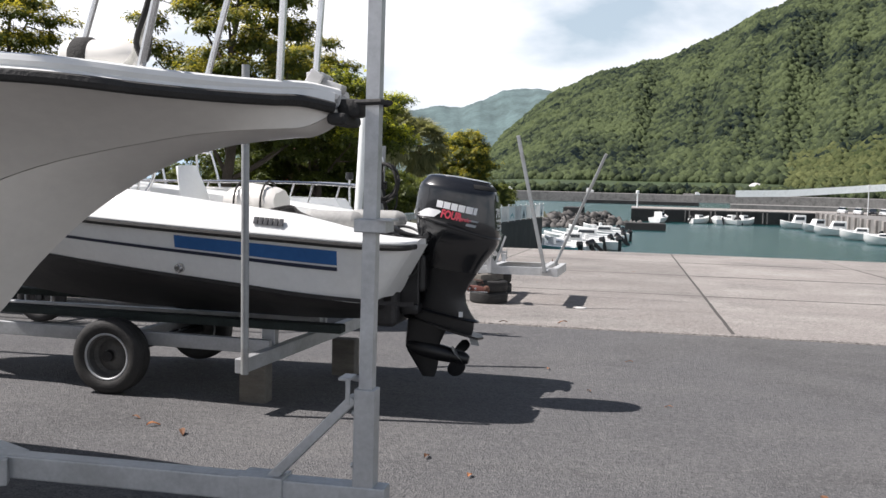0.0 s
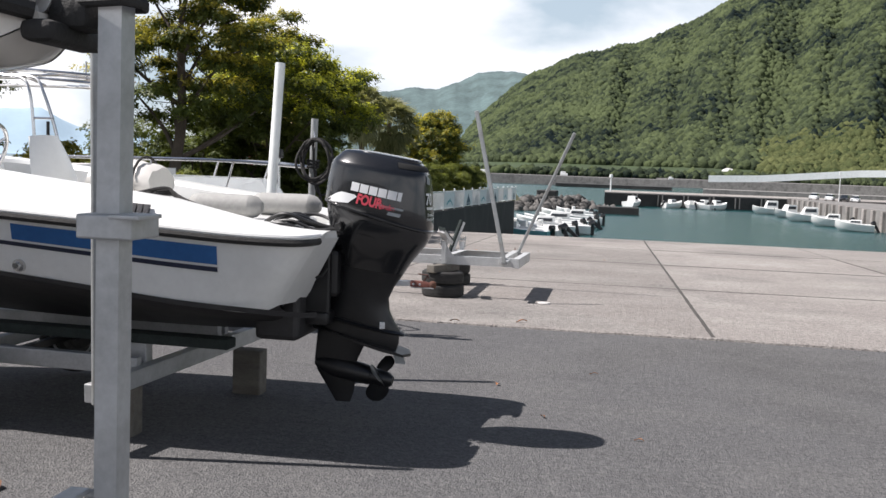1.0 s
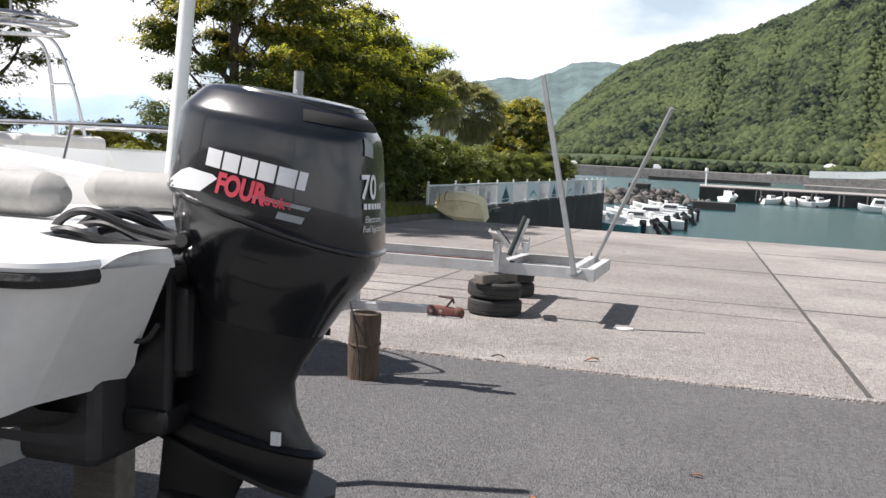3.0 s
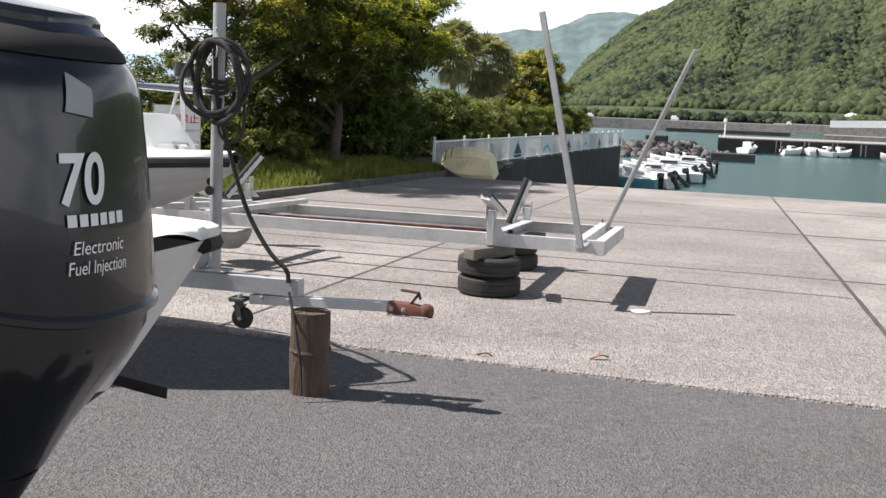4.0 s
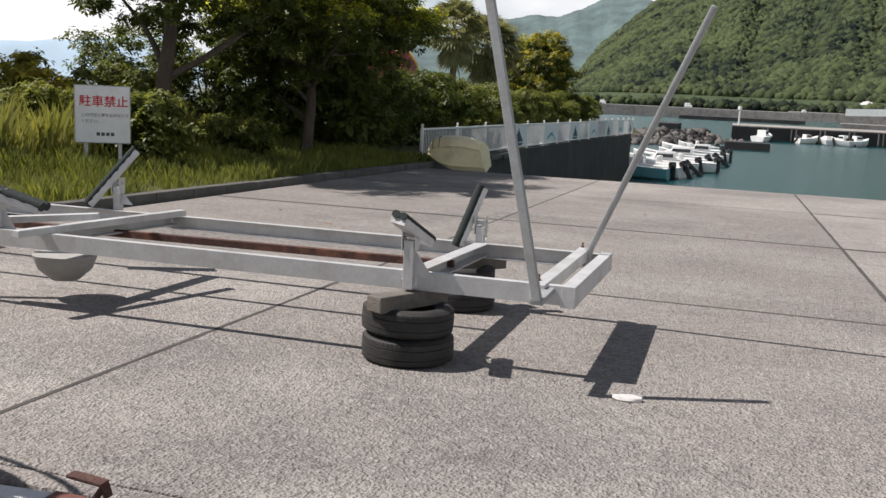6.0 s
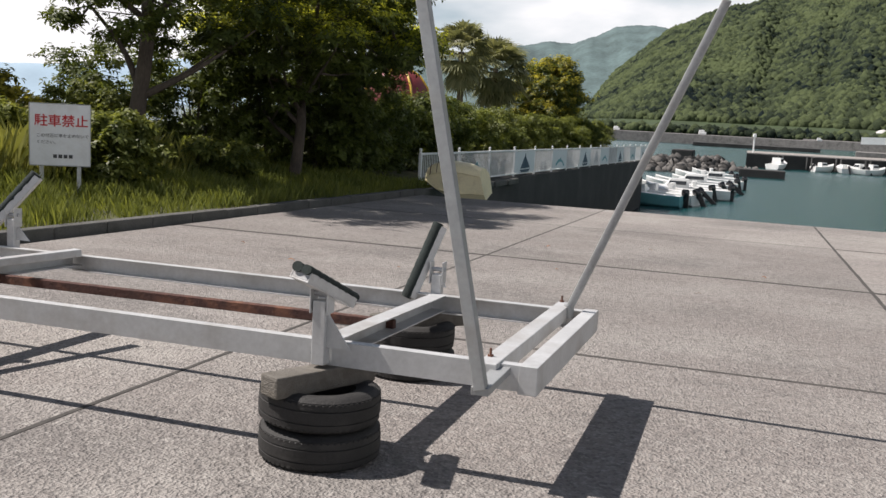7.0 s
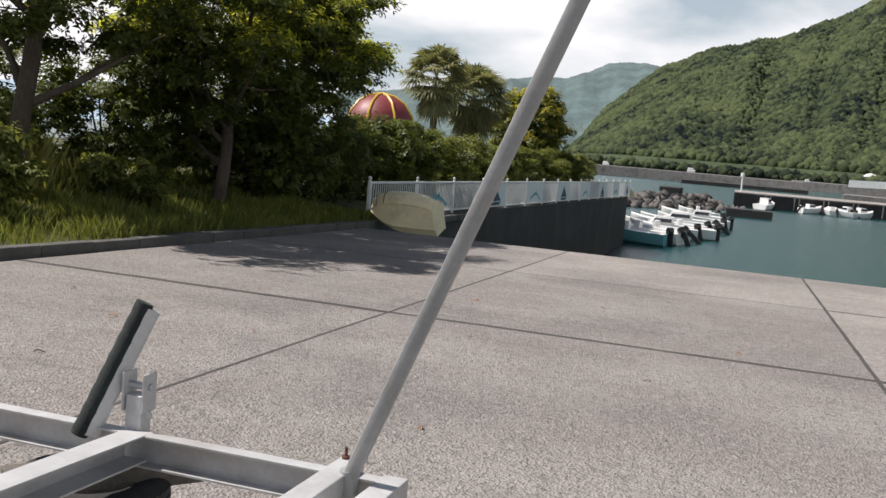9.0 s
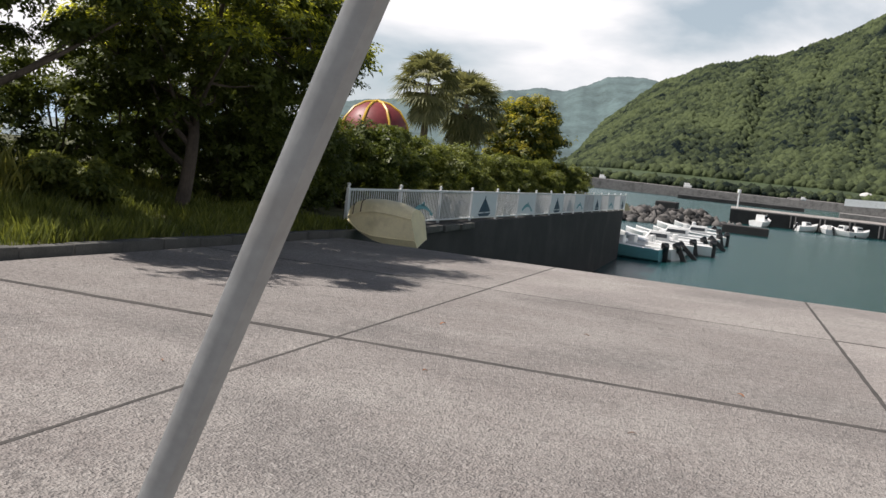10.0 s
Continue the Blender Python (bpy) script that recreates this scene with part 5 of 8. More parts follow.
    part("trim_tab", tab, DECAL_GREY, o, "grey zinc trim tab")
    part("anode_label", box(-2.425, yc - 0.082, 0.725, -2.395, yc - 0.070, 0.765, 0.002), DECAL_WHITE, o)
    # clamp bracket on the transom
    cb = part("clamp_bracket", box(-2.82, yc - 0.15, 0.90, -2.66, yc + 0.15, 1.18, 0.03), LEG_BLACK, o, "black clamp bracket on the transom")
    part("bracket_cheek", box(-2.88, yc - 0.18, 0.80, -2.70, yc - 0.14, 1.25, 0.02), LEG_BLACK, cb)
    part("bracket_cheek", box(-2.88, yc + 0.14, 0.80, -2.70, yc + 0.18, 1.25, 0.02), LEG_BLACK, cb)
    part("bracket_foot", box(-2.84, yc - 0.2, 0.74, -2.70, yc + 0.2, 0.82, 0.02), LEG_BLACK, cb)
    part("tilt_tube", lathe([(0, -0.22), (0.03, -0.22), (0.03, 0.22), (0, 0.22)], 14, "y", (-2.76, yc, 1.22)), STAINLESS, cb, "steel tilt tube")
    rng = random.Random(3)
    for k in range(7):
        y0 = yc - 0.22 + 0.06 * k
        cpts = curve_points([(-2.66, yc - 0.15 + 0.03 * k, 1.30 - 0.01 * k), (-2.83, y0, 1.30 + rng.uniform(-.04, .08)), (-3.0, y0 - 0.05 + rng.uniform(-.05, .05), 1.32 + rng.uniform(-.03, .06)), (-3.25, y0 * 0.3 + yc * 0.7 - 0.02, 1.24 + rng.uniform(-.06, .04))])
        part("cable", tube(cpts, rng.choice((0.007, 0.010, 0.013)), 7), CABLE, o)
    part("steering_arm", join(beam((-3.0, yc - 0.32, 1.30), (-2.7, yc - 0.05, 1.27), 0.03, 0.03), lathe([(0, -0.15), (0.018, -0.15), (0.018, 0.15), (0, 0.15)], 12, "y", (-2.86, yc - 0.1, 1.26)), box(-2.95, yc - 0.16, 1.19, -2.80, yc - 0.04, 1.27, 0.02)), LEG_BLACK, o, "dark steering linkage")
    cp = curve_points([(-2.72, yc - 0.24, 1.24), (-2.79, yc - 0.27, 1.16), (-2.81, yc - 0.26, 1.05), (-2.74, yc - 0.25, 1.03), (-2.70, yc - 0.24, 1.08)])
    part("fuel_hose", tube(cp, 0.008, 7), CABLE, o)
    # decals: plain shapes that follow the cowling
    zs, cxs, hxs, hys = [r[3] for r in cowl], [r[0] for r in cowl], [r[1] for r in cowl], [r[2] for r in cowl]
    allr = sorted([(r[3], r[0], r[1], r[2]) for r in cowl + pan])

    def skin(x, z, out=0.003):
        z0 = z
        for _ in range(3):
            cx = np.interp(z0, [a[0] for a in allr], [a[1] for a in allr])
            z0 = z + S * (x - cx)
        cx, hx, hy = (float(np.interp(z0, [a[0] for a in allr], [a[i] for a in allr])) for i in (1, 2, 3))
        u = min(0.995, abs((x - cx) / hx))
        y = hy * (1 - u ** 2.7) ** (1 / 2.7)
        if x > cx:
            y *= 1 - 0.10 * u ** 2
        return (x, yc - y - out, z)

    def skin_aft(y, z, out=0.003):
        """The point of the cowling's rear face at that height and width."""
        lo, hi = -2.44, -2.1
        best = None
        for _ in range(30):
            x = (lo + hi) / 2
            z0 = z
            cx = float(np.interp(z0, [a[0] for a in allr], [a[1] for a in allr]))
            z0 = z + S * (x - cx)
            cx, hx, hy = (float(np.interp(z0, [a[0] for a in allr], [a[i] for a in allr])) for i in (1, 2, 3))
            u = abs((x - cx) / hx)
            w = hy * max(0, 1 - u ** 2.7) ** (1 / 2.7) * (1 - 0.10 * u ** 2) if u < 1 else 0
            if w > abs(y - yc):
                lo = x
            else:
                hi = x
        return (lo + out, y, z)

    def decal(name, polys, mat, label="", grid=5, fn=skin):
        bm = bmesh.new()
        for quad in polys:
            a, b_, c_, d = [Vector((*q, 0)) for q in quad]
            g_ = [[None] * (grid + 1) for _ in range(grid + 1)]
            for i in range(grid + 1):
                for j in range(grid + 1):
                    u, v = i / grid, j / grid
                    q = (a * (1 - u) + b_ * u) * (1 - v) + (d * (1 - u) + c_ * u) * v
                    g_[i][j] = bm.verts.new(fn(q.x, q.y))
            for i in range(grid):
                for j in range(grid):
                    bm.faces.new((g_[i][j], g_[i + 1][j], g_[i + 1][j + 1], g_[i][j + 1]))
        return part(name, bm, mat, c, label)

    def slant(x, z0, z1, w, base):
        dz = -0.19 * (x - base)
        return [(x, z0 + dz), (x + w, z0 + dz - 0.19 * w), (x + w + 0.008, z1 + dz - 0.19 * w), (x + 0.008, z1 + dz)]
    letters = [(-2.585, 0.046), (-2.533, 0.048), (-2.479, 0.046), (-2.427, 0.048), (-2.373, 0.050), (-2.318, 0.022)]
    for x, w in letters:
        decal("name_block", [slant(x, 1.528, 1.576, w, -2.585)], DECAL_WHITE, "plain white block of the maker's name")
    decal("swoosh", [[(-2.765, 1.462), (-2.60, 1.455), (-2.545, 1.492), (-2.67, 1.510)], [(-2.67, 1.510), (-2.545, 1.492), (-2.56, 1.503), (-2.64, 1.518)]], DECAL_WHITE, "white swoosh on the cowling")
    decal("swoosh_tail", [slant(-2.44, 1.470, 1.480, 0.155, -2.555), slant(-2.37, 1.432, 1.450, 0.07, -2.555)], DECAL_GREY)

    def words(name, text, size, fn, mat, x0, z0, shear=0.0, drop=0.0, stretch=1.0, bold=0.0):
        cu = bpy.data.curves.new(name, "FONT")
        cu.body = text
        cu.size = size
        cu.shear = shear
        cu.offset = bold
        tmp = new(name, cu)
        bpy.context.view_layer.update()
        me = bpy.data.meshes.new_from_object(tmp.evaluated_get(bpy.context.evaluated_depsgraph_get()))
        bpy.data.objects.remove(tmp)
        bm = bmesh.new()
        bm.from_mesh(me)
        bpy.data.meshes.remove(me)
        bmesh.ops.triangulate(bm, faces=bm.faces)
        for v in bm.verts:
            x, z = x0 + v.co.x * stretch, z0 + v.co.y
            v.co = fn(x, z - drop * (x - x0))
        return part(name, bm, mat, c, smooth=False)
    words("lettering", "FOUR", 0.078, lambda x, z: skin(x, z, 0.004), DECAL_RED, -2.552, 1.458, 0.3, 0.19, 0.72, 0.0035)
    words("lettering", "Stroke", 0.038, lambda x, z: skin(x, z, 0.004), DECAL_RED, -2.418, 1.436, 0.2, 0.19, 0.85, 0.0015)
    words("lettering", "70", 0.092, lambda x, z: skin_aft(x, z), DECAL_WHITE, yc - 0.105, 1.458, 0.1, 0, 0.75, 0.002)
    words("lettering", "Electronic", 0.025, lambda x, z: skin_aft(x, z), DECAL_WHITE, yc - 0.092, 1.392, 0.2, 0, 0.85)
    words("lettering", "Fuel Injection", 0.025, lambda x, z: skin_aft(x, z), DECAL_WHITE, yc - 0.10, 1.366, 0.2, 0, 0.72)
    for k in range(6):
        decal("name_block", [[(yc - 0.095 + 0.016 * k, 1.428), (yc - 0.083 + 0.016 * k, 1.428), (yc - 0.083 + 0.016 * k, 1.444), (yc - 0.095 + 0.016 * k, 1.444)]], DECAL_WHITE, "", 2, skin_aft)
    decal("emblem", [[(yc - 0.085, 1.575), (yc - 0.045, 1.568), (yc - 0.04, 1.605), (yc - 0.075, 1.625)]], DECAL_GREY, "grey sticker", 4, skin_aft)
    # air intake on top, latch and seams
    lid = [(-2.405, 0.182, 0.126, 1.700), (-2.405, 0.183, 0.127, 1.722), (-2.405, 0.176, 0.120, 1.731), (-2.405, 0.14, 0.088, 1.736), (-2.405, 0.08, 0.045, 1.738)]
    top = part("top_panel", loft([ring(*r, n=3.4, s=0.15) for r in lid]), COWL_BLACK, c, "raised black panel on the cowling top")
    # black strip laid on the cowling gives the shade inside the intake slot
    scoop = []
    for hx, hy, q, grow in ((0.268, 0.185, 1.679, 0.001), (0.262, 0.178, 1.686, 0.004), (0.250, 0.164, 1.701, 0.004), (0.243, 0.156, 1.710, 0.001)):
        full = ring(-2.453, hx + grow, hy + grow, q + grow * 0.6, seg=96, s=0.14)
        scoop.append([full[k % 96] for k in range(-18, 19)])
    part("air_intake", loft(scoop, closed=False), SLOT_SHADE, c, "air intake slot, its shade put into a dark strip")
    part("latch", lathe([(0, -0.02), (0.02, -0.02), (0.022, -0.01), (0.026, 0.0), (0, 0.0)], 18, "y", (-2.655, yc - 0.19, 1.315)), LEG_BLACK, p)
    part("rear_latch", box(-2.19, yc - 0.06, 1.25, -2.165, yc + 0.02, 1.325, 0.008), LEG_BLACK, p)
    return o


def stripe_boat_trailer():
    yc = -4.55
    t = thing("boat_trailer", (-5.2, yc, slope(yc)), "grey steel boat trailer with guide poles under the white boat", "boat trailer", "boat trailers")
    z = 0.50
    for s in (-1, 1):
        part("side_rail", beam((-8.2, yc + s * 0.45, z + 0.02), (-3.7, yc + s * 0.62, z), 0.06, 0.10), GALV, t)
        # the bunk's dark colour deepens the shade below the hull
        part("bunk", beam((-6.6, yc + s * 0.48, 0.66), (-3.2, yc + s * 0.50, 0.64), 0.12, 0.06, 0.01), CARPET, t, "carpeted bunk with the shade under the hull in its dark colour")
        wheel(t, -4.88, yc + s * 0.72 - 0.0, 0.385, 0.275, 0.18)
        part("bunk_bracket", box(-3.80, yc + s * 0.5 - 0.04, z - 0.02, -3.70, yc + s * 0.5 + 0.04, 0.63, 0.006), GALV, t)
    part("rear_beam", beam((-3.74, yc - 1.07, 0.44), (-3.50, yc + 0.85, 0.49), 0.07, 0.10), GALV, t)
    part("cross_beam", beam((-5.0, yc - 0.7, 0.44), (-5.0, yc + 0.7, 0.44), 0.07, 0.08), GALV, t)
    part("axle", beam((-4.88, yc - 0.75, 0.385), (-4.88, yc + 0.75, 0.385), 0.05, 0.05), LEG_BLACK, t)
    part("drawbar", beam((-9.6, yc, 0.55), (-7.9, yc, 0.5), 0.08, 0.1), GALV, t)
    part("guide_pole", tube([(-3.70, yc - 1.07, 0.39), (-3.72, yc - 1.07, 2.43)], 0.026, 12), GREY_PIPE, t, "tall grey guide pole")
    part("guide_pole", tube([(-3.55, yc + 0.86, 0.45), (-3.62, yc + 1.22, 1.45), (-3.60, yc + 1.3, 2.40)], 0.036, 12), WHITE_PIPE, t, "tall white plastic guide pole")
    for x, y in ((-3.80, yc - 0.64), (-3.52, yc + 0.60)):
        b = box(x - 0.10, y - 0.07, slope(y) - 0.01, x + 0.10, y + 0.07, 0.385, 0.012)
        single("timber_block", b, WOOD, "weathered square timber block under the trailer beam", "wood block", "wood blocks")
    return t


motor_boat()
outboard()
stripe_boat_trailer()


def bow_boat():
    """The larger white boat whose flared bow overhangs the path, on its trailer."""
    yc = -8.42
    b = thing("cabin_boat", (-6, yc, 0.7), "large white boat with flared bow on a trailer", "boat", "boats in the yard")
    st = [(-9.0, 0.75, 1.05, 1.0, 1.32, 1.88), (-7.0, 0.72, 1.10, 1.02, 1.50, 1.90), (-5.5, 0.74, 0.95, 1.08, 1.46, 1.93), (-4.6, 0.80, 0.70, 1.20, 1.33, 1.945), (-4.0, 0.92, 0.48, 1.36, 1.15, 1.95), (-3.55, 1.10, 0.34, 1.52, 0.97, 1.955), (-3.3, 1.36, 0.29, 1.64, 0.84, 1.955),
          (-3.1, 1.54, 0.26, 1.715, 0.79, 1.955), (-2.9, 1.67, 0.24, 1.765, 0.74, 1.952), (-2.75, 1.745, 0.23, 1.795, 0.66, 1.947), (-2.6, 1.79, 0.22, 1.822, 0.55, 1.936), (-2.45, 1.815, 0.20, 1.840, 0.37, 1.934), (-2.33, 1.828, 0.16, 1.850, 0.24, 1.936), (-2.25, 1.838, 0.11, 1.862, 0.15, 1.940), (-2.17, 1.895, 0.06, 1.91, 0.07, 1.925)]
    rows, bottom, side = hull_skins(st, yc, swell=(0.26, 0.60))
    part("hull_bottom", loft(bottom, closed=False), CREAM_GEL, b)
    part("hull_side", join(loft([s[0] for s in side], closed=False), loft([s[1] for s in side], closed=False)), CREAM_GEL, b, "white flared bow side")
    e = bmesh.new()
    e.faces.new([e.verts.new(p) for p in side[-1][0][::-1] + bottom[-1][1:-1] + side[-1][1]])
    part("bow_tip", e, CREAM_GEL, b, smooth=False)
    e = bmesh.new()
    e.faces.new([e.verts.new(p) for p in side[0][0][::-1] + bottom[0][1:-1] + side[0][1]])
    part("transom", e, CREAM_GEL, b, smooth=False)
    for s in (-1, 1):
        part("rub_rail", tube([(x, yc + s * (gy + 0.012), gz) for x, kz, cy, cz, gy, gz in rows], 0.019, 8), RUBBER, b, "dark rubber rub rail")
        part("toe_rail", tube([(x, yc + s * max(gy - 0.04, 0.02), gz + 0.045) for x, kz, cy, cz, gy, gz in rows], 0.022, 8), WHITE_GEL, b)
    dk = [[(x, yc - gy, gz + 0.02), (x, yc - gy * 0.9, gz + 0.05), (x, yc, gz + 0.075), (x, yc + gy * 0.9, gz + 0.05), (x, yc + gy, gz + 0.02)] for x, kz, cy, cz, gy, gz in rows]
    part("foredeck", loft(dk, closed=False), WHITE_GEL, b)
    # bow rails, their stanchions leaning forward
    for s in (-1, 1):
        base = [(-3.75, 0.84, 0.17), (-2.65, 0.47, 0.15), (-2.32, 0.18, 0.03)] if s < 0 else [(-3.75, 0.84, 0.17), (-2.91, 0.47, 0.15), (-2.34, 0.21, 0.03)]
        for x, w, lean in base:
            part("stanchion", tube([(x, yc + s * w, 1.96), (x + lean, yc + s * (w + 0.02), 2.55)], 0.013, 8), STAINLESS, b)
            part("stanchion_foot", lathe([(0, 0.03), (0.018, 0.03), (0.022, 0.008), (0.032, 0.004), (0.032, 0), (0, 0)], 14, "z", (x, yc + s * w, 1.955)), STAINLESS, b)
        part("bow_rail", tube([(x + lean, yc + s * (w + 0.02), 2.55) for x, w, lean in [(-5.0, 1.0, 0.17)] + base], 0.014, 8), STAINLESS, b)
    part("bow_rail", tube(curve_points([(-2.29, yc - 0.20, 2.55), (-2.14, yc, 2.56), (-2.31, yc + 0.23, 2.55)]), 0.014, 8), STAINLESS, b)
    # anchor roller
    part("anchor_roller", join(beam((-2.30, yc - 0.05, 1.93), (-2.235, yc - 0.05, 2.045), 0.014, 0.05, 0.004), beam((-2.30, yc + 0.05, 1.93), (-2.235, yc + 0.05, 2.045), 0.014, 0.05, 0.004), beam((-2.25, yc - 0.055, 2.035), (-2.25, yc + 0.055, 2.035), 0.05, 0.02, 0.004), box(-2.33, yc - 0.07, 1.915, -2.18, yc + 0.07, 1.94, 0.008),
                               beam((-2.25, yc, 2.02), (-2.16, yc, 1.99), 0.05, 0.03, 0.006), lathe([(0, -0.05), (0.035, -0.05), (0.02, 0), (0.035, 0.05), (0, 0.05)], 16, "y", (-2.19, yc, 1.955))), GALV_WHITE, b, "pale metal anchor roller")
    part("bow_pad", join(box(-2.19, yc - 0.10, 1.87, -2.125, yc + 0.10, 1.91, 0.015), box(-2.17, yc - 0.045, 1.90, -2.09, yc + 0.045, 1.96, 0.015)), RUBBER, b, "black rubber bow pad")
    # horizontal white drum lashed on the foredeck
    d = part("deck_drum", lathe([(0, -0.13), (0.052, -0.13), (0.06, -0.12), (0.062, 0.06), (0.05, 0.12), (0.03, 0.15), (0, 0.155)], 24, "x", (-3.06, yc, 2.10)), CREAM_GEL, b, "white drum lying on the foredeck")
    part("lashing", lathe([(0.063, -0.09), (0.07, -0.08), (0.07, -0.03), (0.063, -0.02)], 24, "x", (-3.06, yc, 2.10)), ROPE, d)
    c = curve_points([(-2.60, yc - 0.46, 2.19), (-2.68, yc - 0.40, 2.10), (-2.78, yc - 0.30, 2.04), (-2.92, yc - 0.22, 2.02)])
    single("bow_line", tube(c, 0.012, 8), ROPE_PALE, "pale rope slung from the bow rail", "rope", "ropes on the boat")
    c = curve_points([(-2.60, yc - 0.475, 2.24), (-2.63, yc - 0.47, 2.16), (-2.66, yc - 0.46, 2.08), (-2.63, yc - 0.46, 2.03), (-2.61, yc - 0.47, 2.10)])
    single("bow_line", tube(c, 0.009, 8), ROPE, "dark rope hanging from the bow rail", "rope", "ropes on the boat")
    # trailer
    t = thing("boat_trailer", (-5.5, yc, slope(yc)), "galvanised boat trailer with a tall winch post under the large boat", "boat trailer", "boat trailers")
    part("drawbar", beam((-9.5, yc, 0.60), (-1.98, yc, 0.615), 0.08, 0.085), GALV, t)
    p = part("winch_post", join(channel((-2.06, yc, 0.50), (-2.05, yc, 2.9), 0.046, 0.050, 0.006, (0, 1, 0)), beam((-2.06, yc - 0.006, 0.5), (-2.05, yc - 0.006, 2.9), 0.036, 0.018, 0.003, (0, 1, 0))), GALV, t, "tall galvanised winch post")
    part("post_sleeve", box(-2.095, yc - 0.036, 0.52, -2.022, yc + 0.036, 0.99, 0.005), GALV, p)
    part("post_bracket", join(box(-2.10, yc - 0.06, 1.52, -1.99, yc + 0.05, 1.565, 0.004), box(-2.02, yc - 0.09, 1.56, -1.96, yc + 0.0, 1.568, 0.002)), GALV, p)
    part("side_bracket", join(box(-2.13, yc - 0.10, 1.03, -2.09, yc - 0.02, 1.04, 0.002), box(-2.105, yc - 0.10, 0.95, -2.09, yc - 0.09, 1.04, 0.002)), GALV, p)
    for z in (0.90, 1.02, 0.72):
        part("bolt", lathe([(0, -0.025), (0.01, -0.024), (0.012, 0), (0, 0)], 8, "x", (-2.085, yc, z)), GALV, p)
    part("brace", beam((-2.10, yc - 0.005, 0.955), (-2.40, yc - 0.005, 0.645), 0.045, 0.035, 0.004), GALV, t)
    part("brace_plate", box(-2.50, yc - 0.052, 0.565, -2.34, yc + 0.052, 0.665, 0.004), GALV, t)
    part("lashing_strap", tube([(-2.15, yc - 0.03, 1.945), (-2.02, yc - 0.045, 1.95), (-2.00, yc, 1.95), (-2.02, yc + 0.045, 1.95), (-2.15, yc + 0.03, 1.945)], 0.010, 8), RUBBER, p)
    part("jack_leg", join(beam((-2.2, yc + 0.09, slope(yc)), (-2.2, yc + 0.09, 0.7), 0.05, 0.05), box(-2.28, yc + 0.02, slope(yc) - 0.005, -2.12, yc + 0.17, slope(yc) + 0.012, 0.003)), GALV, t)
    for s in (-1, 1):
        part("side_rail", beam((-9.5, yc + s * 0.9, 0.55), (-5.0, yc + s * 0.9, 0.56), 0.06, 0.11), GALV, t)
        part("side_rail", beam((-5.0, yc + s * 0.9, 0.56), (-3.4, yc + s * 0.04, 0.60), 0.06, 0.10), GALV, t)
        wheel(t, -7.5, yc + s * 1.05, slope(yc) + 0.29, 0.29, 0.19)
        part("bunk", beam((-9, yc + s * 0.6, 0.80), (-5.4, yc + s * 0.6, 0.80), 0.12, 0.08), WOOD, t)
        part("bunk_bracket", box(-6.6, yc + s * 0.6 - 0.04, 0.5, -6.5, yc + s * 0.6 + 0.04, 0.78, 0.005), GALV, t)
        part("bunk_bracket", box(-8.6, yc + s * 0.6 - 0.04, 0.5, -8.5, yc + s * 0.6 + 0.04, 0.78, 0.005), GALV, t)
    for x in (-6.55, -8.55, -7.5):
        part("cross_beam", beam((x, yc - 0.95, 0.5), (x, yc + 0.95, 0.5), 0.07, 0.08), GALV, t)
    return b


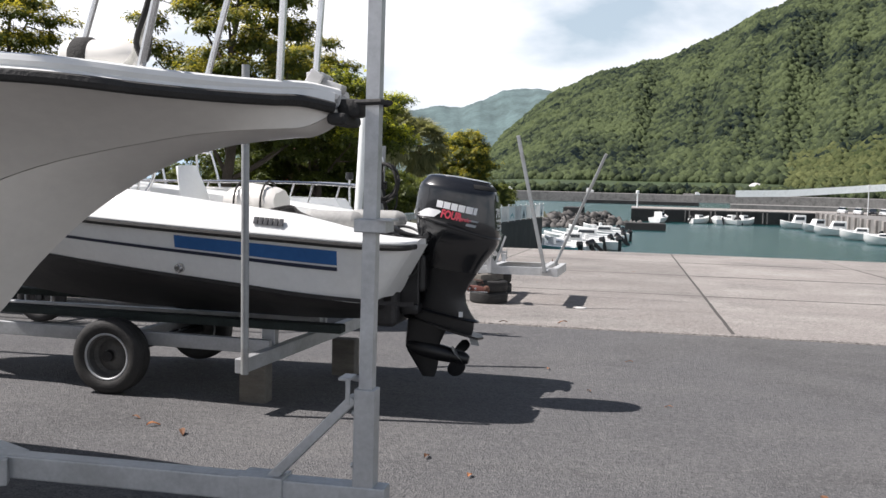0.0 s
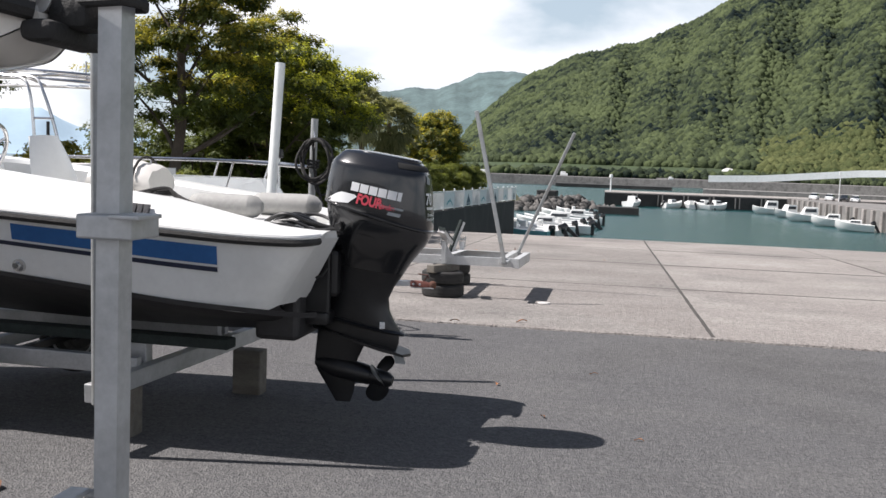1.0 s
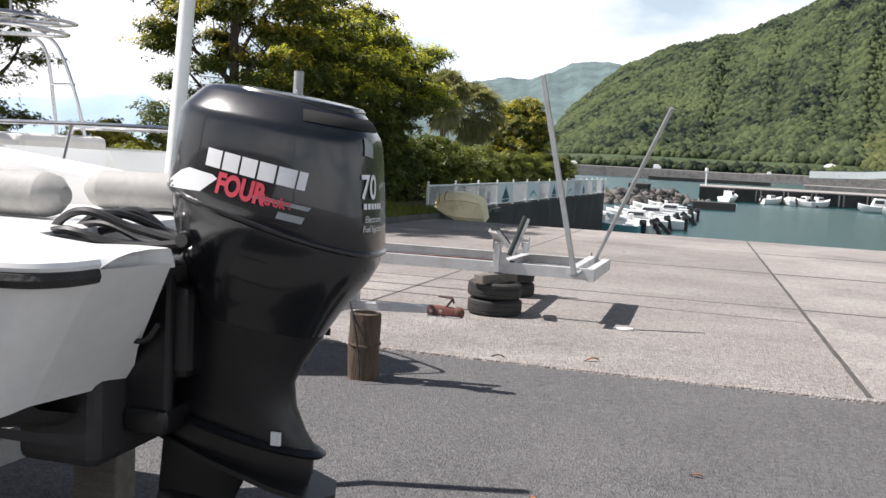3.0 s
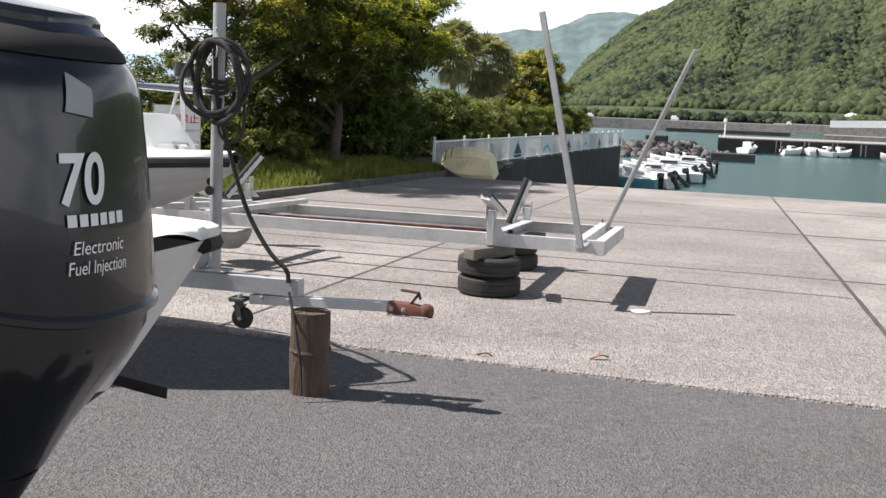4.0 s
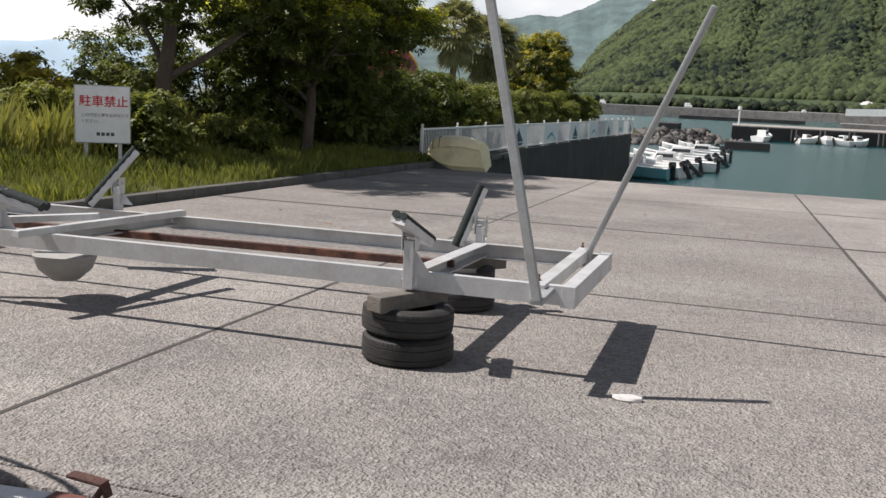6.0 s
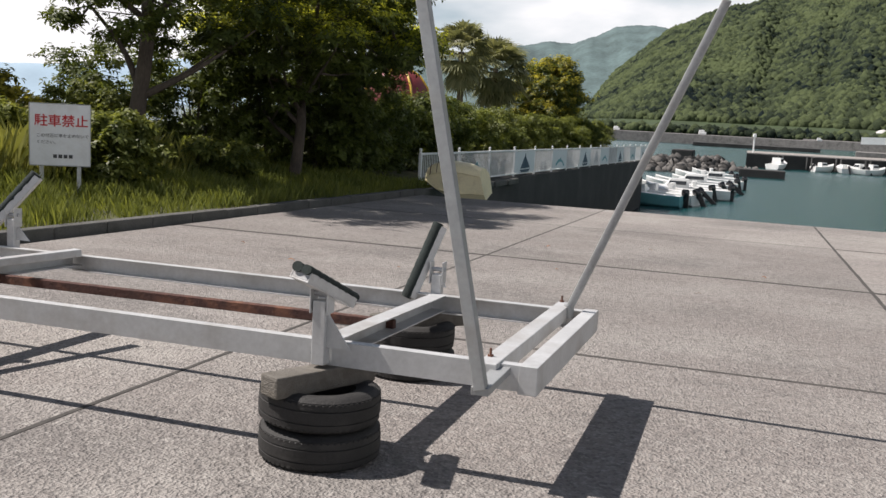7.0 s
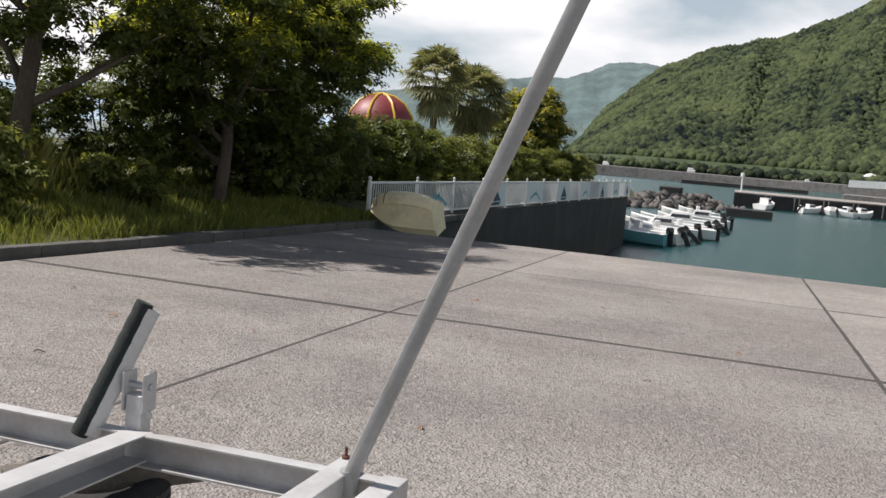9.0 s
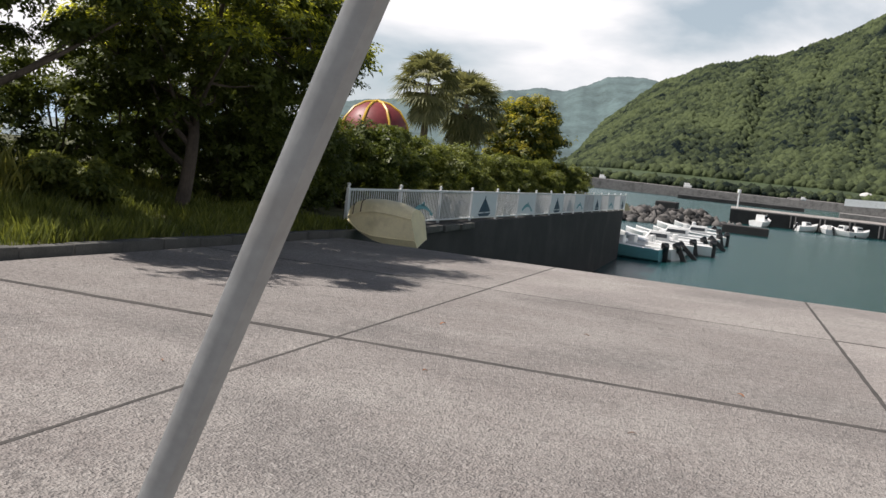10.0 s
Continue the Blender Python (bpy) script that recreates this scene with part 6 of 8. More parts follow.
def rail_boat():
    """The open white boat with a windscreen, rails and a canopy frame, bow to the path."""
    yc = -0.82
    b = thing("open_boat", (-6.5, yc, 0.6), "open white fishing boat with windscreen, steel rails and canopy frame", "boat", "boats in the yard")
    st = [(-10.2, 0.62, 0.75, 0.84, 0.88, 1.10), (-8.5, 0.62, 0.78, 0.85, 0.92, 1.11), (-7.0, 0.63, 0.74, 0.88, 0.90, 1.13), (-6.0, 0.66, 0.62, 0.92, 0.84, 1.15), (-5.3, 0.74, 0.42, 0.96, 0.70, 1.165), (-4.8, 0.86, 0.22, 1.01, 0.50, 1.175), (-4.45, 0.99, 0.08, 1.06, 0.27, 1.185), (-4.22, 1.12, 0.02, 1.14, 0.06, 1.19)]
    rows, bottom, side = hull_skins(st, yc)
    part("hull_bottom", loft(bottom, closed=False), CREAM_GEL, b, "dull white bottom")
    part("hull_side", join(loft([s[0] for s in side], closed=False), loft([s[1] for s in side], closed=False)), WHITE_GEL, b, "white side")
    e = bmesh.new()
    e.faces.new([e.verts.new(p) for p in side[0][0][::-1] + bottom[0][1:-1] + side[0][1]])
    part("transom", e, WHITE_GEL, b, smooth=False)
    for s in (-1, 1):
        part("rub_rail", tube([(x, yc + s * (gy + 0.015), gz - 0.01) for x, kz, cy, cz, gy, gz in rows], 0.03, 8), RUBBER, b, "thick dark rub rail")
    dk = [[(x, yc - gy, gz + 0.01), (x, yc - gy * 0.85, gz + 0.035), (x, yc, gz + 0.05), (x, yc + gy * 0.85, gz + 0.035), (x, yc + gy, gz + 0.01)] for x, kz, cy, cz, gy, gz in rows]
    part("deck", loft(dk, closed=False), WHITE_GEL, b)
    part("cabin", loft([[(-6.7, yc - 0.6 + 0.02 * k, 1.15 + z), (-5.2 - 0.25 * k, yc - 0.5 + 0.05 * k, 1.15 + z), (-5.2 - 0.25 * k, yc + 0.5 - 0.05 * k, 1.15 + z), (-6.7, yc + 0.6 - 0.02 * k, 1.15 + z)] for k, z in ((0, 0), (0, 0.06), (0.3, 0.1))]), WHITE_GEL, b, "low white cabin top")
    for a, c in (((-4.58, -0.22), (-5.3, -0.62)), ((-4.58, -0.22), (-4.58, 0.22)), ((-5.3, 0.62), (-4.58, 0.22)), ((-5.3, -0.62), (-6.2, -0.7)), ((-6.2, 0.7), (-5.3, 0.62))):
        bm = loft([[(a[0], yc + a[1], 1.2), (a[0] - 0.004, yc + a[1], 1.2), (a[0] - 0.16, yc + a[1] * 0.9, 1.43), (a[0] - 0.156, yc + a[1] * 0.9, 1.43)], [(c[0], yc + c[1], 1.2), (c[0] - 0.004, yc + c[1], 1.2), (c[0] - 0.16, yc + c[1] * 0.9, 1.43), (c[0] - 0.156, yc + c[1] * 0.9, 1.43)]])
        w = part("windscreen_pane", bm, CLEAR, b, "hazy clear windscreen pane", smooth=False)
    for s in (-1, 1):
        tops = [(-4.36, 0.10, 1.57), (-4.9, 0.50, 1.60), (-5.6, 0.78, 1.60), (-6.8, 0.86, 1.58)]
        part("bow_rail", tube(curve_points([(x, yc + s * y, z) for x, y, z in tops]), 0.016, 8), STAINLESS, b)
        for x, y, z in tops[1:]:
            part("stanchion", tube([(x - 0.12, yc + s * (y - 0.02), 1.17), (x, yc + s * y, z)], 0.012, 8), STAINLESS, b)
    part("bow_rail", tube(curve_points([(-4.36, yc - 0.10, 1.57), (-4.28, yc, 1.57), (-4.36, yc + 0.10, 1.57)]), 0.016, 8), STAINLESS, b)
    l = part("light_mast", tube([(-4.68, yc + 0.20, 1.18), (-4.70, yc + 0.22, 1.66)], 0.016, 8), STAINLESS, b)
    part("bow_light", lathe([(0, 0.08), (0.045, 0.08), (0.05, 0.02), (0.05, 0.0), (0.03, -0.012), (0, -0.012)], 16, "z", (-4.70, yc + 0.22, 1.66)), LEG_BLACK, l, "black capped light")
    for x, y in ((-4.75, -0.28), (-4.62, 0.0), (-4.70, 0.25)):
        part("cleat", join(box(x - 0.02, yc + y - 0.02, 1.21, x + 0.02, yc + y + 0.02, 1.25, 0.006), tube([(x - 0.09, yc + y, 1.262), (x + 0.09, yc + y, 1.262)], 0.011, 8)), STAINLESS, b)
    part("stern_locker", box(-9.6, yc - 0.7, 1.12, -8.6, yc + 0.7, 1.55, 0.05), WHITE_GEL, b)
    part("cockpit_box", box(-6.9, yc - 0.55, 1.15, -6.2, yc + 0.5, 1.52, 0.05), CREAM_GEL, b)
    # canopy frame: two flat hoops, rounded in front, on hooped legs
    for grow, z in ((0.0, 2.36), (0.10, 2.44)):
        hoop = [(-8.6, -0.62), (-7.4, -0.64), (-6.75, -0.56), (-6.45 + grow, -0.30), (-6.40 + grow, 0.0), (-6.45 + grow, 0.30), (-6.75, 0.56), (-7.4, 0.64), (-8.6, 0.62)]
        part("canopy_hoop", tube(curve_points([(x, yc + y * (1 - grow), z - 0.05 * max(0, x + 7.2)) for x, y in hoop]), 0.015, 8), STAINLESS, b)
    for x, dx in ((-6.80, 0.30), (-6.95, 0.12), (-8.5, 0.05)):
        for s in (-1, 1):
            part("canopy_leg", tube(curve_points([(x + dx, yc + s * 0.72, 1.18), (x + dx * 0.5, yc + s * 0.70, 1.8), (x, yc + s * 0.68, 2.2), (x - 0.12, yc + s * 0.64, 2.34), (x - 0.4, yc + s * 0.63, 2.37)]), 0.016, 8), STAINLESS, b)
    for y in (-0.25, 0.25):
        part("canopy_rail", tube([(-6.50, yc + y, 2.40), (-7.2, yc + y, 2.45), (-8.6, yc + y, 2.45)], 0.013, 8), STAINLESS, b)
    for x in (-6.9, -7.6, -8.5):
        part("canopy_bow", tube([(x, yc - 0.60, 2.37), (x, yc, 2.46), (x, yc + 0.60, 2.37)], 0.014, 8), STAINLESS, b)
    for s in (-1, 1):
        part("canopy_rung", tube([(-6.68, yc + s * 0.70, 1.95), (-6.92, yc + s * 0.69, 1.95)], 0.012, 8), STAINLESS, b)
    part("aerial", tube([(-6.75, yc, 2.40), (-6.75, yc, 2.58)], 0.009, 6), GREY_PIPE, b)
    part("rod_holder", tube([(-6.74, yc - 0.70, 1.2), (-6.74, yc - 0.70, 1.92)], 0.016, 8), LEG_BLACK, b)
    part("mast_light", join(tube([(-7.35, yc - 0.7, 1.2), (-7.35, yc - 0.7, 2.1)], 0.014, 8), lathe([(0, 0.07), (0.04, 0.07), (0.04, 0), (0, 0)], 12, "z", (-7.35, yc - 0.7, 2.1))), GREY_PIPE, b)
    b.matrix_world = Matrix.Translation((0.15, 0, 0.06)) @ b.matrix_world
    return b


def upturned_dory():
    """The small cream boat lying upside down, bow raised, before the fence: bottom, chine, side, strake and gunwale."""
    rings = []
    for k in range(25):
        u = (k / 24) ** 1.5
        w = min(1.0, 0.05 + u / 0.5) ** 0.6
        top = float(np.interp(u, (0, 0.02, 0.12, 0.3, 0.55, 0.8, 1), (0.08, 0.18, 0.31, 0.40, 0.42, 0.38, 0.27)))
        chine = float(np.interp(u, (0, 0.2, 0.45, 0.7, 1), (-0.06, 0.06, 0.13, 0.12, 0.05)))
        gun = float(np.interp(u, (0, 0.2, 0.4, 0.65, 1), (-0.12, -0.36, -0.50, -0.575, -0.57)))
        rail = gun + 0.17 * min(1, u * 1.6)
        near = [(0.0, top), (0.20, top - 0.02), (0.33, top - 0.08), (0.40, chine + 0.10 * w), (0.425, chine + 0.025), (0.46, chine + 0.015), (0.46, chine - 0.012), (0.42, chine - 0.02),
                (0.41, chine * 0.5 + rail * 0.5), (0.375, rail + 0.012), (0.40, rail), (0.37, rail - 0.014), (0.30, gun + 0.02), (0.27, gun), (0.23, gun + 0.02)]
        far = [(-0.30, gun + 0.14), (-0.46, gun + 0.16), (-0.52, chine + 0.04), (-0.42, top - 0.12), (-0.22, top - 0.03)]
        rings.append([(-9.62 + 1.52 * u - 0.24 * z * u, 22.42 + 0.34 * u - d * w, z) for d, z in near + far])
    root = thing("rowing_boat", (-8.8, 22.7, slope(22.7)), "small cream-yellow rowing boat lying upside down before the fence", "boat")
    part("hull", loft(rings), YELLOW_GEL, root)
    part("chine_strip", tube([Vector(r[5]) for r in rings], 0.014, 8), YELLOW_GEL, root)
    part("gunwale_strip", tube([Vector(r[10]) for r in rings], 0.013, 8), YELLOW_GEL, root)
    for k in (5, 9):
        part("strap", tube([Vector(p) + Vector((0, -0.004, 0.006)) for p in rings[k][:6]], 0.010, 6), RUST, root, "brown strap round the bow")
    return root


def parking_sign():
    c, w = Vector((-11.62, 10.73)), 0.43
    d = Vector((0.82, 0.57)).normalized()
    ang = math.atan2(d.y, d.x)
    root = thing("sign_board", (c.x, c.y, bank_z(c.x, c.y)), "white no-parking sign board with red characters on two posts", "sign")
    M = Matrix.Translation((c.x, c.y, 0)) @ Matrix.Rotation(ang, 4, "Z")

    def put(name, bm, mat, parent=root, label="", smooth=False):
        bmesh.ops.transform(bm, matrix=M, verts=bm.verts)
        return part(name, bm, mat, parent, label, smooth)
    board = put("board", box(-w, -0.012, 0.49, w, 0.012, 1.42, 0.004), SIGN_WHITE)
    put("frame_edge", join(box(-w - 0.012, -0.018, 0.478, w + 0.012, 0.018, 0.49, 0), box(-w - 0.012, -0.018, 1.42, w + 0.012, 0.018, 1.432, 0), box(-w - 0.012, -0.018, 0.49, -w, 0.018, 1.42, 0), box(w, -0.018, 0.49, w + 0.012, 0.018, 1.42, 0)), GALV, board)
    for x in (-0.27, 0.27):
        put("post", box(x - 0.03, 0.014, -0.5, x + 0.03, 0.07, 1.40, 0.005), GALV)

    def text(body, size, x, z, mat, bold=0.0):
        cu = bpy.data.curves.new("lettering", "FONT")
        cu.body = body
        cu.size = size
        cu.extrude = 0.002
        cu.offset = bold
        tmp = new("tmp", cu)
        bpy.context.view_layer.update()
        me = bpy.data.meshes.new_from_object(tmp.evaluated_get(bpy.context.evaluated_depsgraph_get()))
        bpy.data.objects.remove(tmp)
        bm = bmesh.new()
        bm.from_mesh(me)
        bpy.data.meshes.remove(me)
        if not bm.verts:
            bm.free()
            return
        bmesh.ops.transform(bm, matrix=Matrix.Translation((x, -0.015, z)) @ Matrix.Rotation(radians(90), 4, "X"), verts=bm.verts)
        put("lettering", bm, mat, board)
    text("駐車禁止", 0.195, -0.37, 1.10, SIGN_RED, 0.003)
    text("この付近に車を止めないで", 0.063, -0.34, 0.92, SIGN_DARK)
    text("ください。", 0.063, -0.34, 0.82, SIGN_DARK)
    for k in range(4):
        put("text_bar", box(-0.10 + 0.075 * k, -0.016, 0.60, -0.045 + 0.075 * k, -0.012, 0.655, 0), SIGN_DARK, board)
    return root


bow_boat()
rail_boat()
upturned_dory()
parking_sign()


# ---- trees and plants ----
def rosettes(rng, pads, per, leaf, n_leaf=7, aspect=0.42, under=0.25):
    """Leaves in rosettes at the twig ends of flattened pads (x, y, z, radius, thickness)."""
    P = np.repeat(np.asarray(pads, float), per, axis=0)
    n = len(P)
    d = rng.normal(size=(n, 3))
    d /= np.linalg.norm(d, axis=1)[:, None]
    flip = rng.random(n) > under
    d[:, 2] = np.where(flip, np.abs(d[:, 2]), d[:, 2])
    s = (rng.random(n) ** 0.40)[:, None]
    c = P[:, :3] + d * s * np.stack([P[:, 3], P[:, 3], P[:, 4]], 1) * (1 + 0.18 * rng.normal(size=(n, 1)))
    up = d * np.array([0.8, 0.8, 0.5]) + np.array([0, 0, 0.75]) + rng.normal(size=(n, 3)) * 0.25
    up /= np.linalg.norm(up, axis=1)[:, None]
    e1 = np.cross(up, rng.normal(size=(n, 3)))
    e1 /= np.linalg.norm(e1, axis=1)[:, None] + 1e-9
    e2 = np.cross(up, e1)
    out = []
    for k in range(n_leaf):
        a = 2 * np.pi * (k + rng.random(n) * 0.7) / n_leaf
        rise = rng.uniform(-0.25, 0.7, n)[:, None]
        ax = e1 * np.cos(a)[:, None] + e2 * np.sin(a)[:, None] + up * rise
        ax /= np.linalg.norm(ax, axis=1)[:, None]
        sd = np.cross(ax, up)
        sd /= np.linalg.norm(sd, axis=1)[:, None] + 1e-9
        L = leaf * rng.uniform(0.65, 1.3, n)[:, None]
        o = c + up * rng.normal(size=(n, 1)) * leaf * 0.3
        out.append(np.stack([o, o + ax * L * 0.55 + sd * L * aspect * 0.5, o + ax * L - up * L * 0.22, o + ax * L * 0.55 - sd * L * aspect * 0.5], 1))
    v = np.concatenate(out).reshape(-1, 3)
    return v, np.arange(len(v)).reshape(-1, 4)


def crown_mesh(name, v, q, mat, root, label=""):
    ob = np_mesh(name, v, q, mat)
    ob.parent = root
    ob.matrix_parent_inverse = root.matrix_world.inverted()
    if label:
        ob["label"] = label
    return ob


def broadleaf(x, y, h, crown, label, seed, trunk_r=0.16, low=0.35, lean=(0, 0), pads=40, pad=(0.55, 1.05), per=85, leaf=0.13, fork=7, dark=None, tips=None, tip_share=0.5, flat=0.42):
    """A tapered trunk with limbs, and foliage in separate flattened pads with gaps between them; young shoots on the
    upper ones, yellowed to look sunlit.
    """
    rng = np.random.default_rng(seed)
    r = random.Random(seed)
    z0 = bank_z(x, y) - 0.15
    root = thing("tree", (x, y, z0), label, "tree", "trees by the yard")
    bends = [(x, y, z0)]
    for k in range(1, 7):
        u = k / 6
        bends.append((x + lean[0] * u + r.uniform(-.14, .14), y + lean[1] * u + r.uniform(-.14, .14), z0 + h * 0.86 * u))
    tr = part("trunk", tube(curve_points(bends, 4), trunk_r, 12, 0.03), BARK, root)
    top, cz0 = z0 + h, z0 + h * low
    spots = []
    tries = 0
    while len(spots) < pads and tries < 4000:
        tries += 1
        d = rng.normal(size=3)
        d /= np.linalg.norm(d)
        s = rng.uniform(0.35, 1.0) ** 0.6
        zz = (cz0 + top) / 2 + d[2] * s * (top - cz0) / 2
        f = 1.0 - 0.30 * max(0, (zz - cz0) / (top - cz0) - 0.5)
        wob = 1 + 0.22 * math.sin(3.1 * math.atan2(d[1], d[0]) + seed)
        p = np.array([x + lean[0] * 0.7 + d[0] * s * crown[0] * f * wob, y + lean[1] * 0.7 + d[1] * s * crown[1] * f * wob, zz])
        rad = rng.uniform(*pad)
        if all(np.linalg.norm((p - q[:3]) * np.array([1, 1, 1.7])) > 0.75 * (rad + q[3]) * (1 - tries / 5000) for q in spots):
            spots.append(np.array([*p, rad, rad * flat]))
    order = sorted(range(len(spots)), key=lambda i: spots[i][2])
    limbs = []
    for j in range(fork):
        p = spots[order[int((j + 0.5) * len(order) / fork)]]
        e = Vector(p[:3]) - Vector((0, 0, p[4] * 0.6))
        u = min(0.92, max(0.2, (e.z - z0 - 0.22 * h) / (h * 0.86)))
        k = u * 6
        b0 = Vector(bends[int(k)]).lerp(Vector(bends[min(6, int(k) + 1)]), k - int(k))
        m = b0.lerp(e, 0.5) + Vector((r.uniform(-.2, .2), r.uniform(-.2, .2), -0.12))
        pts = curve_points([b0, m, e], 5)
        part("limb", tube(pts, trunk_r * (0.50 - 0.28 * u), 8, 0.014), BARK, tr)
        limbs.append(pts)
    for i in order:
        e = Vector(spots[i][:3]) - Vector((0, 0, spots[i][4] * 0.5))
        q = min((p for pts in limbs for p in pts[4:]), key=lambda p: (p - e).length)
        if (q - e).length > 0.15:
            m = q.lerp(e, 0.5) + Vector((r.uniform(-.12, .12), r.uniform(-.12, .12), -0.05))
            part("twig", tube(curve_points([q, m, e], 4), 0.026, 6, 0.007), BARK, tr)
    v, q = rosettes(rng, spots, per, leaf)
    crown_mesh("crown", v, q, dark or LEAF_DARK, root)
    # lighter leaves on the higher pads paint the sunlit part of the crown
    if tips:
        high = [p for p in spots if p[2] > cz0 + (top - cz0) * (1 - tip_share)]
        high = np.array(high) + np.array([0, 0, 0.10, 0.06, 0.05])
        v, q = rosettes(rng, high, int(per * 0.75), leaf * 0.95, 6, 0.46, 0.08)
        crown_mesh("sun_tinted_growth", v, q, tips, root, "yellow-green young leaves, sunlight put into their colour")
    return root


def bush(x, y, rx, ry, h, mat, label, seed, per=16, leaf=0.13, clumps=60, z=None, group="bushes by the fence"):
    rng = np.random.default_rng(seed)
    z0 = bank_z(x, y) - 0.1 if z is None else z
    root = thing("bush", (x, y, z0), label, "bush", group)
    r = random.Random(seed)
    for k in range(4):
        e = (x + r.uniform(-.5, .5) * rx, y + r.uniform(-.5, .5) * ry, z0 + h * 0.6)
        part("stem", tube([(x + r.uniform(-.1, .1), y, z0), (x * 0.5 + e[0] * 0.5, y * 0.5 + e[1] * 0.5, z0 + h * 0.35), e], 0.04, 6, 0.012), BARK, root)
    cl = []
    for _ in range(clumps):
        d = rng.normal(size=3)
        d /= np.linalg.norm(d)
        s = rng.random() ** 0.35
        rad = rng.uniform(0.28, 0.55) * min(1, h / 2.2)
        cl.append((x + d[0] * s * rx, y + d[1] * s * ry, z0 + h * 0.45 + d[2] * s * h * 0.5, rad, rad * 0.55))
    v, q = rosettes(rng, cl, per, leaf)
    v[:, 2] = np.maximum(v[:, 2], z0 + 0.05)
    crown_mesh("foliage", v, q, mat, root)
    return root


def palm(x, y, h, seed, fronds=34, reach=1.5):
    r = random.Random(seed)
    z0 = bank_z(x, y) - 0.1
    root = thing("palm_tree", (x, y, z0), "tall fan palm with a shaggy trunk and drooping dead fronds", "palm tree", "palm trees")
    part("trunk", tube([(x, y, z0), (x + 0.05, y, z0 + h * 0.5), (x, y, z0 + h)], 0.2, 12, 0.15), PALM_BARK, root)
    V, Q = [], []
    W, R = [], []
    top = Vector((x, y, z0 + h))
    for i in range(fronds):
        f = i / fronds
        el = radians(-72 + 150 * f + r.uniform(-8, 8))
        az = i * 2.399 + r.uniform(-.3, .3)
        d = Vector((math.cos(az) * math.cos(el), math.sin(az) * math.cos(el), math.sin(el)))
        L = reach * r.uniform(0.85, 1.1) * (0.8 if el < -0.5 else 1.0)
        start = top - Vector((0, 0, max(0, -el) * 0.55))
        hub = start + d * L * 0.50
        side = d.cross(Vector((0, 0, 1))).normalized()
        up = side.cross(d)
        b = len(W)
        W += [start + side * 0.02, start - side * 0.02, hub - side * 0.014, hub + side * 0.014]
        R.append((b, b + 1, b + 2, b + 3))
        for j in range(19):
            a = radians(-95 + 190 * j / 18)
            e = (d * math.cos(a) + side * math.sin(a) + up * 0.12 * math.cos(2 * a)).normalized()
            w = e.cross(up).normalized() * (0.030 * reach)
            sag = r.uniform(0.5, 1.2)
            mid = hub + e * L * 0.32 - Vector((0, 0, 0.03 * sag * L))
            tip = hub + e * L * 0.56 - Vector((0, 0, 0.22 * sag * L))
            b = len(V)
            V += [hub, mid + w, tip, mid - w]
            Q.append((b, b + 1, b + 2, b + 3))
    crown_mesh("leaf_stalks", [tuple(v) for v in W], R, LEAF_PALM, root)
    ob = np_mesh("crown", [tuple(v) for v in V], Q, LEAF_PALM)
    ob.parent = root
    ob.matrix_parent_inverse = root.matrix_world.inverted()
    return root


def grass_field(name, n, area, h, mat, label, seed, w=0.012, mask=None):
    rng = np.random.default_rng(seed)
    x0, x1, y0, y1 = area
    X, Y = rng.uniform(x0, x1, n), rng.uniform(y0, y1, n)
    tuft = 0.5 + 0.5 * np.sin(X * 2.3 + 1.7 * np.sin(Y * 1.9)) * np.cos(Y * 2.7 + X)
    keep = rng.random(n) < 0.35 + 0.65 * tuft
    X, Y, tuft = X[keep], Y[keep], tuft[keep]
    n = len(X)
    Z = np.array([bank_z(a, b) for a, b in zip(X, Y)]) - 0.03
    H = h * rng.uniform(0.4, 1.1, n) * (0.5 + 0.8 * tuft)
    a = rng.uniform(0, 2 * np.pi, n)
    lx, ly = np.cos(a) * H * rng.uniform(0.05, 0.6, n), np.sin(a) * H * rng.uniform(0.05, 0.6, n)
    px, py = -np.sin(a) * w, np.cos(a) * w
    v = np.stack([np.stack([X - px, Y - py, Z], 1), np.stack([X + px, Y + py, Z], 1), np.stack([X + lx * 0.45 + px * .7, Y + ly * 0.45 + py * .7, Z + H * 0.65], 1), np.stack([X + lx, Y + ly, Z + H], 1)], 1).reshape(-1, 3)
    return tagged(np_mesh(name, v, np.arange(4 * n).reshape(-1, 4), mat), label, "grass", kind="stuff")


DARKTREE = "dark evergreen tree with ragged crown on the grass bank"
SUNNYTREE = "evergreen tree with sunlight in the colour of its yellow-green crown top"
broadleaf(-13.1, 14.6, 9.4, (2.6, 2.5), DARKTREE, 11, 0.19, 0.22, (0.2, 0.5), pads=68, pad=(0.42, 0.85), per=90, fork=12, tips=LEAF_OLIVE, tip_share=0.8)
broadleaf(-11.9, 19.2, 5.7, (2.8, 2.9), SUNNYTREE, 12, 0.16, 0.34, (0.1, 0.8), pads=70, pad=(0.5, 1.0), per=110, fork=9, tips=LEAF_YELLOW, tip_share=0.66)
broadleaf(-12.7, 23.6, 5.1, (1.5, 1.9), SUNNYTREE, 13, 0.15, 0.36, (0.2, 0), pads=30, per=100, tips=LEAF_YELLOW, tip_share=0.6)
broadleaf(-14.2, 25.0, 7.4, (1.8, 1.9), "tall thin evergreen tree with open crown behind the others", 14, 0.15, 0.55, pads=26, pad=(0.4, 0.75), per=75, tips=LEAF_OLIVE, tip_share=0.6)
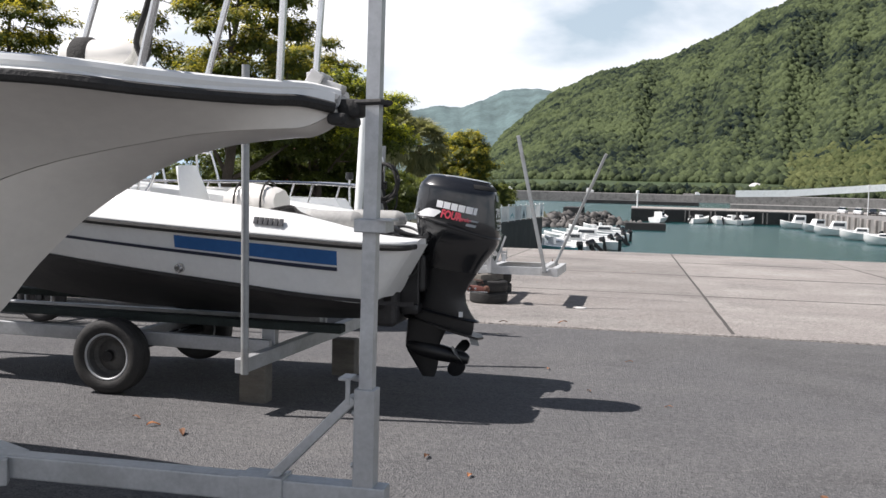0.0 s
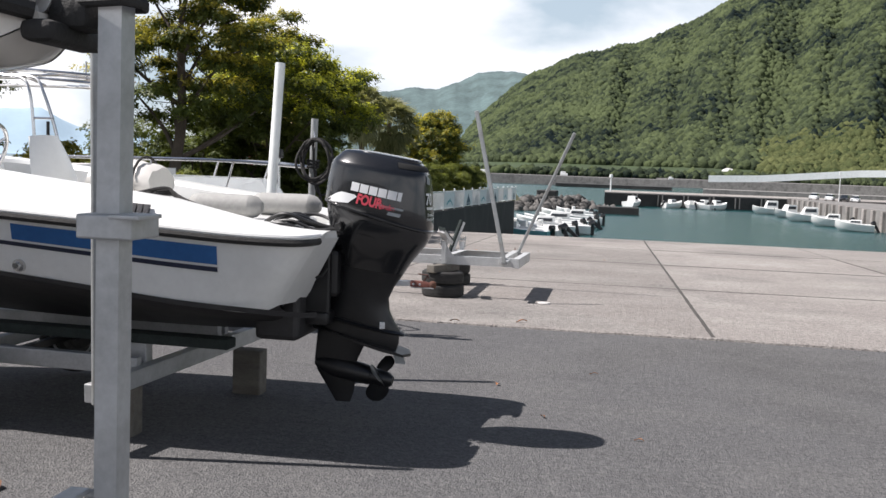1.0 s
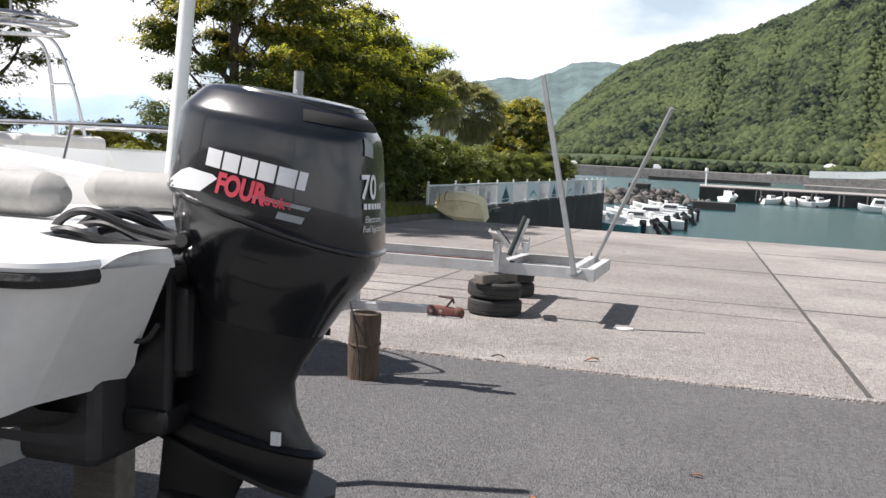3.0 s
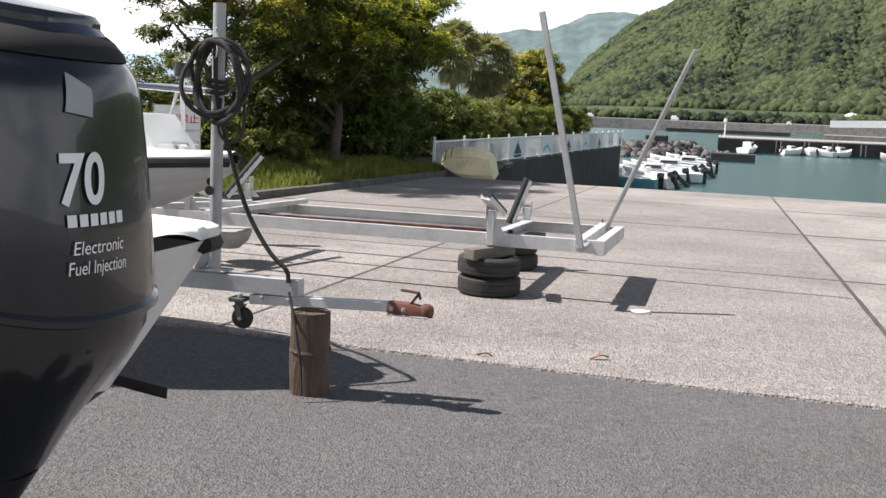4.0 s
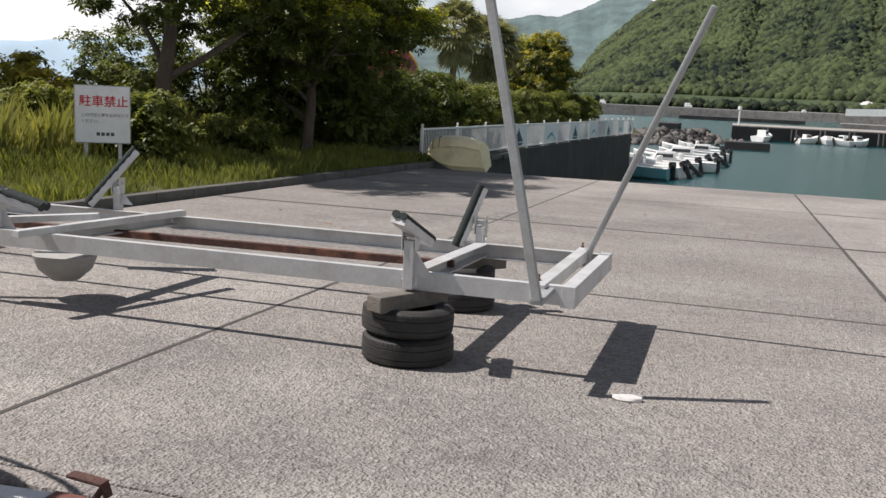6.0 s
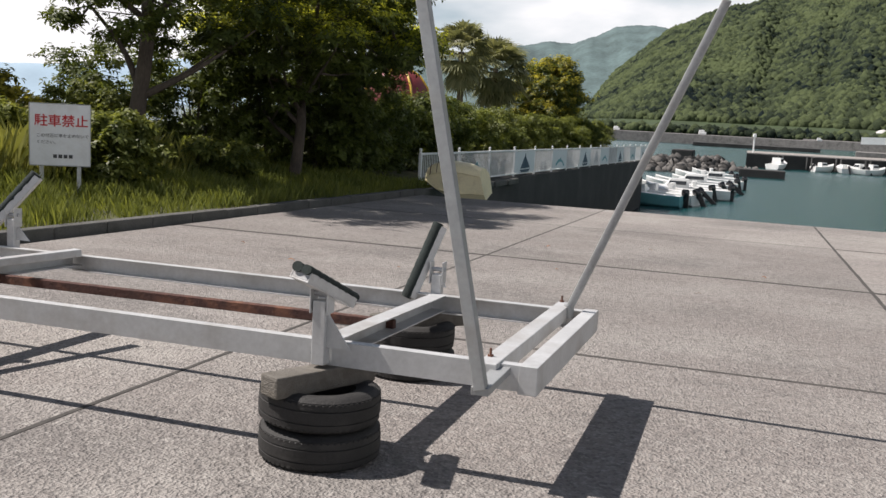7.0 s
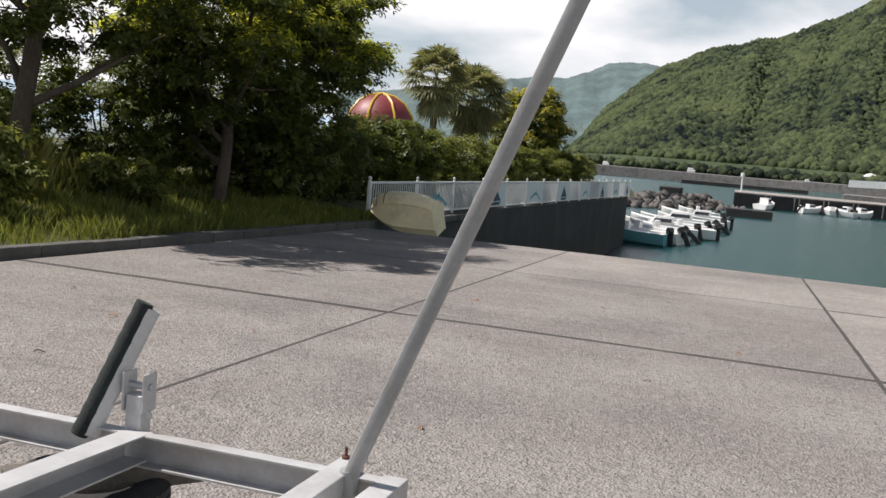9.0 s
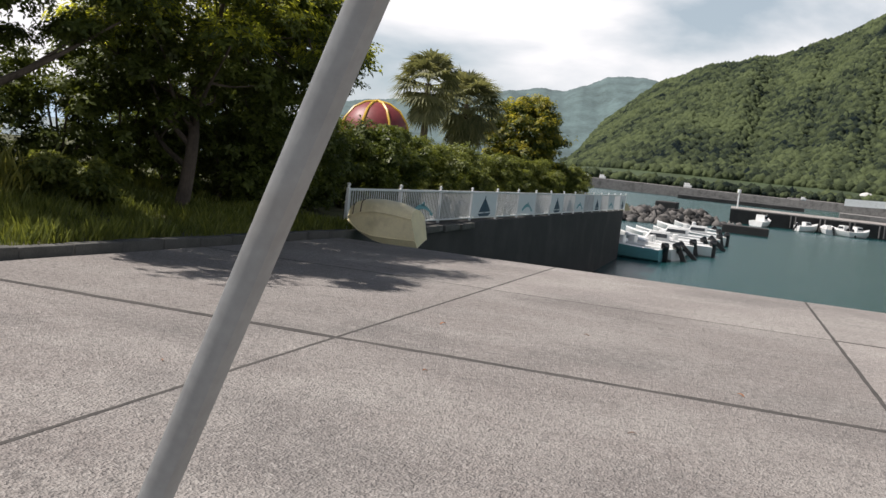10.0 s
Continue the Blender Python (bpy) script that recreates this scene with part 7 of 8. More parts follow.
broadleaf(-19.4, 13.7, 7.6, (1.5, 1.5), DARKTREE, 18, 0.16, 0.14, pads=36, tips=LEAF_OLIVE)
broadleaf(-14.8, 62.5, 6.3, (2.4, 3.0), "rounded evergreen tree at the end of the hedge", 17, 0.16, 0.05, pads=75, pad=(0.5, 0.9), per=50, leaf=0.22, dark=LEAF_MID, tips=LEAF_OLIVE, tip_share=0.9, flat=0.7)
palm(-16.4, 47.0, 5.15, 1, 64, 1.9)
palm(-16.1, 53.0, 4.7, 2, 84, 2.3)
for k, (x, y, rx, ry, h, m) in enumerate(((-12.6, 28.5, 1.6, 2.2, 2.25, LEAF_MID), (-12.8, 32.5, 1.5, 2.4, 2.2, LEAF_MID), (-12.7, 36.8, 1.5, 2.5, 2.15, LEAF_HEDGE), (-12.8, 41.5, 1.5, 2.6, 2.1, LEAF_HEDGE), (-12.7, 46.5, 1.5, 2.8, 2.05, LEAF_HEDGE),
                                          (-12.8, 51.8, 1.5, 2.9, 2.1, LEAF_HEDGE), (-12.7, 57.5, 1.5, 3.2, 2.1, LEAF_HEDGE), (-12.8, 63.5, 1.5, 3.2, 2.1, LEAF_HEDGE), (-12.8, 69.5, 1.5, 3.3, 2.0, LEAF_HEDGE))):
    bush(x, y, rx, ry, h * 1.2, m, "clipped green hedge bush behind the white fence", 30 + k, per=30, leaf=0.15, clumps=120)
for k, (x, y, rx, ry, h, m) in enumerate(((-14.8, 12.6, 1.4, 1.2, 1.1, LEAF_HEDGE), (-12.3, 16.5, 0.9, 1.0, 1.0, LEAF_HEDGE), (-16.3, 14.0, 1.6, 1.4, 1.8, LEAF_OLIVE), (-11.9, 12.4, 0.8, 0.7, 1.5, LEAF_HEDGE), (-14.2, 22.0, 1.5, 2.4, 3.2, LEAF_DARK), (-11.9, 22.6, 0.8, 1.4, 2.4, LEAF_DARK),
                                          (-17.5, 10.5, 1.6, 1.4, 1.4, LEAF_HEDGE), (-15.6, 25.5, 2, 3, 3.6, LEAF_DARK), (-14.3, 18.6, 1.4, 1.4, 3.0, LEAF_DARK), (-12.6, 21.8, 1.2, 1.3, 2.8, LEAF_DARK), (-13.9, 20.0, 1.2, 1.4, 3.0, LEAF_DARK), (-15.9, 17.6, 1.6, 1.6, 2.8, LEAF_DARK), (-12.3, 24.9, 1.2, 1.6, 3.0, LEAF_DARK), (-14.9, 15.6, 1.2, 1.1, 1.7, LEAF_HEDGE))):
    bush(x, y, rx, ry, h, m, "leafy wild bush under the trees", 50 + k, group="wild bushes", clumps=70, per=22)
grass_field("grass", 80000, (-15.5, -9.66, 3.5, 23.6), 0.30, GRASS_MAT, "uneven green grass along the kerb", 3, 0.007)
grass_field("tall_grass", 60000, (-26, -12.4, 2.0, 16), 0.85, REED_MAT, "tall yellow-green grass on the bank", 4, 0.008)


# ---- hills and far shore ----
def smooth(u):
    u = np.clip(u, 0, 1)
    return u * u * (3 - 2 * u)


RIDGE_AZ = [-30, -14, -9.8, -9.1, -8.6, -7.7, -6.4, -5.0, -2.5, -0.5, 1.2, 3.1, 4.7, 6.4, 8.0, 13.0, 20, 30, 45, 70]
RIDGE_EL = [0.0, 0.1, 0.5, 1.2, 2.0, 3.15, 4.3, 5.5, 6.6, 6.95, 7.4, 8.25, 8.95, 9.85, 10.4, 12.0, 13.5, 13.6, 12, 8]


def hill_height(az, r):
    """Height of the near hill over the water by direction (degrees) and distance; spurs run down slantwise."""
    top = np.tan(np.radians(np.interp(az, RIDGE_AZ, RIDGE_EL))) * r
    q = az - r * 0.0062
    spur = 0.14 * np.sin(q * 0.75 + 0.6) + 0.08 * np.sin(q * 1.7 + 0.5 * az + r * 0.006) + 0.03 * np.sin(q * 3.9 + r * 0.02)
    u = (r - 400) / 750
    return SEA + 3 + top * smooth(u) ** 0.8 * (1 + spur * np.clip(1.05 - u, 0, 1) * np.clip(u * 4, 0, 1))


def wooded(ob, *tags, **kw):
    ob.matrix_world = FAR
    return tagged(ob, *tags, **kw)


def hills():
    az = np.linspace(-26, 70, 200)
    rr = np.linspace(385, 1500, 60)
    A, R = np.meshgrid(az, rr)
    H = hill_height(A, R)
    H = np.where(R > 1150, hill_height(A, 1150.0) - (R - 1150) * 0.25, H)
    H[0] = SEA - 2
    v = np.stack([np.sin(np.radians(A)) * R - 1.2, np.cos(np.radians(A)) * R - 11.5, H], -1).reshape(-1, 3)
    n = 200
    i = np.arange(59)[:, None] * n + np.arange(n - 1)[None]
    q = np.stack([i, i + 1, i + n + 1, i + n], -1).reshape(-1, 4)
    wooded(np_mesh("hillside", v, q, HILL_SOIL, True), "steep wooded hillside across the harbour", "hill", kind="structure")
    # crowns of the wood
    rng = np.random.default_rng(21)
    bm = bmesh.new()
    bmesh.ops.create_icosphere(bm, subdivisions=1, radius=1)
    sv = np.array([v.co[:] for v in bm.verts])
    sf = np.array([[v.index for v in f.verts] for f in bm.faces])
    bm.free()

    def crowns(name, n, a0, a1, r0, r1, size, mat, label, keep=None):
        a = rng.uniform(a0, a1, n)
        u = rng.random(n)
        r = np.sqrt(r0 * r0 + u * (r1 * r1 - r0 * r0))
        h = hill_height(a, r)
        if keep is not None:
            k = keep(a, r, h)
            a, r, h = a[k], r[k], h[k]
        s = size * np.exp(rng.normal(size=len(a)) * 0.34).clip(0.45, 2.0) * (0.72 + r / 2000)
        c = np.stack([np.sin(np.radians(a)) * r - 1.2, np.cos(np.radians(a)) * r - 11.5, h + s * 0.25], -1)
        m = len(a)
        lump = 1 + 0.26 * rng.normal(size=(m, len(sv), 1)).clip(-1.4, 1.4)
        v = c[:, None, :] + sv[None] * lump * s[:, None, None] * np.array([1, 1, 1.15])
        f = sf[None] + (np.arange(m) * len(sv))[:, None, None]
        return wooded(np_mesh(name, v.reshape(-1, 3), f.reshape(-1, 3), mat, False, True), label, "forest", kind="stuff")
    crowns("forest", 96000, -10, 15.5, 420, 1160, 1.75, FOREST_MAT, "dense green broadleaf wood covering the hill", lambda a, r, h: (h > 6) & ~((a > 8.5) & (r < 560)))
    crowns("bamboo_grove", 5500, 8.3, 15.5, 430, 590, 1.7, BAMBOO_MAT, "yellow-green bamboo grove at the hill foot", lambda a, r, h: h > 4)
    crowns("shore_scrub", 1500, -9, 15, 388, 432, 1.35, FOREST_MAT, "low green scrub along the far shore")
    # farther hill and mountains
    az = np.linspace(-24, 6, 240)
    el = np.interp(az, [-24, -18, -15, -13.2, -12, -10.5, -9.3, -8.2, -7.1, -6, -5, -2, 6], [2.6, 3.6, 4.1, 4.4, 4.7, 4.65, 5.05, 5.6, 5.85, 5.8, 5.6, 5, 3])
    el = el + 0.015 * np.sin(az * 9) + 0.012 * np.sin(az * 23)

    def ridge(name, az, el, r, mat, label, depth):
        top = np.tan(np.radians(el)) * r
        rows = []
        for u in np.linspace(0, 1, 40):
            rad = r - depth * (1 - u)
            ripple = 1 + math.sin(math.pi * u) * (0.045 * np.sin(az * 1.4 - u * 5) + 0.02 * np.sin(az * 3.1 + u * 6 + 2))
            rows.append(np.stack([np.sin(np.radians(az)) * rad, np.cos(np.radians(az)) * rad, -6 + (top + 6) * smooth(u) * ripple], -1))
        v = np.concatenate(rows)
        n = len(az)
        i = np.arange(39)[:, None] * n + np.arange(n - 1)[None]
        q = np.stack([i, i + 1, i + n + 1, i + n], -1).reshape(-1, 4)
        return tagged(np_mesh(name, v, q, mat, True), label, "hill", kind="structure")
    ridge("far_hill", az, el, 3600, FAR_HILL, "wooded hill farther off, haze put into its blue-green colour", 1300)
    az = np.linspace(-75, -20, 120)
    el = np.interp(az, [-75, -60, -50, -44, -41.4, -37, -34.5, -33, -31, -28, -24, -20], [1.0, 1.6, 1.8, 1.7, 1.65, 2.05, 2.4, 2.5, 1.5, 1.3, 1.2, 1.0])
    ridge("distant_mountain", az, el + 0.04 * np.sin(az * 3), 4300, FAR_MOUNT, "mountain across the bay, haze put into its pale blue colour", 500)


hills()


def placed_far(ob, *tags, **kw):
    ob.matrix_world = FAR
    return tagged(ob, *tags, **kw)


def far_single(*args, **kw):
    ob = single(*args, **kw)
    ob.matrix_world = FAR
    return ob


def far_shore():
    def polar(az, r, z):
        return (math.sin(radians(az)) * r - 1.2, math.cos(radians(az)) * r - 11.5, z)
    # low sea wall and road along the far shore
    for name, a0, a1, r, z0, z1, w, mat, label in (
            ("far_breakwater", -12, 3.2, 285, SEA - 1, 0.45, 10, CONCRETE_OLD, "long low grey concrete breakwater across the harbour"),
            ("far_quay", 2.6, 30, 345, SEA - 1, 0.6, 40, CONCRETE_OLD, "grey concrete quay wall on the far shore")):
        n = 24
        rings = []
        for k in range(n + 1):
            a = a0 + (a1 - a0) * k / n
            rings.append([polar(a, r, z0), polar(a, r + 0.5, z1), polar(a, r + w, z1 + 0.1), polar(a, r + w, z0)])
        far_single(name, loft(rings), mat, label, "breakwater", kind="structure", smooth=False)
    rings = [[polar(a, r, z) for r, z in ((262, SEA - 1), (262, -1.35), (274, -1.35), (274, SEA - 1))] for a in (-3.2, 0, 3.5)]
    far_single("inner_breakwater", loft(rings), WALL_DARK, "dark low inner breakwater", "breakwater", kind="structure", smooth=False)
    rings = [[polar(a, r, z) for r, z in ((200, SEA - 1), (200, -0.75), (216, -0.75), (216, SEA - 1))] for a in (5.2, 9, 14, 30)]
    far_single("inner_quay", loft(rings), CONCRETE_OLD, "grey concrete inner quay", "quay", kind="structure", smooth=False)
    # white elevated road barrier
    rings = []
    for a, z in ((5.5, 2.3), (7, 2.6), (8.3, 2.9), (9.7, 3.6), (11, 4.3), (13.4, 5.6), (20, 7)):
        rings.append([polar(a, 335, z - 2.2), polar(a, 335, z), polar(a, 337, z), polar(a, 337, z - 2.2)])
    far_single("white_road_wall", loft(rings), FENCE_WHITE, "long white wall of the shore road", "wall", kind="structure", smooth=False)
    for a, L, hh in ((-8.7, 0.55, 0.8), (-8.4, 0.6, 0.9), (-7.5, 0.9, 1.1), (-2.75, 1.1, 1.3), (3.4, 0.7, 0.9)):
        x, y, z = polar(a, 290, 0.53)
        v = box(x - L, y - 0.5, z, x + L, y + 0.5, z + hh * 0.6, 0.12)
        van = far_single("parked_van", join(v, box(x - L * 0.9, y - 0.45, z + hh * 0.55, x + L * 0.5, y + 0.45, z + hh, 0.12)), FENCE_WHITE, "small white van on the far shore road", "van", "vehicles on the far shore")


def pier():
    """The quay with moored boats in the middle distance."""
    y0 = 112.5
    rings = []
    for x, y in ((-1.9, 112.2), (8, 113.3), (17, 114.4), (40, 117)):
        rings.append([(x, y, -5), (x, y, -0.72), (x + 0.1, y + 9, -0.62), (x + 0.1, y + 9, -5)])
    far_single("pier", loft(rings), WALL_DARK, "dark concrete pier with a pale top across the basin", "pier", kind="structure", smooth=False)
    rings = [[(x, y - 0.02, -0.72), (x, y - 0.02, -0.60), (x, y + 9, -0.52), (x, y + 9, -0.62)] for x, y in ((-1.9, 112.2), (8, 113.3), (17, 114.4), (40, 117))]
    far_single("pier_top", loft(rings), CONCRETE, "pale concrete pier deck", "pier", kind="structure", smooth=False)
    far_single("quay_side", loft([[(x, y, -5), (x, y, -0.52), (x + 12, y, -0.85), (x + 12, y, -5)] for x, y in ((20.5, 62), (20.5, 116))]), CONCRETE_OLD, "grey concrete quay along the basin", "quay", kind="structure", smooth=False)
    p = thing("pier_beacon", (-1.2, 113.6, -0.62), "slim white beacon post on the pier end", "beacon")
    part("mast", tube([(-1.2, 113.6, -0.62), (-1.2, 113.6, 1.2)], 0.09, 8), FENCE_WHITE, p)
    part("lamp", lathe([(0, 0.4), (0.2, 0.35), (0.22, 0), (0, 0)], 10, "z", (-1.2, 113.6, 1.2)), FENCE_WHITE, p)
    p.matrix_world = FAR @ p.matrix_world
    for k in range(12):
        x = 1.5 + 3.1 * k
        far_single("pier_ladder", join(*[box(x + d, 112.0 + 0.112 * x - 0.03 * x, -2.1, x + d + 0.12, 112.18 + 0.082 * x, -0.62, 0) for d in (0, 0.5)]), CONCRETE_OLD, "pale rubbing posts on the pier face", "post", "pier posts", smooth=False)


def small_boat(x, y, turn, L=5.0, mat=None, cabin=0.0, motor=True, seed=0, label="small white open motor boat moored in the harbour"):
    """A moored boat: hull, rub rail, deck with a well, optional cabin, outboard."""
    mat = mat or WHITE_GEL
    b = new("moored_boat")
    tagged(b, label, "boat", "boats moored in the harbour")
    k = L / 5.0
    st = [(-2.5 * k, -0.25, 0.72, 0.05, 0.85, 0.55), (-1.0 * k, -0.25, 0.75, 0.07, 0.92, 0.58), (0.6 * k, -0.2, 0.6, 0.12, 0.85, 0.66), (1.7 * k, -0.05, 0.3, 0.25, 0.55, 0.78), (2.4 * k, 0.35, 0.03, 0.55, 0.08, 0.92)]
    rows, bottom, side = hull_skins(st, 0, steps=3)
    part("hull", join(loft(bottom, closed=False), loft([s[0] for s in side], closed=False), loft([s[1] for s in side], closed=False)), mat, b)
    dk = [[(x_, -gy, gz), (x_, -gy * 0.72, gz + 0.03), (x_, -gy * 0.68, gz - (0.28 if x_ < 0.4 * k else -0.05)), (x_, gy * 0.68, gz - (0.28 if x_ < 0.4 * k else -0.05)), (x_, gy * 0.72, gz + 0.03), (x_, gy, gz)] for x_, kz, cy, cz, gy, gz in rows]
    part("deck", loft(dk, closed=False), WHITE_GEL, b)
    e = bmesh.new()
    e.faces.new([e.verts.new(p) for p in side[0][0][::-1] + bottom[0][1:-1] + side[0][1]])
    part("transom", e, mat, b, smooth=False)
    if cabin:
        part("cabin", loft([[(-0.9 * k, -0.55, 0.5), (0.8 * k, -0.5, 0.6), (0.8 * k, 0.5, 0.6), (-0.9 * k, 0.55, 0.5)], [(-0.9 * k, -0.5, 0.6 + cabin), (0.35 * k, -0.42, 0.6 + cabin), (0.35 * k, 0.42, 0.6 + cabin), (-0.9 * k, 0.5, 0.6 + cabin)]]), WHITE_GEL, b, smooth=False)
        part("cabin_window", loft([[(-0.7 * k, -0.56, 0.6 + cabin * 0.4), (0.5 * k, -0.5, 0.6 + cabin * 0.4), (0.5 * k, 0.5, 0.6 + cabin * 0.4), (-0.7 * k, 0.56, 0.6 + cabin * 0.4)], [(-0.7 * k, -0.53, 0.6 + cabin * 0.8), (0.43 * k, -0.46, 0.6 + cabin * 0.8), (0.43 * k, 0.46, 0.6 + cabin * 0.8), (-0.7 * k, 0.53, 0.6 + cabin * 0.8)]]), CAR_GLASS, b, smooth=False)
    else:
        part("thwart", box(-0.7 * k, -0.6, 0.42, -0.35 * k, 0.6, 0.48, 0.01), WHITE_GEL, b)
        part("console", box(-0.1 * k, -0.25, 0.3, 0.3 * k, 0.25, 0.98, 0.05), WHITE_GEL, b)
    if motor:
        m = part("outboard", loft([[(-2.60 * k - 0.2 * math.cos(a) * f, 0.13 * math.sin(a) * f, z) for a in (2 * math.pi * i / 10 for i in range(10))] for f, z in ((0.3, 0.25), (0.8, 0.55), (1, 0.62), (1, 0.80), (0.7, 0.88))]), COWL_BLACK, b, "black outboard motor")
        leg = part("leg", box(-2.7 * k - 0.1, -0.07, -0.4, -2.6 * k + 0.05, 0.07, 0.6, 0.02), LEG_BLACK, b)
        tilt = Matrix.Translation((-2.55 * k, 0, 0.45)) @ Matrix.Rotation(radians((0, 28, 48, 12)[seed % 4]), 4, "Y") @ Matrix.Translation((2.55 * k, 0, -0.45))
        for o in (m, leg):
            o.data.transform(tilt)
    b.matrix_world = FAR @ pose(x, y, SEA + 0.02, 0, 0, turn)
    return b


def armour_stones():
    rng = np.random.default_rng(9)
    bm = bmesh.new()
    bmesh.ops.create_icosphere(bm, subdivisions=1, radius=1)
    sv = np.array([v.co[:] for v in bm.verts])
    sf = np.array([[v.index for v in f.verts] for f in bm.faces])
    bm.free()
    n = 900
    y = rng.uniform(84, 101, n)
    d = rng.normal(size=n) * 1.9
    x = -13.5 + (y - 84) * 0.50 + d
    top = SEA + 0.1 + 0.85 * np.exp(-(d / 2.2) ** 2)
    z = rng.uniform(SEA - 0.3, top)
    z = np.maximum(z, top - 0.8)
    s = rng.uniform(0.28, 0.6, n)
    v = np.stack([x, y, z], -1)[:, None, :] + sv[None] * (1 + 0.28 * rng.normal(size=(n, len(sv), 1)).clip(-1.5, 1.5)) * s[:, None, None]
    f = sf[None] + (np.arange(n) * len(sv))[:, None, None]
    placed_far(np_mesh("armour_stones", v.reshape(-1, 3), f.reshape(-1, 3), ROCK, False, True), "heap of dark rough breakwater stones", "stones", kind="stuff")
    far_single("breakwater_head", box(-10.8, 118, -3, -8.2, 123, -0.85, 0.1), WALL_DARK, "dark concrete block at the breakwater head", "block", kind="structure", smooth=False)


far_shore()
pier()
armour_stones()
rb = random.Random(17)
for k, (sx, sy) in enumerate(((-4.45, 49.3), (-3.75, 51.0), (-3.3, 52.6), (-2.9, 54.4), (-2.6, 56.4), (-2.3, 58.5), (-1.9, 61.0), (-1.7, 63.8), (-2.0, 67), (-2.4, 71), (-2.6, 75.5))):
    L = 3.9 + rb.uniform(-.8, .9)
    small_boat(sx - L / 2 + rb.uniform(-.7, .25), sy * 1.1 - 8.6 + rb.uniform(-.5, .5), 176 + rb.uniform(-13, 13), L, TEAL_HULL if k == 0 else WHITE_GEL, 0.5 if k in (3, 6, 8) else 0.0, True, k)
for x, y, L, c in ((1.6, 110.9, 5.0, 1.1), (6.4, 111.5, 4.4, 0.7), (8.6, 111.4, 4.2, 0.0), (9.9, 110.8, 4.6, 0.9), (11.6, 111.0, 4.6, 0.9), (16.6, 104.0, 7.5, 1.5), (17.2, 96.0, 6.5, 1.2), (17.6, 88.0, 8.0, 1.3), (18.0, 80, 6.5, 0.8), (18.2, 73.0, 5.5, 0.5)):
    small_boat(x, y, rb.choice((20, 150, 60, 110)) if y > 106 else 180 + rb.uniform(-25, 25), L * 0.54, None, c * 0.62, c < 1, 1)
far_single("mooring_raft", box(-2.3, 85.3, SEA - 0.3, 1.6, 87.6, SEA + 0.7, 0.05), WALL_DARK, "dark floating mooring raft", "raft", smooth=False)
rd = thing("dome_building", (-44.6, 112, 0), "dark red domed roof with gold ribs behind the trees", "building")
part("dome", lathe([(0, 4.4), (1.6, 4.1), (3.0, 3.3), (4.0, 2.0), (4.4, 0.6), (4.4, -8), (0, -8)], 28, "z", (-44.6, 112, 3.0)), DOME_RED, rd)
for k in range(8):
    a = 2 * math.pi * k / 8
    part("rib", tube([(-44.6 + r * math.cos(a), 112 + r * math.sin(a), 3.02 + h) for r, h in ((0, 4.45), (1.6, 4.15), (3.0, 3.35), (4.02, 2.0), (4.42, 0.6))], 0.16, 6), DOME_GOLD, rd)

def parked_car(x, y, z, turn, mat, label):
    """A small hatchback: shaped body, glasshouse, lamps and four wheels."""
    c = thing("parked_car", (x, y, z), label, "car", "cars on the basin quay")
    M = pose(x, y, z, 0, 0, turn)

    def put(name, bm, m, parent=c, note=""):
        bmesh.ops.transform(bm, matrix=M, verts=bm.verts)
        return part(name, bm, m, parent, note)
    side = [(-1.85, 0.30), (-1.88, 0.75), (-1.75, 0.92), (1.05, 0.95), (1.75, 0.78), (1.85, 0.55), (1.82, 0.30)]
    put("body", loft([[(u, w * f, v) for u, v in side] for w, f in ((-0.80, 0.97), (-0.80, 1.0), (0.80, 1.0), (0.80, 0.97))]), mat)
    put("cabin", loft([[(-1.70, -0.74, 0.92), (0.95, -0.74, 0.94), (0.95, 0.74, 0.94), (-1.70, 0.74, 0.92)], [(-1.50, -0.62, 1.40), (0.20, -0.62, 1.42), (0.20, 0.62, 1.42), (-1.50, 0.62, 1.40)]]), CAR_GLASS, c, "dark car windows")
    put("roof", loft([[(-1.52, -0.63, 1.40), (0.22, -0.63, 1.42), (0.22, 0.63, 1.42), (-1.52, 0.63, 1.40)], [(-1.38, -0.54, 1.47), (0.05, -0.54, 1.49), (0.05, 0.54, 1.49), (-1.38, 0.54, 1.47)]]), mat)
    for v in (-0.55, 0.55):
        put("headlight", box(1.76, v - 0.16, 0.60, 1.86, v + 0.16, 0.74, 0.02), STAINLESS)
        for u in (-1.15, 1.15):
            w = put("wheel", lathe([(0, -0.09), (0.24, -0.09), (0.29, -0.06), (0.30, 0.0), (0.29, 0.06), (0.24, 0.09), (0, 0.09)], 20, "y", (u, v * 1.36, 0.30)), RUBBER)
            put("rim", lathe([(0, -0.10), (0.17, -0.095), (0.18, 0.095), (0, 0.10)], 16, "y", (u, v * 1.36, 0.30)), GALV, w)
    return c


for cx, mat, label in ((42.0, FENCE_WHITE, "small white hatchback parked on the basin quay"), (45.2, FENCE_WHITE, "small white hatchback parked on the basin quay"), (48.2, LEG_BLACK, "small black hatchback parked on the basin quay"), (50.4, FENCE_WHITE, "small white hatchback parked on the basin quay")):
    parked_car(cx, 205.0, -2.18 - 0.0277 * (cx - 37.4), 250, mat, label)
lp = thing("street_lamp", (46.6, 203.0, -2.44), "tall pale lamp post on the basin quay", "street lamp")
part("pole", tube([(46.6, 203.0, -2.44), (46.6, 203.0, 3.3)], 0.10, 10, 0.07), FENCE_WHITE, lp)
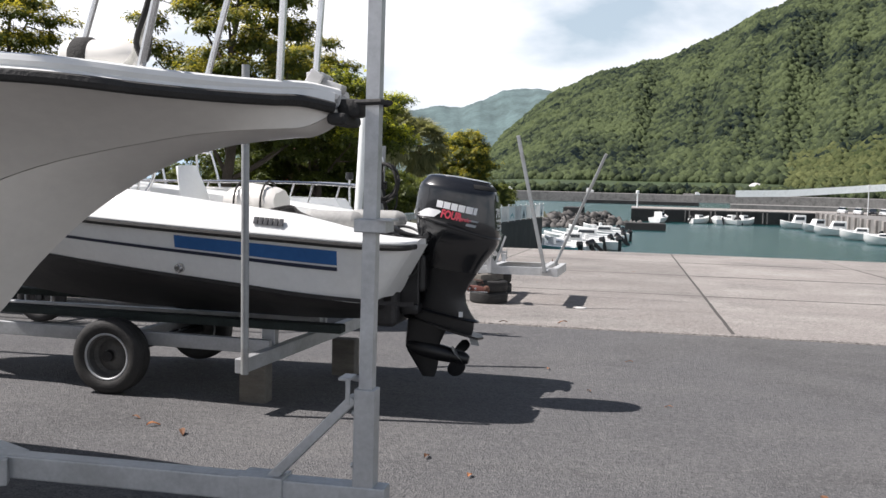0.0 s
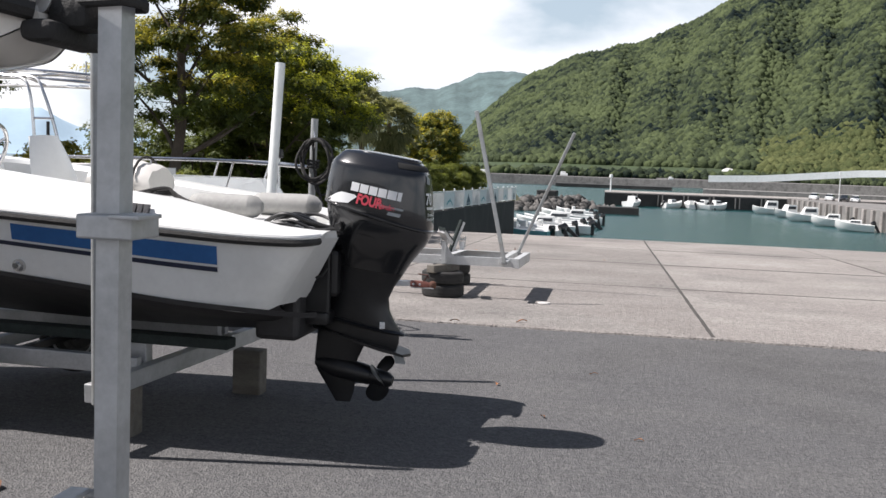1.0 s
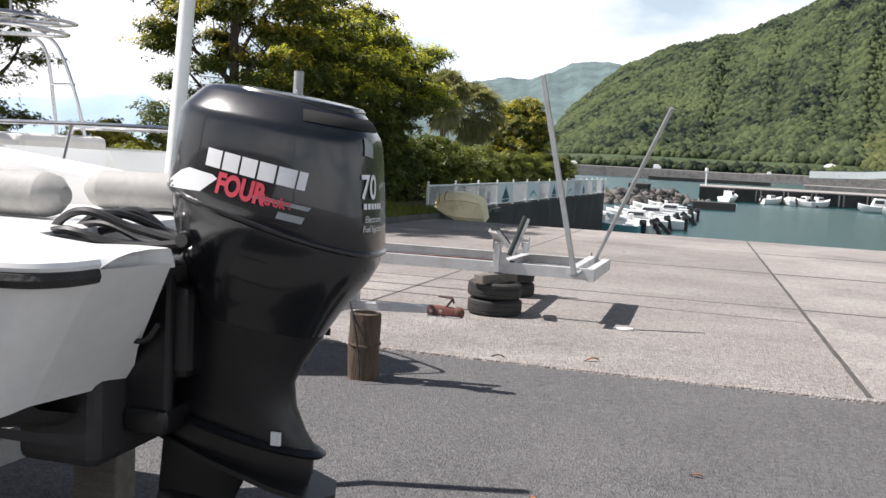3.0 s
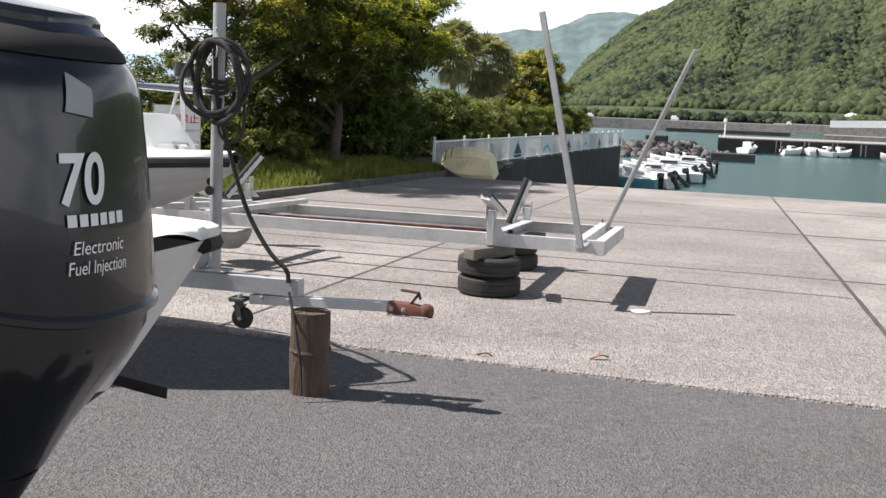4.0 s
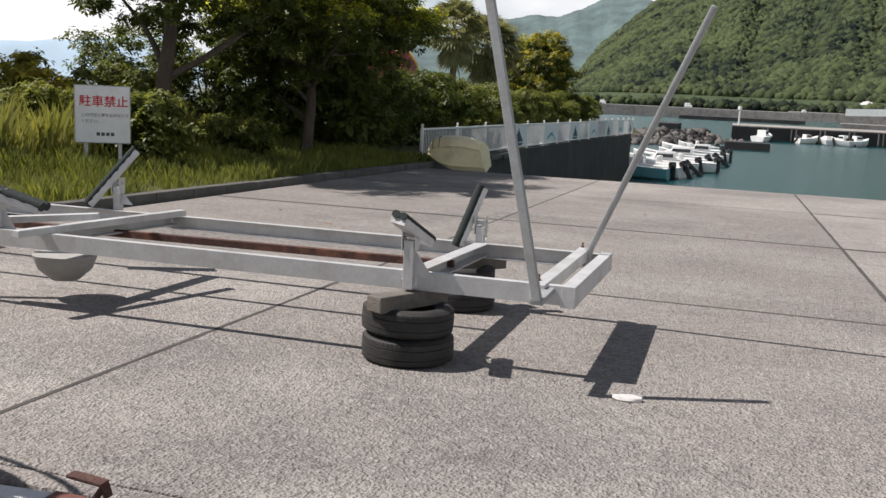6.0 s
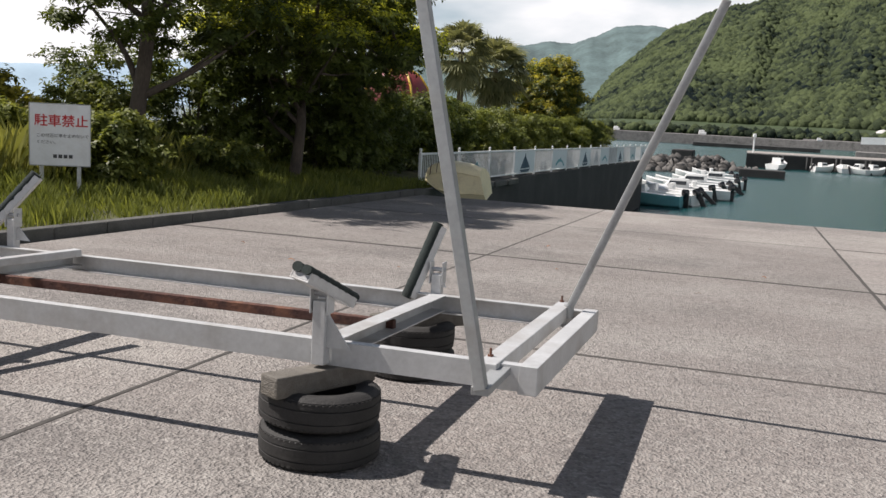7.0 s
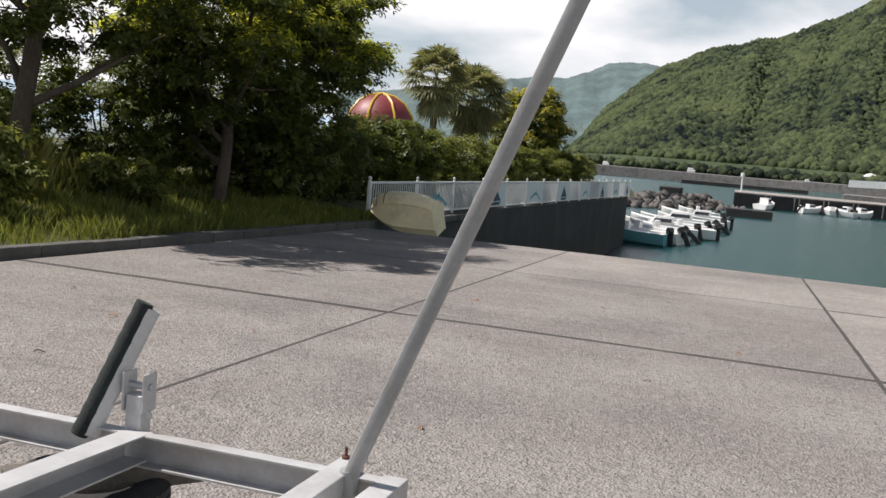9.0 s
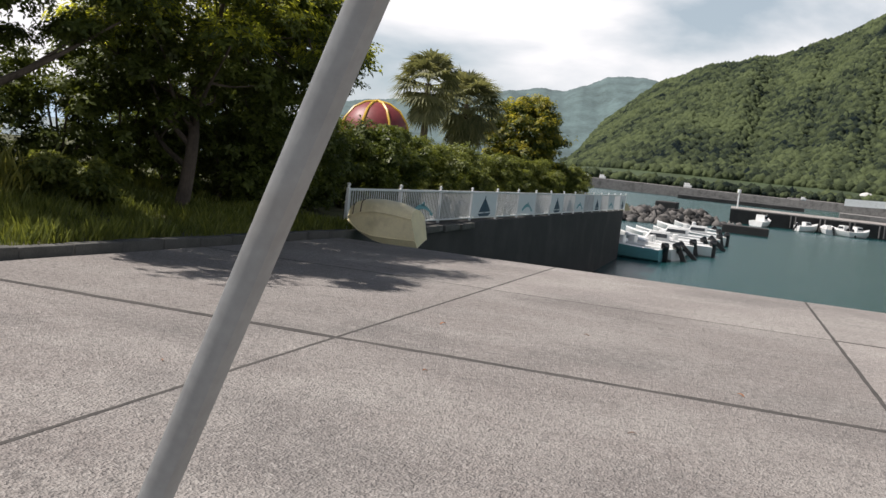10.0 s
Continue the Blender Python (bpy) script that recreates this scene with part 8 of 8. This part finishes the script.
part("lamp_head", box(46.35, 202.8, 3.1, 46.85, 203.2, 4.0, 0.05), FENCE_WHITE, lp, "pale box-shaped lamp head")
for k in range(16):
    yq = 70 + 2.9 * k
    far_single("quay_pile", box(20.25, yq, -4, 20.6, yq + 0.7, -0.56, 0.04), CONCRETE, "pale concrete pile on the basin quay face", "pile", "piles of the basin quay", smooth=False)
rm = random.Random(77)
mound = []
for i in range(9):
    u = i / 8
    ring_r = math.sin(math.pi * (0.04 + 0.92 * u)) ** 0.6
    mound.append([(52.6 + (u - 0.5) * 7.4, 455.5 + 2.6 * ring_r * math.cos(a) + rm.uniform(-.25, .25), 3.2 + (3.6 * ring_r * (0.75 + 0.25 * u) + rm.uniform(-.3, .3)) * max(-0.4, math.sin(a))) for a in (2 * math.pi * j / 14 for j in range(14))])
far_single("rock_slope", loft(mound), PALE_STONE, "bare pale rock face at the foot of the hill", "rock", kind="structure")
# ---- small things on the ground ----
def dry_leaf(x, y, s, seed):
    r = random.Random(seed)
    bm = bmesh.new()
    n = 9
    up, lo = [], []
    rows = []
    for k in range(n):
        u = k / (n - 1)
        w = 0.32 * math.sin(math.pi * u) ** 0.8
        z = 0.12 * math.sin(math.pi * u * 1.3) + 0.05
        rows.append([((u - 0.5) * s, -w * s * 0.5, (z + 0.06) * s), ((u - 0.5) * s, 0, z * s), ((u - 0.5) * s, w * s * 0.5, (z + 0.10) * s)])
    bm2 = loft(rows, closed=False)
    bm.free()
    ob = single("fallen_leaf", bm2, DRY_LEAF, "curled dry brown leaf lying on the ground", "leaf", "fallen leaves")
    ob.matrix_world = pose(x, y, slope(y) + 0.004, 0, 0, r.uniform(0, 360))


for k, (x, y, s) in enumerate(((-3.84, -6.23, 0.11), (-4.1, -6.1, 0.09), (-4.3, -5.95, 0.07), (-2.3, -6.3, 0.09), (-2.0, -6.6, 0.08), (-1.7, -7.2, 0.08), (-0.2, -6.5, 0.10), (-1.5, -4.0, 0.07), (-1.9, -3.1, 0.08), (-0.9, -4.4, 0.06), (-2.04, 0.38, 0.13), (-2.75, 0.10, 0.12), (-1.2, -2.4, 0.07), (-3.0, 6.6, 0.07),
                                (-6.4, 8.3, 0.08), (-7.6, 9.3, 0.08), (-5.2, 8.6, 0.07), (-1.9, 9.0, 0.06), (-3.6, 9.8, 0.06), (-4.2, 12.2, 0.09), (-1.2, 11.0, 0.07), (-5.9, 6.8, 0.08), (-2.8, 13.0, 0.07), (-0.8, -8.4, 0.07), (-2.7, -7.4, 0.06))):
    dry_leaf(x, y, s, k)
rs = random.Random(31)
rr = []
for k in range(7):
    u = k / 6
    w = 0.055 * math.sin(math.pi * (0.08 + 0.84 * u))
    rr.append([(-2.0 + 0.16 * u, 2.21 + w * math.cos(a) + rs.uniform(-.01, .01), slope(2.2) + 0.012 + 0.018 * math.sin(a) + rs.uniform(-.004, .004)) for a in (2 * math.pi * i / 8 for i in range(8))])
single("pale_rag", loft(rr), PALE_STONE, "crumpled pale scrap on the concrete", "scrap")
yard()
